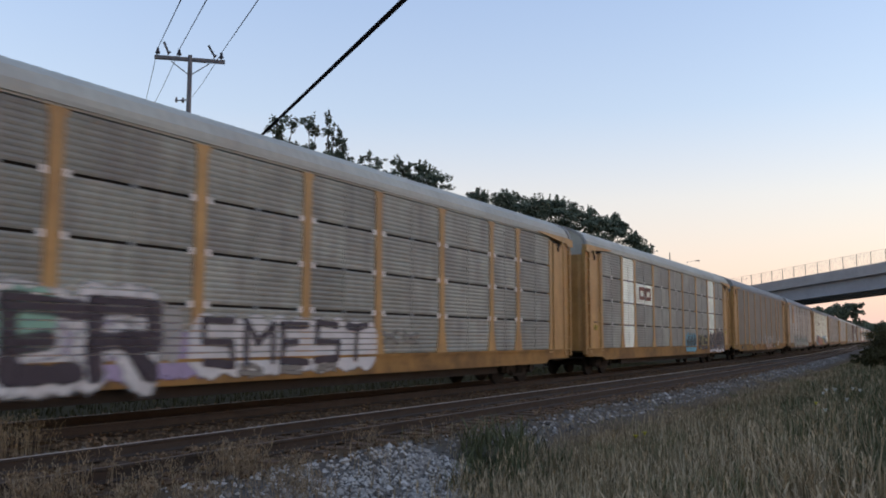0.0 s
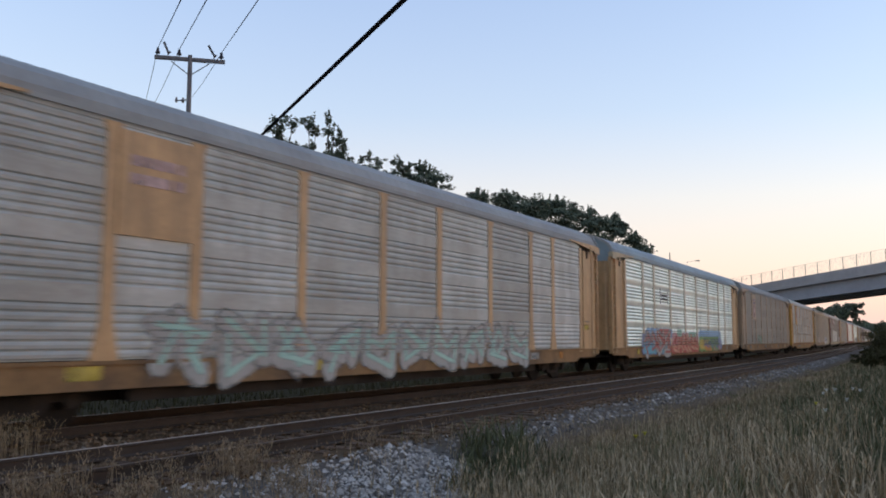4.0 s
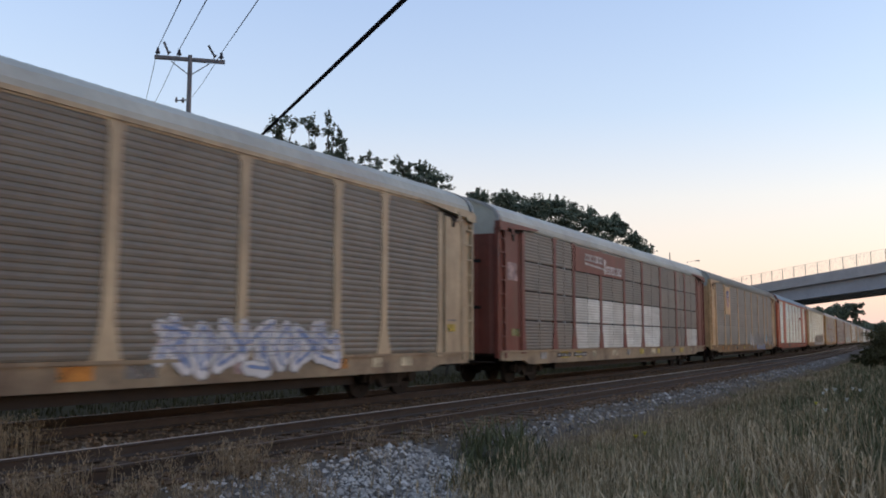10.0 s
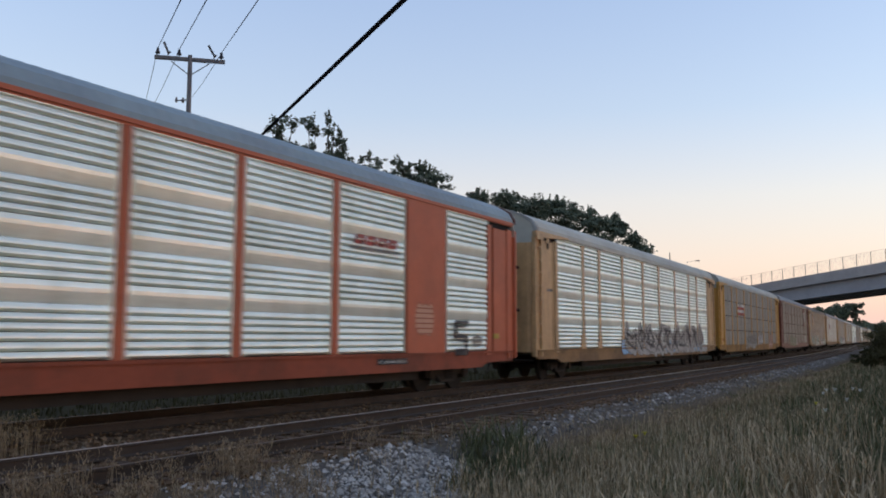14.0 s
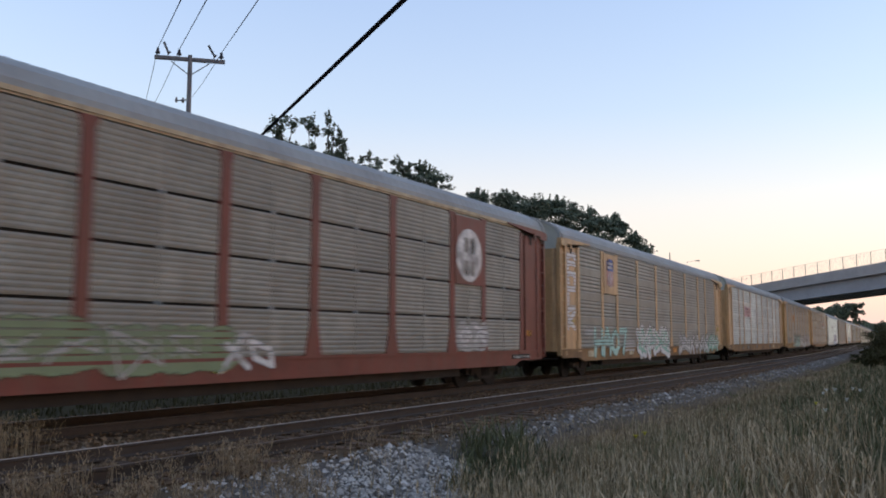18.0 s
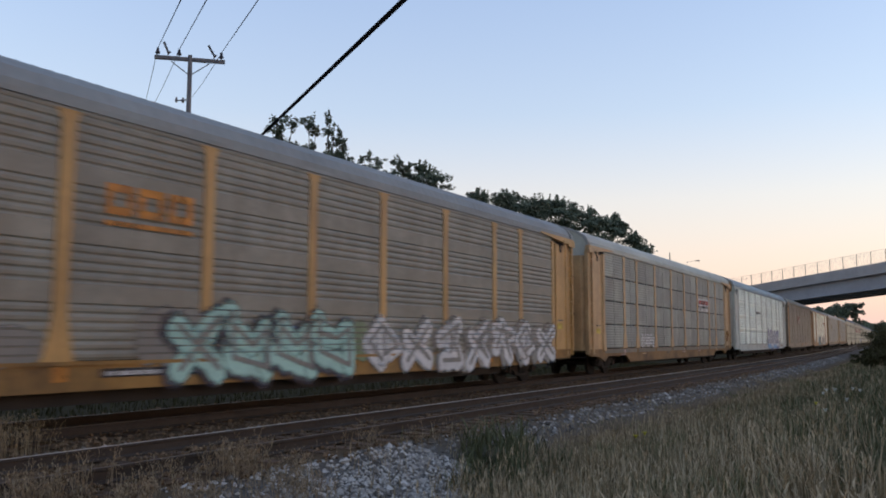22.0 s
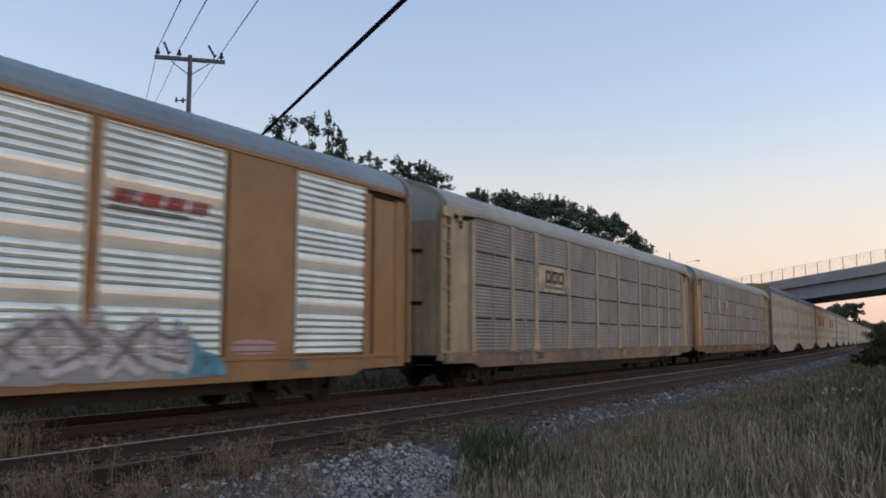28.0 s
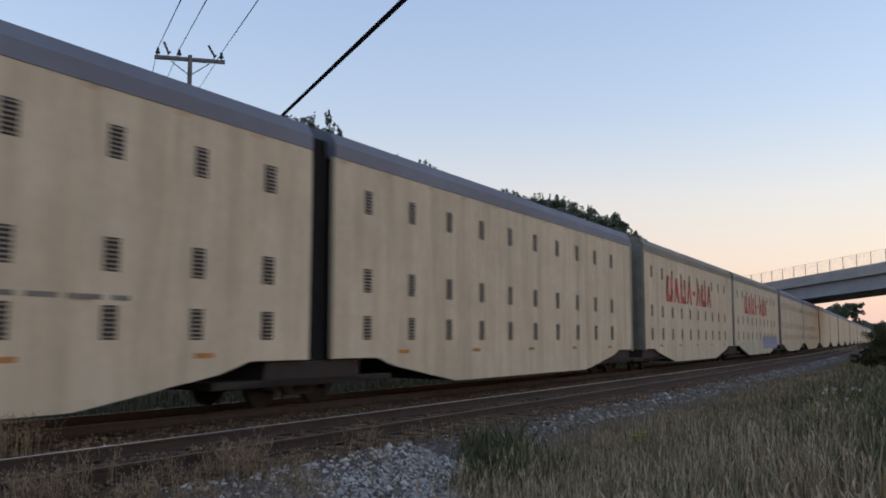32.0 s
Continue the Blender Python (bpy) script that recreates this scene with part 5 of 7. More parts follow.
def shield(root, x, z, w, h):
    """A heraldic shield emblem: blue head over pale and rose stripes."""
    bm = fresh()
    prism(bm, [(x, z + h * 0.58), (x + w, z + h * 0.58), (x + w * 1.02, z + h * 0.9), (x + w * 0.8, z + h), (x + w * 0.2, z + h), (x - w * 0.02, z + h * 0.9)], -1.634, -1.628, "y")
    part("emblem_head", normals(bm), M["p_navy"], root, "blue head of a shield emblem")
    plate(root, "emblem_bar", x + w * 0.12, x + w * 0.88, z + h * 0.66, z + h * 0.74, M["p_white"], -1.640, 0.004)
    plate(root, "emblem_bar", x + w * 0.12, x + w * 0.88, z + h * 0.80, z + h * 0.88, M["p_white"], -1.640, 0.004)
    for k in range(7):
        a, b = x + w * k / 7, x + w * (k + 1) / 7
        d = abs(k - 3) * h * 0.03
        plate(root, "emblem_stripe", a, b, z + d, z + h * 0.575, M["p_white" if k % 2 else "p_pink"], -1.634, 0.006)


def marks(root, x0, x1, z0, z1, count, material, y=-1.626, lean=0.0):
    """An emblem's strokes as plain open frames in a row."""
    wd = (x1 - x0) / (count + 0.2 * (count - 1))
    st = min(0.16, wd * 0.24)
    for k in range(count):
        a = x0 + k * wd * 1.2
        bm = fresh()
        for u0, u1, v0, v1 in ((a, a + st, z0, z1), (a + wd - st, a + wd, z0, z1), (a + st, a + wd - st, z0, z0 + st), (a + st, a + wd - st, z1 - st, z1)):
            prism(bm, [(u0 + lean * (v0 - z0), v0), (u1 + lean * (v0 - z0), v0), (u1 + lean * (v1 - z0), v1), (u0 + lean * (v1 - z0), v1)], y, y + 0.006, "y")
        part("emblem_mark", normals(bm), material, root)


def bars(root, x0, x1, z0, z1, rows, material, seed=1, name="lettering", y=-1.622, label="", words=4):
    """Unreadable lettering as plain bars."""
    rnd = random.Random(seed)
    ob = None
    for r in range(rows):
        za = z0 + (z1 - z0) * r / rows
        zb = za + (z1 - z0) / rows * 0.6
        x = x0
        while x < x1 - 0.05:
            ln = min((x1 - x0) / words * rnd.uniform(0.6, 1.2), x1 - x)
            bm = fresh()
            box(bm, x, x + ln, y, y + 0.006, za, zb)
            ob = part(name, bm, material, root, label)
            x += ln + (x1 - x0) * 0.05
    return ob


def autorack(spec):
    """One closed car carrier with its parts; local x runs back along the train, -y faces the camera."""
    fr, kind = M[spec["frame"]], spec["kind"]
    fkey = spec["frame"]
    root = tagged(new("autorack_car"), spec["label"], "rail car", "autorack train")
    shared("under", underframe_mesh, M["dark"], "underframe", root)
    shared("interior", interior_mesh, M["black"], "inner_wall", root)
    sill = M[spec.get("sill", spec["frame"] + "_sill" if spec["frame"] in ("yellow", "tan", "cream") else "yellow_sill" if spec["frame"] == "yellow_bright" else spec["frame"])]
    belly = spec.get("belly", False)
    for sgn in (-1, 1):
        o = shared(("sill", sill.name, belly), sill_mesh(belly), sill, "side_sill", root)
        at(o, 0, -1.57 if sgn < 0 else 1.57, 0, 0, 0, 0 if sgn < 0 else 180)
        # top rail
        def rail_make():
            bm = fresh()
            box(bm, -HALF + 0.25, HALF - 0.25, 0.0, 0.10, Z_PAN1, Z_EAVE - 0.06)
            box(bm, -HALF + 0.25, HALF - 0.25, -0.03, 0.06, Z_EAVE - 0.06, Z_EAVE + 0.02)
            return normals(bm)
        trail = M[spec.get("toprail", spec["frame"] if kind == "flat" else spec["roof"])]
        o = shared(("toprail", trail.name), rail_make, trail, "top_rail", root)
        at(o, 0, -1.59 if sgn < 0 else 1.59, 0, 0, 0, 0 if sgn < 0 else 180)
    shared(("roof", spec["roof"]), roof_mesh, M[spec["roof"]], "roof", root)
    for e in (-1, 1):
        rot = 0 if e < 0 else 180
        em = M[spec.get("roof_end", spec["roof"])]
        at(shared(("roof_end", em.name), roof_end_mesh, em, "roof_end", root), e * (HALF - 0.12), 0, 0, 0, 0, rot)
        lm = M[spec.get("lip", "lip")]
        at(shared(("roof_lip", lm.name), roof_lip_mesh, lm, "roof_lip", root), e * (HALF - 0.12), 0, 0, 0, 0, rot)
        dm = M[spec.get("door", spec["frame"])]
        for m in (-1, 1):
            def leaf(m=m):
                bm = end_door_mesh()
                if m < 0:
                    bmesh.ops.scale(bm, vec=(1, -1, 1), verts=bm.verts[:])
                return normals(bm)
            d = at(shared(("leaf", dm.name, m), leaf, dm, "end_door", root), e * HALF, 0, 0, 0, 0, rot)
            for z in (2.35, 3.75):
                def slot():
                    bm = fresh()
                    box(bm, -0.05, 0.02, -0.30, 0.30, -0.05, 0.05)
                    return bm
                at(shared("slot", slot, M["black"], "door_slot", d), 0, m * 0.72, z)
        at(shared("coupler", coupler_mesh, M["dark"], "coupler", root), e * HALF, 0, 0, 0, 0, rot)
        add_truck(root, e * 10.05)
        for sgn in (-1, 1):
            # end sections are mirrored in x for the rear and turned for the far side
            mirror = (e > 0) == (sgn < 0)
            x0 = e * HALF
            ry = 0 if sgn < 0 else 180
            for nm, mk, mt in (("corner_post", corner_post_mesh, fr), ("ladder", ladder_mesh, fr), ("side_door", side_door_mesh, M[spec.get("sdoor", spec["frame"])]), ("door_jamb", jamb_mesh, fr), ("header_beam", header_mesh, M[spec.get("header", spec["frame"])]),
                               ("corner_bracket", bracket_mesh, M[spec.get("header", spec["frame"])]), ("door_hanger", hanger_mesh, M["dark"])):
                if kind == "flat" and nm in ("header_beam", "ladder", "corner_bracket", "door_hanger"):
                    continue

                def made(mk=mk, mirror=mirror):
                    bm = mk()
                    if mirror:
                        bmesh.ops.scale(bm, vec=(-1, 1, 1), verts=bm.verts[:])
                    return normals(bm)
                o = shared((nm, mt.name, mirror), made, mt, nm, root)
                at(o, x0, -1.60 if sgn < 0 else 1.60, 0, 0, 0, ry)
    # side panels, posts
    pm = spec["panel"]
    for i, (a, b) in enumerate(BAYS):
        wd = b - a
        odd = spec.get("odd", {}).get(i)
        far = part("side_panel", _panel(wd, "far", pm), None, root)
        at(far, HALF - a, 1.585, 0, 0, 0, 180)
        x = -HALF + a
        if belly:
            plate(root, "toe_sheet", x, x + wd, 0.855, Z_PAN0 - 0.038, M[spec["toe"]], -1.582, 0.01)
        if kind == "flat":
            if i in spec["screens"]:
                at(part("louvre_panel", _panel(wd, "louvre", pm), None, root), x, -Y_PAN, 0)
            else:
                def solid(wd=wd):
                    bm = fresh()
                    box(bm, -0.17, wd + 0.17, -0.012, 0.05, Z_PAN0, Z_PAN1)
                    return bm
                at(shared(("solid", round(wd, 2), fkey), solid, fr, "side_sheet", root), x, -Y_PAN, 0)
        elif kind == "tier":
            for r in range(4):
                mm = odd if isinstance(odd, str) else odd.get(r, pm) if odd else pm
                z0 = (1.07, 2.02, 2.95, 3.90)[r]
                for half in (0, 1):
                    at(part("side_panel", _tier(wd / 2, r, mm), None, root), x + half * wd / 2, -Y_PAN, z0)
                if r:
                    def lug():
                        bm = fresh()
                        box(bm, -0.045, 0.045, -0.012, 0.03, -0.07, 0.02)
                        return bm
                    at(shared("lug", lug, M["roof"], "panel_lug", root), x + wd / 2, -Y_PAN, z0)
        else:
            mm = odd if isinstance(odd, str) else pm
            at(part("louvre_panel" if kind == "louvre" else "side_panel", _panel(wd, kind, mm), None, root), x, -Y_PAN, 0)
        if i:
            xm = x - (a - BAYS[i - 1][1]) / 2
            slim = kind == "flat"
            if slim and not (i in spec["screens"] and (i - 1) in spec["screens"]):
                continue
            mk = thin_post_mesh if slim or spec.get("slim") else post_mesh
            pst = M[spec.get("posts", spec["frame"])]
            at(shared(("post", pst.name, slim or bool(spec.get("slim"))), mk, pst, "post", root), xm, -1.60, 0)
            if not slim:
                at(shared(("post", pst.name, slim or bool(spec.get("slim"))), mk, pst, "post", root), -xm, 1.60, 0, 0, 0, 180)
            if spec.get("stickers"):
                for z in (2.0, 2.93, 3.87):
                    for dx in (-0.2, 0.2):
                        def st():
                            bm = fresh()
                            box(bm, -0.055, 0.055, -0.008, 0.0, -0.06, 0.06)
                            return bm
                        at(shared("sticker", st, M["sticker"], "reflector", root), xm + dx, -1.60, z)
    if spec.get("brake"):
        at(shared(("brake", fkey), brake_gear_mesh, M["web"], "hand_brake", root), HALF - 1.15, -1.60, 1.72)
    return root


def _panel(wd, kind, pm):
    key = ("panel", round(wd, 2), kind, pm)
    if key not in CACHE:
        if kind == "louvre":
            bm = louvred(wd, Z_PAN0 + 0.01, Z_PAN1)()
        elif kind == "band":
            bm = banded(wd, Z_PAN0 + 0.01, Z_PAN1)()
        elif kind == "far":
            bm = ribbed(wd, Z_PAN0 + 0.01, Z_PAN1, 8)()
        else:
            bm = ribbed(wd, Z_PAN0 + 0.01, Z_PAN1, 30, 0.014)()
        me = bpy.data.meshes.new("side_panel")
        bm.to_mesh(me)
        bm.free()
        me.materials.append(M[pm])
        CACHE[key] = me
    return CACHE[key]


def _tier(wd, r, pm):
    h = (0.90, 0.88, 0.90, 0.93)[r]
    key = ("tier", round(wd, 2), h, pm)
    if key not in CACHE:
        bm = ribbed(wd, 0.0, h, 9, 0.011)()
        me = bpy.data.meshes.new("side_panel")
        bm.to_mesh(me)
        bm.free()
        me.materials.append(M[pm])
        CACHE[key] = me
    return CACHE[key]


CARS = []           # (thing, distance of its front from the orange car's front)


def X(v):
    """Car-local x from metres behind the front corner."""
    return v - HALF


# ---- the cars in running order; the orange one is number 0 ----
DRIFT = ((-11, 0.0), (-10, -0.2), (-9, -0.25), (-8, -0.35), (-7, 0.0), (-6, 0.15), (-4, 0.15), (-3, -0.02), (-1, 0.1), (0, 0.2), (1, 0.15), (4, -0.35), (5, -0.05), (6, -0.25), (7, -0.2), (8, -0.28), (9, -0.3), (10, -0.95), (11, -0.95), (12, -1.25), (13, -1.4))


def add_car(n, **spec):
    thing = autorack(spec)
    CARS.append((thing, PITCH * n + float(np.interp(n, [q[0] for q in DRIFT], [q[1] for q in DRIFT])), HALF))
    return thing


def placard(car, bay, z0, z1, material, label="", y=-1.622):
    a, b = BAYS[bay]
    return plate(car, "placard", X(a) - 0.02, X(b) + 0.02, z0, z1, M[material], y, 0.03, label)


def sill_marks(car, spots, material="p_grey", z=0.80, h=0.14):
    """Data stencils on the side sill, as plain blocks."""
    for k, v in enumerate(spots):
        plate(car, "stencil_panel", X(v), X(v) + 1.3, z, z + h, M["p_black"], -1.582, 0.01)
        bars(car, X(v) + 0.08, X(v) + 1.22, z + 0.03, z + h, 1, M[material], 40 + k, "stencil", -1.590, words=5)


def patches(car, seed, n, mats=("p_yellow", "p_grey", "p_dull", "p_orange")):
    """Small painted repair patches and reflector strips on the sill."""
    rnd = random.Random(seed)
    for k in range(n):
        v = 2.6 + (BODY - 5.2) * (k + rnd.random() * 0.7) / n
        plate(car, "sill_patch", X(v), X(v) + rnd.uniform(0.25, 0.75), 0.76, 0.98, M[rnd.choice(mats)], -1.580, 0.009)


def door_card(car, z=1.75):
    """Yellow warning card and small stencils on the door beside the ladder."""
    for v in (0.92, BODY - 1.42):
        plate(car, "warning_card", X(v), X(v) + 0.42, z, z + 0.2, M["p_yellow"], -1.585, 0.014)
        bars(car, X(v), X(v) + 0.45, z + 0.28, z + 0.36, 1, M["p_dull"], 3, "stencil", -1.582)



# ahead of the first car seen
add_car(-11, frame="yellow", kind="tier", panel="galv", roof="roof_light", label="yellow-framed autorack car with grey ribbed panels in four tiers")

c = add_car(-10, frame="yellow", kind="tier", panel="galv", roof="roof_light", stickers=True, label="yellow-framed autorack car with grey four-tier panels and big white graffiti")
blob(c, X(5.0), X(8.9), 0.72, 1.75, M["p_lilac"], 9, 1)
blob(c, X(5.4), X(6.4), 1.2, 2.15, M["p_teal"], 3, 4, -1.6065)
blob(c, X(7.5), X(8.8), 1.0, 2.0, M["p_grey"], 4, 9, -1.6065)
tag_scrawl(c, "ER", X(5.6), 0.85, 1.15, 1.05, "p_chalk", "p_ink", 3)
lettering(c, "ER", X(5.65), 0.88, 1.15, 1.0, 0.15, M["p_ink"], -1.618, 0.2, 0.06, 3)
blob(c, X(7.9), X(9.4), 0.72, 1.55, M["p_lilac"], 5, 8, -1.6015, label="lilac spray-paint fill")
blob(c, X(8.9), X(14.7), 0.72, 1.85, M["p_chalk"], 9, 2, label="white spray-paint fill")
lettering(c, "SMEST", X(9.3), 0.95, 0.72, 0.75, 0.075, M["p_ink"], -1.618, 0.45, 0.05, 6)
lettering(c, "LLN", X(10.2), 0.72, 0.6, 0.18, 0.05, M["p_dull"], -1.618, 0.9, 0.03, 6)
lettering(c, "CE", X(14.9), 1.3, 0.6, 0.3, 0.05, M["p_dull"], -1.618, 0.5, 0.03, 6)

c = add_car(-9, frame="yellow", kind="tier", panel="galv", roof="roof_light", roof_end="roof_light", odd={1: "galv_bright", 2: {2: "galv_bright"}, 7: "galv_bright"}, label="yellow-framed autorack car with patched bright panels and cyan graffiti")
marks(c, X(6.85), X(8.65), 3.15, 3.72, 2, M["red"], -1.612)
for z in (2.0, 2.93, 3.87):
    for i, (a, b) in enumerate(BAYS):
        plate(c, "reflector", X((a + b) / 2) - 0.07, X((a + b) / 2) + 0.07, z - 0.06, z + 0.07, M["sticker"], -1.596, 0.012)
blob(c, X(15.0), X(17.5), 0.74, 1.75, M["p_cyan"], 4, 3)
lettering(c, "0C0", X(15.25), 0.95, 0.5, 0.65, 0.055, M["p_black"], -1.618, 0.5, 0.03, 2)
blob(c, X(17.8), X(20.4), 0.85, 1.65, M["p_olive"], 5, 5)
lettering(c, "BUS", X(17.9), 0.95, 0.55, 0.6, 0.09, M["p_ink"], -1.618, 0.4, 0.03, 2)
blob(c, X(20.6), X(25.0), 0.80, 1.75, M["p_dull"], 7, 6)
lettering(c, "RPNCX", X(20.8), 0.9, 0.6, 0.85, 0.17, M["p_ink"], -1.612, 0.35, 0.1, 12)
lettering(c, "RPNCX", X(20.8), 0.9, 0.6, 0.7, 0.03, M["p_grey"], -1.618, 0.35, 0.1, 12)
lettering(c, "CCCCC", X(20.8), 0.70, 0.6, 0.12, 0.05, M["p_chalk"], -1.618, 0.35, 0.05, 12)
door_card(c)

c = add_car(-8, frame="yellow", kind="rib", panel="galv_rust", roof="roof", label="yellow-framed autorack car with grimy brown ribbed panels and white scrawls")
lettering(c, "LEXA", X(13.7), 0.95, 0.85, 0.85, 0.055, M["p_white"], -1.608, 0.45, 0.15, 5)
lettering(c, "UCS", X(14.6), 0.72, 0.6, 0.3, 0.035, M["p_rose"], -1.613, 0.9, 0.06, 5)
lettering(c, "BRM", X(10.4), 1.0, 0.6, 0.65, 0.06, M["p_grey"], -1.608, 0.3, 0.1, 8)
lettering(c, "COS", X(7.3), 1.0, 0.5, 0.5, 0.05, M["p_grey"], -1.608, 0.6, 0.1, 8)
lettering(c, "ES", X(20.8), 1.0, 0.5, 0.5, 0.05, M["p_white"], -1.608, 0.4, 0.1, 4)
sill_marks(c, (18.4,), "p_white")
patches(c, 3, 9)

c = add_car(-7, frame="tan", kind="band", panel="galv_light", roof="roof", label="tan-framed autorack car with pale louvred panels and green-white graffiti")
placard(c, 1, 3.05, 4.76, "tan")
bars(c, X(4.75), X(5.9), 3.9, 4.5, 2, M["p_rose"], 4, "emblem", -1.632, words=1)
tag_scrawl(c, "WARIMESULT", X(5.5), 0.8, 1.0, 0.85, "p_grey", "p_mint", 9, 0.5)
door_card(c)
patches(c, 5, 8)

c = add_car(-6, frame="tan", posts="amax", kind="louvre", panel="galv_bright", roof="roof_blue", header="cream", label="tan-framed autorack car with bright louvred panels and long colourful graffiti")
bars(c, X(7.45), X(8.45), 3.28, 3.62, 2, M["p_black"], 2, "emblem", -1.604, words=3)
for v in (7.25, 8.55):
    plate(c, "emblem_bar", X(v), X(v) + 0.07, 3.1, 3.8, M["p_dull"], -1.602, 0.01)
blob(c, X(4.0), X(9.0), 0.7, 1.7, M["p_blue"], 9, 21)
blob(c, X(4.3), X(8.9), 0.75, 1.35, M["p_cyan"], 10, 22, -1.607)
blob(c, X(6.8), X(8.9), 1.6, 1.9, M["p_red"], 6, 23, -1.607)
tag_scrawl(c, "ZALN", X(4.5), 0.8, 0.95, 0.85, "p_grey", "p_red", 31, 0.2)
blob(c, X(9.0), X(15.0), 0.7, 1.3, M["p_red"], 13, 24)
blob(c, X(9.2), X(14.9), 1.1, 1.75, M["p_pink"], 12, 25, -1.607)
blob(c, X(10.2), X(11.2), 1.55, 1.95, M["p_teal"], 3, 26, -1.611)
blob(c, X(12.6), X(14.4), 1.5, 1.8, M["p_teal"], 4, 27, -1.611)
tag_scrawl(c, "EUREUPS", X(9.5), 0.9, 0.65, 0.6, "p_salmon", "p_red", 32, 0.15)
blob(c, X(15.0), X(20.4), 0.72, 1.6, M["p_green"], 11, 28)
blob(c, X(15.2), X(19.6), 0.85, 1.4, M["p_yellow"], 9, 29, -1.607)
blob(c, X(19.4), X(21.2), 0.8, 1.45, M["p_blue"], 3, 30, -1.609)
blob(c, X(15.0), X(21.0), 1.35, 1.95, M["p_sky"], 8, 41, -1.6015)
blob(c, X(16.5), X(18.5), 0.75, 1.1, M["p_orange"], 3, 42, -1.611)
blob(c, X(18.6), X(20.6), 0.75, 1.05, M["p_pink"], 3, 43, -1.611)
blob(c, X(4.6), X(9.4), 1.45, 1.95, M["p_sky"], 7, 44, -1.6015)
tag_scrawl(c, "GRONESK", X(15.4), 0.9, 0.58, 0.5, "p_green", "p_navy", 33, 0.18)
patches(c, 7, 6)

c = add_car(-5, frame="dull_tan", sill="tan_sill", kind="band", panel="galv_brown", slim=True, roof="roof", label="faded-tan-framed autorack car with dull brown louvred panels and a faded placard")
placard(c, 1, 2.9, 4.72, "dull_tan")
plate(c, "faded_patch", X(4.85), X(5.85), 3.05, 4.0, M["p_rose"], -1.628, 0.005)
bars(c, X(4.9), X(5.8), 4.05, 4.5, 2, M["p_lilac"], 4, "emblem", -1.632, words=1)
blob(c, X(6.5), X(8.8), 1.1, 1.75, M["p_dull"], 5, 11)
lettering(c, "OUS", X(6.7), 1.15, 0.5, 0.5, 0.06, M["p_teal"], -1.608, 0.4, 0.08, 6)
lettering(c, "MO", X(15.2), 1.15, 0.6, 0.6, 0.06, M["p_grey"], -1.608, 0.5, 0.12, 6)
patches(c, 8, 6, ("p_dull", "p_cream"))

c = add_car(-4, frame="yellow_bright", kind="tier", panel="galv_light", roof="roof_light", stickers=True, belly=True, toe="web", brake=True, label="bright yellow autorack car with four-tier panels and a shield emblem")
placard(c, 1, 2.96, 4.78, "yellow_bright")
shield(c, X(4.9), 3.45, 0.85, 1.1)
plate(c, "sill_web", X(0.5), X(BODY - 0.5), 0.93, 0.998, M["web"], -1.574, 0.004, "rust-brown web of the sill")
sill_marks(c, (6.0, 7.6), "p_white", 0.66, 0.15)
patches(c, 9, 6, ("p_yellow", "p_orange"))

c = add_car(-3, frame="cream", kind="rib", panel="galv_rust", roof="roof_light", toprail="cream", label="cream-framed autorack car with dark brown ribbed panels and white tags")
lettering(c, "WAN", X(4.7), 1.05, 0.55, 0.6, 0.06, M["p_white"], -1.608, 0.5, 0.08, 3)
lettering(c, "ECOS", X(6.8), 1.05, 0.45, 0.4, 0.05, M["p_grey"], -1.608, 0.5, 0.08, 3)
tag_scrawl(c, "WETNVES", X(15.7), 0.85, 0.6, 0.78, "p_chalk", "p_blue", 5, 0.18)
patches(c, 10, 14, ("p_rose", "p_dull", "p_orange", "p_grey", "p_cream"))
door_card(c, 1.6)

low = {0: "galv_pale", 1: "galv_pale"}
c = add_car(-2, frame="red", kind="tier", panel="galv_rust", roof="roof_light", odd={2: low, 3: low, 4: low, 5: low, 8: {0: "galv_pale"}}, sill="cream_sill", label="oxide-red autorack car with grey panels, white patches and white emblem bars")
plate(c, "name_board", X(6.3), X(12.0), 3.88, 4.77, M["red"], -1.622, 0.03, "oxide-red name board with white bars")
marks(c, X(7.3), X(9.3), 4.32, 4.58, 7, M["p_white"], -1.632, 0.25)
bm = fresh()
prism(bm, [(X(7.3), 4.18), (X(9.5), 4.10), (X(9.5), 4.16), (X(7.3), 4.26)], -1.632, -1.628, "y")
part("emblem_stroke", normals(bm), M["p_white"], c)
marks(c, X(9.75), X(11.6), 3.98, 4.30, 6, M["p_white"], -1.632, 0.25)
plate(c, "emblem_bar", X(9.45), X(9.68), 3.96, 4.52, M["p_white"], -1.634, 0.006)
for v in (1.0, 1.25):
    plate(c, "stencil_panel", X(v) - 0.3, X(v) + 0.35, 3.2 if v == 1.0 else 1.5, 3.75 if v == 1.0 else 1.72, M["p_rose" if v == 1.0 else "p_olive"], -1.584, 0.01)
patches(c, 11, 12, ("p_cream", "p_yellow", "p_dull", "p_grey"))
sill_marks(c, (4.6, 6.2))

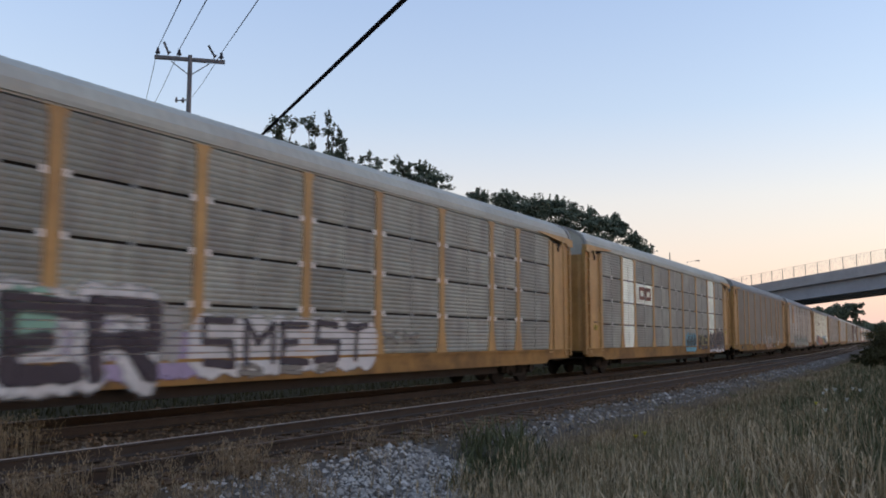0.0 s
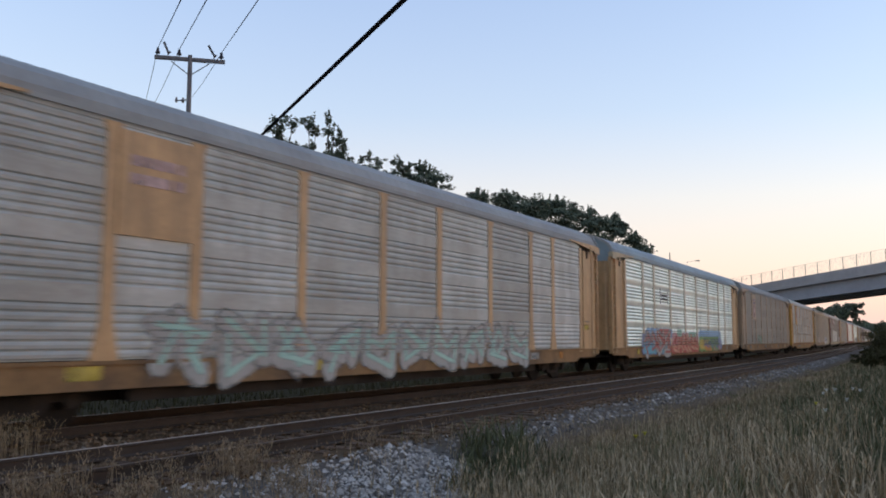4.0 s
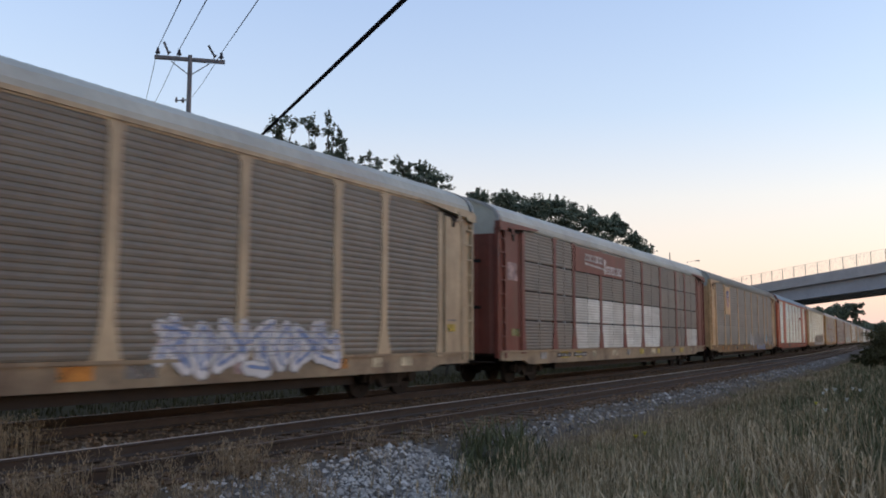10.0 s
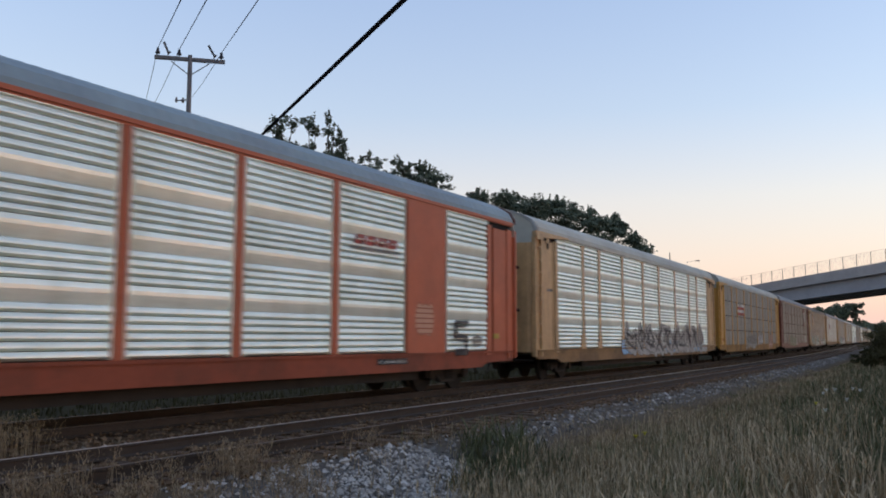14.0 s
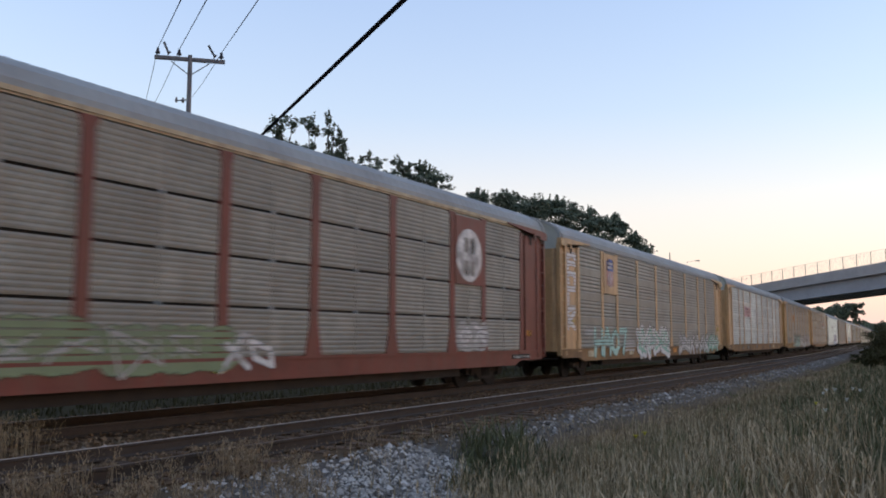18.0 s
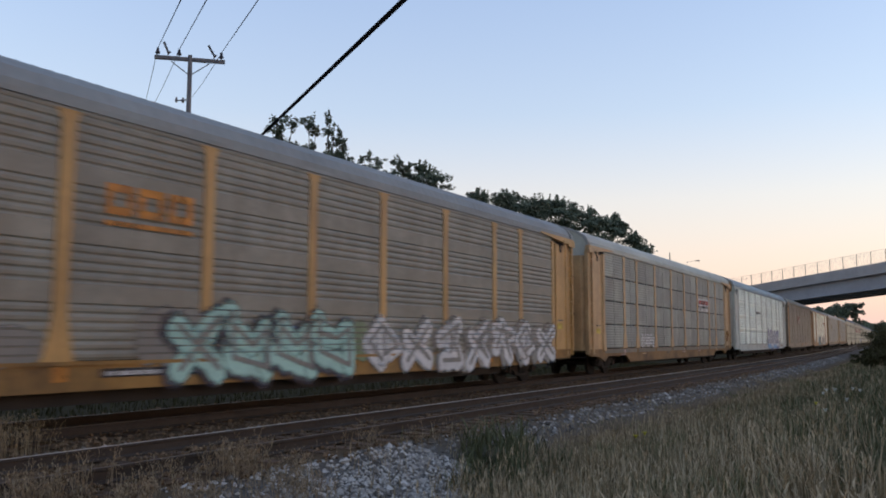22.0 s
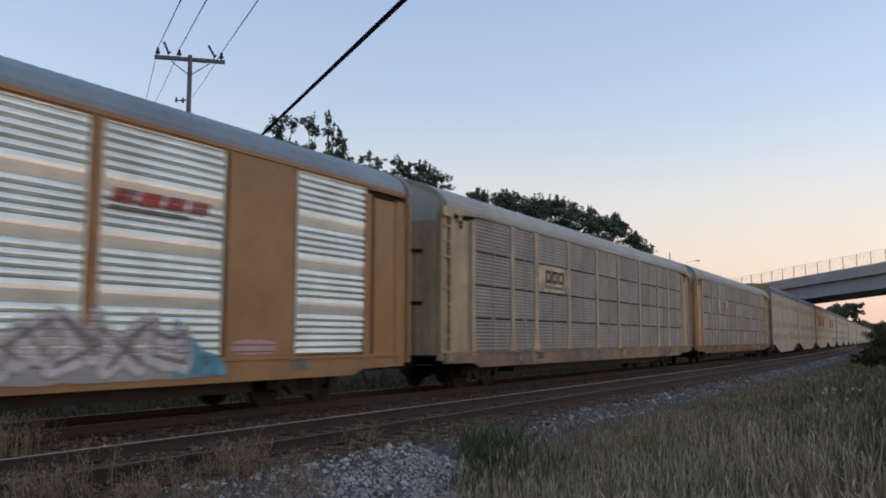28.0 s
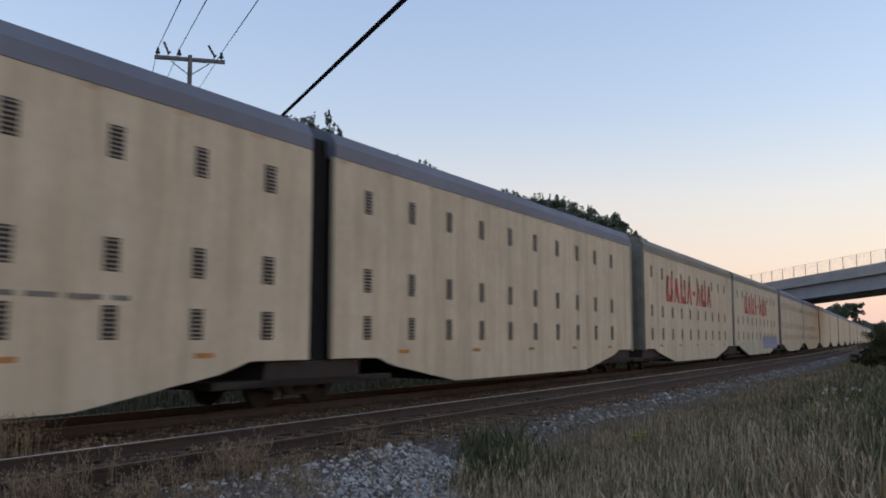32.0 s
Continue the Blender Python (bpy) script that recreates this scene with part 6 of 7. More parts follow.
c = add_car(-1, frame="tan", kind="band", panel="galv_brown", roof="roof_brown", roof_end="roof_light", label="tan-framed autorack car with dark louvred panels and a shield placard")
placard(c, 1, 3.0, 4.75, "tan")
shield(c, X(4.95), 3.4, 0.75, 1.1)
lettering(c, "IL", X(13.6), 1.0, 0.5, 0.85, 0.09, M["p_white"], -1.608, 0.8, 0.05, 5)
lettering(c, "OPOT", X(14.9), 1.1, 0.5, 0.5, 0.07, M["p_grey"], -1.608, 0.35, 0.06, 5)
tag_scrawl(c, "OKSA", X(17.1), 0.8, 0.7, 0.9, "p_grey", "p_dull", 3, 0.12)
lettering(c, "LUNE", X(16.6), 0.70, 0.8, 0.25, 0.05, M["p_blue"], -1.612, 0.3, 0.1, 6)
blob(c, X(21.0), X(21.7), 1.25, 1.72, M["p_cyan"], 2, 5)
for v in (20.85, 21.8):
    blob(c, X(v) - 0.1, X(v) + 0.15, 1.25, 1.5, M["p_white"], 1, 6)
tag_scrawl(c, "OGUR", X(22.4), 1.0, 0.6, 0.6, "p_grey", "p_dull", 8, 0.1)
patches(c, 12, 9, ("p_yellow", "p_grey", "p_orange", "p_dull"))
sill_marks(c, (21.0,), "p_cream")

SCREENS = (0, 2, 3, 4, 5, 6, 8)
c = add_car(0, frame="orange", kind="flat", panel="galv_bright", screens=SCREENS, roof="roof_blue", roof_end="roof_light", sill="orange_sill", lip="red", door="galv_light", sdoor="orange", belly=False, label="bright orange autorack car with galvanized louvred screens")
marks(c, X(18.3), X(20.0), 3.54, 3.76, 4, M["p_red"], -1.606, 0.4)
plate(c, "emblem_bar", X(18.2), X(20.2), 3.42, 3.49, M["p_dull"], -1.602, 0.008)
lettering(c, "S", X(23.0), 1.05, 0.55, 0.8, 0.10, M["p_black"], -1.606, 0.3, 0.05, 3)
blob(c, X(23.9), X(24.5), 1.2, 1.5, M["p_dull"], 2, 3, -1.604)
blob(c, X(20.9), X(21.8), 1.5, 2.3, M["p_salmon"], 3, 9, -1.604)
for v in (1.2, BODY - 1.6):
    plate(c, "warning_card", X(v), X(v) + 0.35, 1.42, 1.56, M["p_yellow"], -1.606, 0.01)
sill_marks(c, (8.2, 19.3))

c = add_car(1, frame="tan", kind="louvre", panel="galv_bright", roof="roof_light", label="tan-framed autorack car with bright louvred panels and blue graffiti")
blob(c, X(8.8), X(11.0), 0.78, 1.45, M["p_sky"], 3, 3)
blob(c, X(11.0), X(24.6), 0.72, 1.15, M["p_grey"], 16, 3)
blob(c, X(15.6), X(18.2), 0.78, 1.4, M["p_sky"], 3, 4, -1.6035)
blob(c, X(21.4), X(23.0), 0.78, 1.3, M["p_sky"], 3, 5, -1.6035)
tag_scrawl(c, "AERLTSUNAO", X(9.6), 0.95, 1.15, 0.95, "p_grey", "p_black", 9, 0.22)
bars(c, X(1.0), X(1.6), 3.0, 3.15, 1, M["p_dull"], 3, "stencil", -1.583)

c = add_car(2, frame="yellow_bright", kind="tier", panel="galv_brown", roof="roof_light", label="yellow-framed autorack car with dark grey four-tier panels and a red-striped placard")
for k, m in enumerate(("p_red", "p_white", "p_red", "p_white")):
    plate(c, "placard", X(6.45), X(8.9), 3.05 + 0.19 * k, 3.23 + 0.19 * k, M[m], -1.612, 0.02)
tag_scrawl(c, "KORHNG", X(9.6), 0.95, 0.8, 0.75, "p_grey", "p_dull", 4, 0.15)
tag_scrawl(c, "HUL", X(20.4), 0.75, 0.55, 0.95, "p_salmon", "p_rose", 4, 0.2)
blob(c, X(14.6), X(17.2), 1.05, 1.85, M["p_dull"], 3, 7)
lettering(c, "SO", X(14.9), 1.15, 0.9, 0.6, 0.13, M["p_chalk"], -1.610, 0.3, 0.08, 4)
blob(c, X(22.75), X(23.45), 1.2, 1.8, M["p_grey"], 2, 8)
plate(c, "warning_card", X(1.0), X(1.5), 1.3, 1.5, M["p_orange"], -1.584, 0.01)

c = add_car(3, frame="red", kind="tier", panel="galv_brown", roof="roof", toprail="cream", label="oxide-red autorack car with dingy panels and a round white emblem")
placard(c, 7, 2.9, 4.78, "red")
bm = fresh()
tube(bm, (X(21.45), -1.628, 3.72), (X(21.45), -1.634, 3.72), 0.74, n=32)
part("emblem_disc", bm, M["p_white"], c, "white round emblem with a dark cross")
for dx in (-0.28, 0.08):
    for dz in (0.12, -0.52):
        bm = fresh()
        tube(bm, (X(21.45) + dx + 0.1, -1.636, 3.72 + dz + 0.05), (X(21.45) + dx + 0.1, -1.638, 3.72 + dz + 0.05), 0.12, n=10)
        box(bm, X(21.45) + dx - 0.02, X(21.45) + dx + 0.22, -1.638, -1.6345, 3.72 + dz + 0.05, 3.72 + dz + 0.36)
        part("emblem_mark", bm, M["p_dull"], c)
blob(c, X(20.7), X(22.7), 1.05, 1.9, M["p_grey"], 3, 9)
lettering(c, "BZ", X(20.95), 1.2, 0.7, 0.55, 0.05, M["p_white"], -1.610, 0.2, 0.05, 3)
blob(c, X(6.8), X(9.6), 0.85, 1.75, M["p_moss"], 4, 4)
blob(c, X(9.4), X(12.6), 0.8, 1.65, M["p_moss"], 5, 14)
blob(c, X(4.4), X(6.6), 0.95, 1.6, M["p_dull"], 4, 15)
lettering(c, "NVOXES", X(6.4), 0.95, 0.8, 0.65, 0.028, M["p_grey"], -1.612, 0.4, 0.2, 9)
plate(c, "sill_patch", X(6.1), X(6.3), 1.1, 1.75, M["p_orange"], -1.606, 0.006)
plate(c, "sill_patch", X(11.9), X(12.2), 0.78, 0.98, M["p_yellow"], -1.580, 0.009)
lettering(c, "KE", X(12.2), 0.95, 0.5, 0.45, 0.06, M["p_white"], -1.612, 0.4, 0.1, 9)
plate(c, "warning_card", X(25.3), X(25.75), 1.5, 1.68, M["p_orange"], -1.584, 0.01)
sill_marks(c, (24.3,))

c = add_car(4, frame="tan", kind="band", panel="galv_brown", roof="roof", roof_end="roof_light", label="tan-framed autorack car with dark louvred panels and teal-white graffiti")
placard(c, 1, 3.2, 4.78, "tan")
shield(c, X(4.9), 3.45, 0.8, 1.15)
for k, ch in enumerate("POLK5"):
    lettering(c, ch, X(0.72), 3.85 - 0.68 * k, 0.66, 0.54, 0.105, M["p_chalk"], -1.606, 0.2, 0.03, 4 + k)
lettering(c, "HA07", X(3.5), 0.85, 0.76, 0.9, 0.13, M["p_mint"], -1.606, 0.32, 0.03, 4)
blob(c, X(2.3), X(3.4), 1.5, 1.85, M["p_grey"], 3, 7)
blob(c, X(7.0), X(8.6), 0.9, 1.4, M["p_grey"], 4, 8)
tag_scrawl(c, "TEDM", X(9.0), 0.85, 1.1, 0.95, "p_white", "p_teal", 4, 0.18)
tag_scrawl(c, "VLADES", X(16.2), 0.85, 0.85, 0.7, "p_grey", "p_white", 4, 0.3)
tag_scrawl(c, "ZSTK", X(22.0), 0.85, 0.75, 0.7, "p_teal", "p_white", 7, 0.2)
patches(c, 14, 9, ("p_yellow", "p_orange", "p_cream"))
door_card(c, 1.9)

c = add_car(5, frame="tan", kind="louvre", panel="galv_pale", roof="roof", roof_end="roof_light", belly=False, label="tan-framed autorack car with pale louvred panels and a pink placard")
plate(c, "placard", X(6.4), X(8.98), 3.0, 3.75, M["p_rose"], -1.612, 0.02, "faded pink placard with white bars")
bars(c, X(6.55), X(8.8), 3.1, 3.7, 3, M["p_pink"], 4, "emblem", -1.618, words=2)
bars(c, X(11.0), X(11.6), 1.5, 1.7, 1, M["p_white"], 4, "stencil", -1.604, words=2)
patches(c, 15, 5, ("p_dull", "p_cream"))

c = add_car(6, frame="yellow", kind="band", panel="galv_brown", roof="roof", header="yellow", label="yellow-framed autorack car with brown louvred panels and white bubble graffiti")
marks(c, X(6.95), X(8.75), 3.36, 3.85, 3, M["p_orange"], -1.604)
plate(c, "emblem_bar", X(6.95), X(8.75), 3.18, 3.26, M["p_orange"], -1.602, 0.008)
blob(c, X(7.6), X(9.2), 0.95, 1.95, M["p_dull"], 3, 18)
blob(c, X(12.8), X(14.2), 0.9, 1.8, M["p_moss"], 3, 19)
lettering(c, "SEHS", X(8.42), 0.78, 0.95, 1.0, 0.30, M["p_ink"], -1.6025, 0.35, 0.10, 6)
tag_scrawl(c, "SEHS", X(8.5), 0.8, 0.95, 1.0, "p_mint", "p_dull", 6, 0.35)
blob(c, X(10.9), X(11.7), 0.8, 1.7, M["p_blue"], 2, 9, -1.603)
blob(c, X(12.3), X(13.4), 0.9, 1.7, M["p_teal"], 2, 10, -1.603)
lettering(c, "RVTUESO", X(14.15), 0.8, 0.95, 0.95, 0.26, M["p_dull"], -1.6025, 0.62, 0.10, 8)
tag_scrawl(c, "RVTUESO", X(14.2), 0.8, 1.0, 0.95, "p_chalk", "p_dull", 8, 0.60)
blob(c, X(2.0), X(6.0), 1.0, 1.6, M["p_dull"], 7, 8)
sill_marks(c, (7.0, 8.4), "p_white")
patches(c, 16, 7, ("p_yellow", "p_orange"))
door_card(c)

c = add_car(7, frame="tan", kind="tier", panel="galv", roof="roof_light", roof_end="roof_light", belly=True, toe="galv_rust", brake=True, label="tan-framed autorack car with dark grey four-tier panels")
plate(c, "placard", X(17.82), X(20.38), 2.98, 3.16, M["p_white"], -1.612, 0.02)
plate(c, "placard", X(17.82), X(20.38), 3.17, 3.27, M["p_dull"], -1.612, 0.02)
plate(c, "placard", X(17.82), X(20.38), 3.28, 3.68, M["p_white"], -1.612, 0.02, "white placard with a row of red bars")
marks(c, X(17.95), X(20.15), 3.36, 3.58, 4, M["p_red"], -1.618, 0.4)
lettering(c, "RITR", X(6.7), 1.1, 0.42, 0.5, 0.08, M["p_white"], -1.606, 0.25, 0.02, 4)
door_card(c, 1.62)
patches(c, 17, 6, ("p_dull", "p_rose", "tan"))

c = add_car(8, frame="white", kind="louvre", panel="galv_bright", roof="roof_blue", roof_end="tanor", label="white autorack car with bright louvred panels and blue-mauve graffiti")
bars(c, X(9.3), X(11.5), 3.35, 3.6, 1, M["p_black"], 4, "emblem", -1.604, words=4)
blob(c, X(14.7), X(21.4), 0.68, 1.35, M["p_sky"], 10, 5)
blob(c, X(15.0), X(21.2), 0.68, 1.08, M["p_sky"], 9, 6, -1.6145)
lettering(c, "VOAES", X(15.3), 0.95, 1.0, 1.0, 0.33, M["p_navy"], -1.6065, 0.2, 0.10, 3)
lettering(c, "VOAES", X(15.3), 0.95, 1.0, 1.0, 0.18, M["p_chalk"], -1.613, 0.2, 0.10, 3)
plate(c, "sill_patch", X(23.2), X(23.8), 0.8, 0.95, M["p_orange"], -1.58, 0.01)
plate(c, "sill_patch", X(12.8), X(13.2), 0.8, 0.9, M["p_orange"], -1.58, 0.01)

c = add_car(9, frame="drab", door="tanor", sdoor="tanor", kind="rib", panel="galv_rust", roof="roof_brown", roof_end="roof_brown", label="drab-brown-framed autorack car with dark olive ribbed panels and a red placard")
plate(c, "placard", X(9.3), X(11.9), 3.05, 3.85, M["red"], -1.612, 0.02, "dark red placard with white bars")
bars(c, X(9.45), X(10.9), 3.12, 3.45, 2, M["p_white"], 4, "emblem", -1.618, words=1)
bm = fresh()
tube(bm, (X(11.35), -1.614, 3.42), (X(11.35), -1.62, 3.42), 0.26, n=14)
part("emblem_wheel", bm, M["p_white"], c)
blob(c, X(13.0), X(16.5), 1.0, 1.9, M["p_dull"], 6, 9)
blob(c, X(6.6), X(8.5), 0.95, 1.5, M["p_dull"], 4, 10)
patches(c, 18, 8, ("p_orange", "p_rose", "p_dull"))

c = add_car(10, frame="tanor", kind="flat", panel="galv_bright", screens=SCREENS, roof="roof_blue", roof_end="tanor", belly=False, label="tan-orange autorack car with bright louvred screens and cyan graffiti")
marks(c, X(17.95), X(20.0), 3.58, 3.80, 4, M["p_red"], -1.606, 0.4)
plate(c, "emblem_bar", X(17.9), X(19.6), 3.46, 3.52, M["p_dull"], -1.602, 0.008)
tag_scrawl(c, "UTOV", X(8.4), 0.85, 0.95, 0.95, "p_cyan", "p_black", 3, 0.15)
blob(c, X(14.2), X(20.4), 0.72, 1.0, M["p_grey"], 9, 5)
tag_scrawl(c, "XEVWOA", X(14.5), 0.95, 0.72, 0.72, "p_chalk", "p_dull", 7, 0.2)
bm = fresh()
prism(bm, [(X(19.3), 0.75), (X(20.6), 0.75), (X(20.4), 1.1), (X(20.0), 1.2), (X(19.4), 1.75)], -1.612, -1.604, "y")
part("graffiti", normals(bm), M["p_cyan"], c)
blob(c, X(20.7), X(21.9), 1.1, 1.4, M["p_rose"], 3, 6, -1.604)
blob(c, X(2.0), X(4.2), 0.9, 1.4, M["p_dull"], 4, 6, -1.604)
patches(c, 19, 5, ("p_yellow", "p_dull"))

c = add_car(11, frame="cream", kind="tier", panel="galv_mid", roof="roof_light", roof_end="roof_light", belly=False, label="pale-yellow-framed autorack car with grey four-tier panels and a yellow placard")
plate(c, "placard", X(6.3), X(9.05), 2.98, 3.85, M["p_cream"], -1.618, 0.03, "pale yellow placard with dark bars")
marks(c, X(6.95), X(8.55), 3.28, 3.70, 3, M["p_black"], -1.626)
plate(c, "emblem_bar", X(6.95), X(8.55), 3.08, 3.18, M["p_dull"], -1.626, 0.008)
patches(c, 20, 7, ("p_dull", "p_orange", "yellow"))

c = add_car(12, frame="tan", kind="tier", panel="galv", roof="roof_light", roof_end="roof_light", belly=False, label="tan-framed autorack car with clean grey four-tier panels and a tan placard")
plate(c, "placard", X(6.25), X(9.1), 2.98, 3.88, M["p_cream"], -1.618, 0.03, "cream placard with dark bars")
marks(c, X(7.0), X(8.4), 3.18, 3.70, 2, M["p_dull"], -1.626)
door_card(c, 1.65)
patches(c, 22, 6, ("p_dull", "p_orange", "tan"))


# ---- two-unit carriers with smooth cream sides ----
UNIT, JOINT = 20.75, 0.78
TWO = 2 * UNIT + JOINT


def unit_side():
    """Smooth side wall with faint vertical folds, skirt raised over the trucks."""
    bm = fresh()
    cols = []
    n = 140
    for i in range(n + 1):
        x = i * UNIT / n
        e = min(x, UNIT - x)
        low = 0.98 if e < 1.7 else 0.98 - 0.22 * (e - 1.7) / 0.8 if e < 2.5 else max(0.30, 0.76 - 0.155 * (e - 2.5))
        ph = ((x - 0.3) / 1.88) % 1.0
        fold = 0.035 if ph < 0.10 or ph > 0.90 else 0.0
        cols.append([bm.verts.new((x, -1.60 + fold, low)), bm.verts.new((x, -1.60 + fold, 2.2)), bm.verts.new((x, -1.60 + fold, 3.9)), bm.verts.new((x, -1.60 + fold, 5.26)), bm.verts.new((x, -1.595, 5.36)),
                     bm.verts.new((x, -1.50, low)), bm.verts.new((x, -1.48, 5.36))])
    for a, b in zip(cols, cols[1:]):
        for k in range(4):
            bm.faces.new((a[k], b[k], b[k + 1], a[k + 1]))
        bm.faces.new((a[0], a[5], b[5], b[0]))
        bm.faces.new((a[5], a[6], b[6], b[5]))
    bm.faces.new(cols[0][:5] + [cols[0][6], cols[0][5]])
    bm.faces.new((cols[-1][:5] + [cols[-1][6], cols[-1][5]])[::-1])
    return normals(bm)


def unit_roof():
    bm = fresh()
    pts = [(-1.612, 5.36), (-1.60, 5.66), (-1.45, 5.92), (-1.1, 6.06), (-0.5, 6.14), (0.0, 6.16), (0.5, 6.14), (1.1, 6.06), (1.45, 5.92), (1.60, 5.66), (1.612, 5.36)]
    prism(bm, pts, 0.0, UNIT)
    return normals(bm)


# Black filler boxes: the dark inside a unit, put in as colour.
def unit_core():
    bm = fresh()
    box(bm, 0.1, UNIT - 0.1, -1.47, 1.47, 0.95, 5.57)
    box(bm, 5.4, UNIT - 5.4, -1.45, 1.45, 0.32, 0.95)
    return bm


def unit_end():
    bm = fresh()
    prism(bm, [(0.06, -1.56), (-0.12, -1.56), (-0.12, -1.30), (-0.04, -1.30), (-0.04, -0.06), (-0.08, -0.06), (-0.08, 0.06), (-0.04, 0.06), (-0.04, 1.30), (-0.12, 1.30), (-0.12, 1.56), (0.06, 1.56)], 0.95, 5.52, "z")
    return normals(bm)


def vent_mesh():
    bm = fresh()
    box(bm, -0.15, 0.15, -0.006, 0.02, -0.27, 0.27)
    return bm


def vent_slat_mesh():
    bm = fresh()
    for k in range(7):
        z = -0.24 + 0.075 * k
        box(bm, -0.13, 0.13, -0.022, -0.008, z, z + 0.03)
    return bm


def shroud_mesh():
    """Dark boxy shroud over the truck at a unit's end."""
    bm = fresh()
    prism(bm, [(-1.6, 0.55), (-1.5, 0.95), (1.5, 0.95), (1.6, 0.55), (2.9, 0.46), (2.9, 0.60), (-2.9, 0.60), (-2.9, 0.46)], -1.45, 1.45, "y")
    return normals(bm)


def bellows_mesh():
    bm = fresh()
    near, far = [(-0.05, -1.30)], [(-0.05, 1.30)]
    for k in range(4):
        for x, y in ((0.0, 1.30), (0.0, 1.38), (0.12, 1.38), (0.12, 1.30)):
            near.append((k * 0.2 + x, -y))
            far.append((k * 0.2 + x, y))
    prism(bm, near + [(0.85, -1.30), (0.85, 1.30)] + far[::-1], 0.97, 5.72, "z")
    return normals(bm)


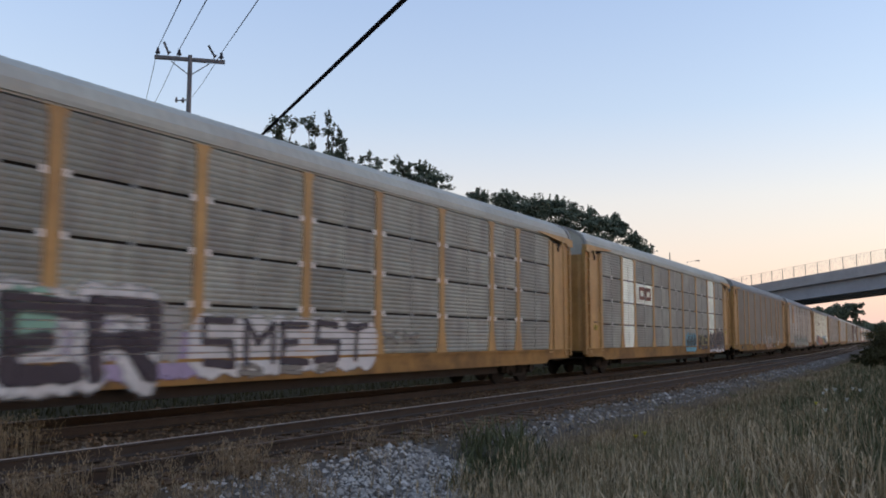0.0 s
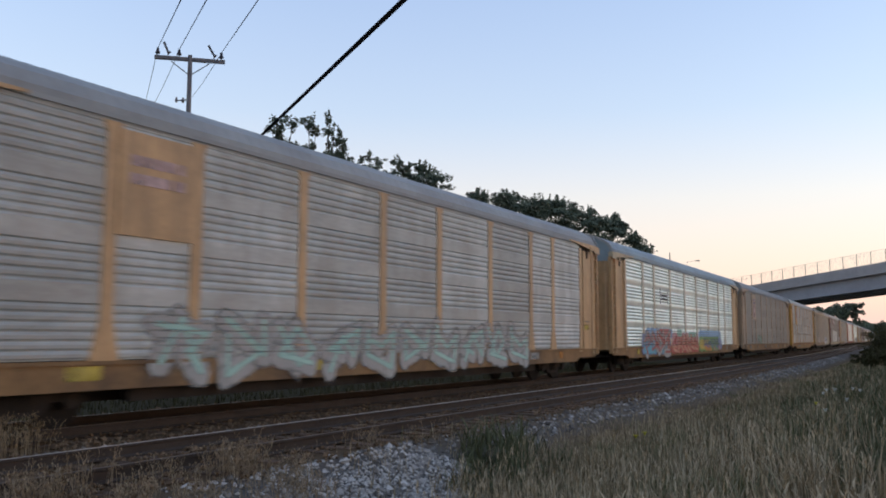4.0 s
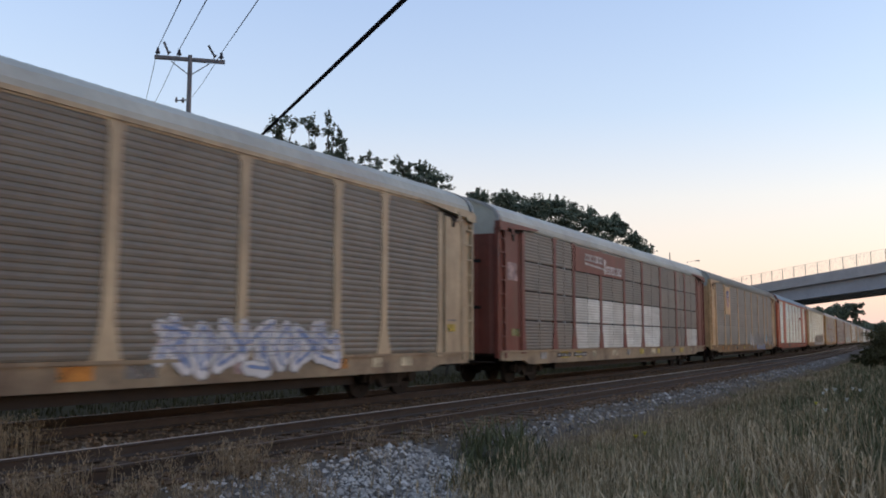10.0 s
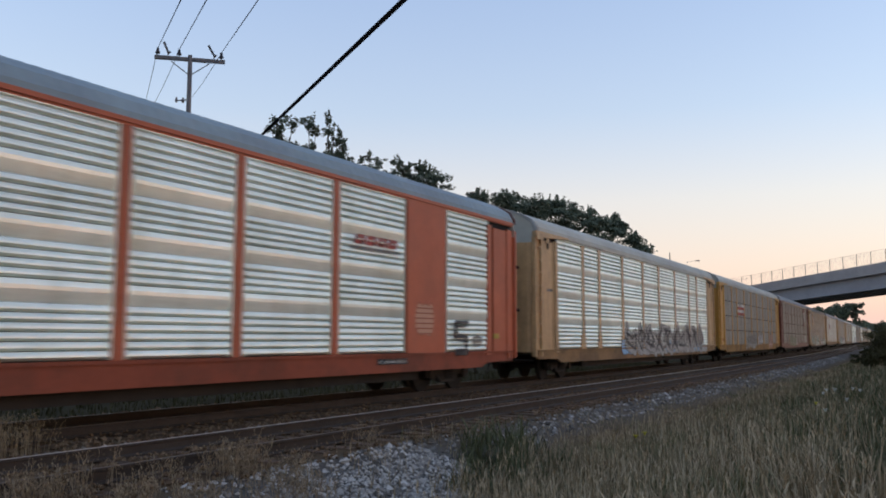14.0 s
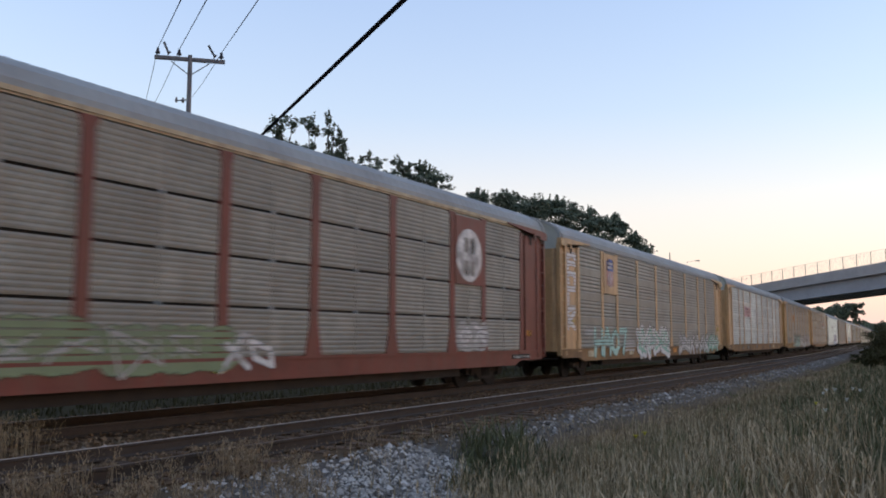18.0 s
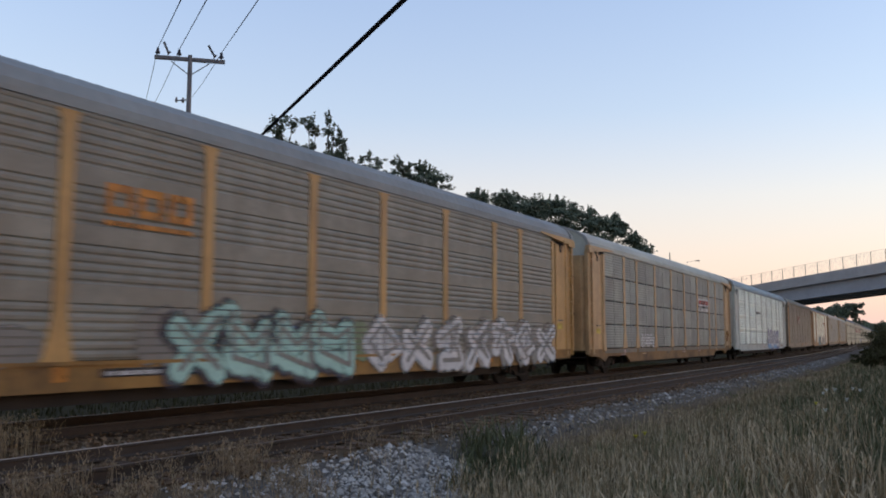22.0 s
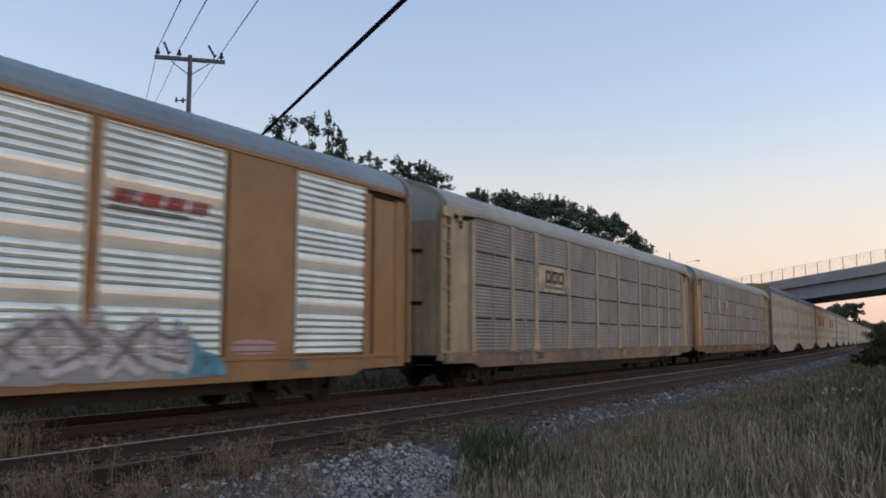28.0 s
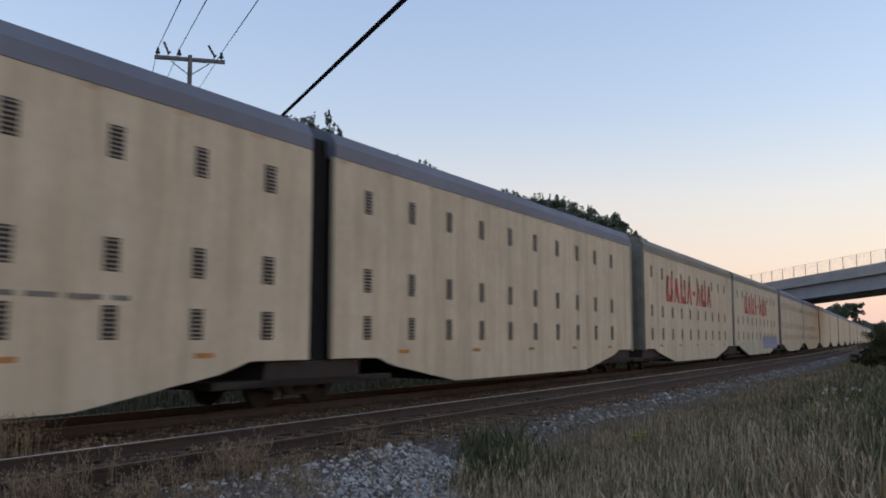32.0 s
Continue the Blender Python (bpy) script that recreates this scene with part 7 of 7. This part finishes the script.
def two_unit_car(front, lettered, near):
    root = tagged(new("articulated_autorack_car"), "cream-white two-unit autorack car with small louvred vents" + (" and red emblem bars" if lettered else ""), "rail car", "autorack train")
    mid = TWO / 2
    for u in (0, 1):
        x0 = -mid + u * (UNIT + JOINT)
        m = M["amax"]
        at(shared("u_side", unit_side, m, "side_wall", root), x0, 0, 0)
        at(shared("u_side", unit_side, m, "side_wall", root), x0 + UNIT, 0, 0, 0, 0, 180)
        rm = M["roof_slate" if not lettered else "roof_brown"]
        at(shared(("u_roof", rm.name), unit_roof, rm, "roof", root), x0, 0, 0)
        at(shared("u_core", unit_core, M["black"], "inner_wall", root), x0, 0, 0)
        bm = fresh()
        e0 = x0 - 0.06 if u == 0 else x0 + UNIT - 0.12
        box(bm, e0, e0 + 0.18, -1.615, -1.45, 0.92, 5.5)
        part("corner_post", bm, M["galv_brown"], root)
        if u == 0:
            at(shared("u_end", unit_end, M["galv_brown"], "end_door", root), x0, 0, 0)
            at(part("end_cap", _cap(), M["yellow" if not lettered else "galv_brown"], root), x0, 0, 0)
        else:
            at(shared("u_end", unit_end, M["galv_brown"], "end_door", root), x0 + UNIT, 0, 0, 0, 0, 180)
        count, gap = (11, 1.82) if u == 0 and not lettered else (10, 1.88)
        for i in range(count if near else 0):
            for z in (1.65, 2.72, 4.52):
                x = x0 + 1.28 + gap * i
                v = at(shared("vent", vent_mesh, M["dark"], "vent", root), x, -1.598, z)
                tagged(at(shared("vent_slat", vent_slat_mesh, M["galv_brown"], "vent_slats", v), 0, 0, 0), kind="stuff")
        for i in range(5 if near else 0):
            plate(root, "reflector", x0 + 2.6 + 3.76 * i, x0 + 3.05 + 3.76 * i, 1.06, 1.15, M["p_orange"], -1.606, 0.01)
        if lettered:
            z0 = 3.25
            x = x0 + 4.0
            for k in range(8):
                w = 1.15 if k != 4 else 0.6
                bm = fresh()
                if k == 4:
                    box(bm, x, x + w, -1.610, -1.602, z0 + 0.5, z0 + 0.75)
                elif k % 2:
                    prism(bm, [(x, z0), (x + 0.3, z0), (x + w / 2, z0 + 0.7), (x + w - 0.3, z0), (x + w, z0), (x + w / 2 + 0.15, z0 + 1.25), (x + w / 2 - 0.15, z0 + 1.25)], -1.610, -1.602, "y")
                else:
                    prism(bm, [(x, z0), (x + w, z0), (x + w, z0 + 1.25), (x + w * 0.65, z0 + 1.25), (x + w * 0.65, z0 + 0.35), (x + w * 0.35, z0 + 0.35), (x + w * 0.35, z0 + 1.25), (x, z0 + 1.25)], -1.610, -1.602, "y")
                part("emblem_mark", normals(bm), M["p_red"], root)
                x += w + 0.22
            if u:
                blob(root, x0 + 11.5, x0 + 19.5, 0.7, 1.7, M["p_blue"], 12, 3, -1.604)
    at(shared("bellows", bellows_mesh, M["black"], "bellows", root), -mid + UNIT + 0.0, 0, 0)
    for x in (-mid + 1.6, -mid + UNIT + JOINT / 2, mid - 1.6):
        at(shared("shroud", shroud_mesh, M["dark"], "truck_shroud", root), x, 0, 0)
        add_truck(root, x)
    for e in (-1, 1):
        at(shared("coupler", coupler_mesh, M["dark"], "coupler", root), e * mid, 0, 0, 0, 0, 0 if e < 0 else 180)
    CARS.append((root, front, mid))
    return root


def _cap():
    bm = fresh()
    prism(bm, [(-1.5, 4.55), (1.5, 4.55), (1.5, 5.6), (1.1, 5.98), (0, 6.1), (-1.1, 5.98), (-1.5, 5.6)], -0.07, 0.0)
    return normals(bm)


FRONT_TWO = 366.25
for k in range(13):
    t2 = two_unit_car(FRONT_TWO + k * (TWO + 1.75), k == 1, k < 3)
    if k == 0:
        bars(t2, -TWO / 2 + 13.0, -TWO / 2 + 16.2, 2.0, 2.14, 1, M["p_dull"], 3, "stencil", -1.606, words=5)


# ---- movement ----
S0, T0 = 17.3, 13.0     # the orange car's front corner stands here at this time


def motions():
    for thing, back, half in CARS:
        rows = []
        for i in range(33):
            t = float(i)
            s = S0 + back - SPEED * (t - T0) + half
            xa, ya, _ = track_at(s - 10.05)
            xb, yb, _ = track_at(s + 10.05)
            rows.append((t, pose((xa + xb) / 2, (ya + yb) / 2, 0, 0, 0, math.degrees(math.atan2(yb - ya, xb - xa)))))
        walk(thing, rows)
    # the wheels roll: one turn pattern for the leading axles and one for the trailing axles
    step = math.degrees(SPEED / 0.46 / FPS)
    for k, wx in enumerate((-0.88, 0.88)):
        rows = [(i / FPS, pose(wx, 0, 0.46, 0, -(i * step) % 360.0, 0)) for i in range(32 * FPS + 1)]
        first = WHEELS[k][0]
        walk(first, rows)
        for w in WHEELS[k][1:]:
            w.rotation_mode = "QUATERNION"
            ad = w.animation_data_create()
            ad.action = first.animation_data.action
            ad.action_slot = first.animation_data.action_slot


motions()
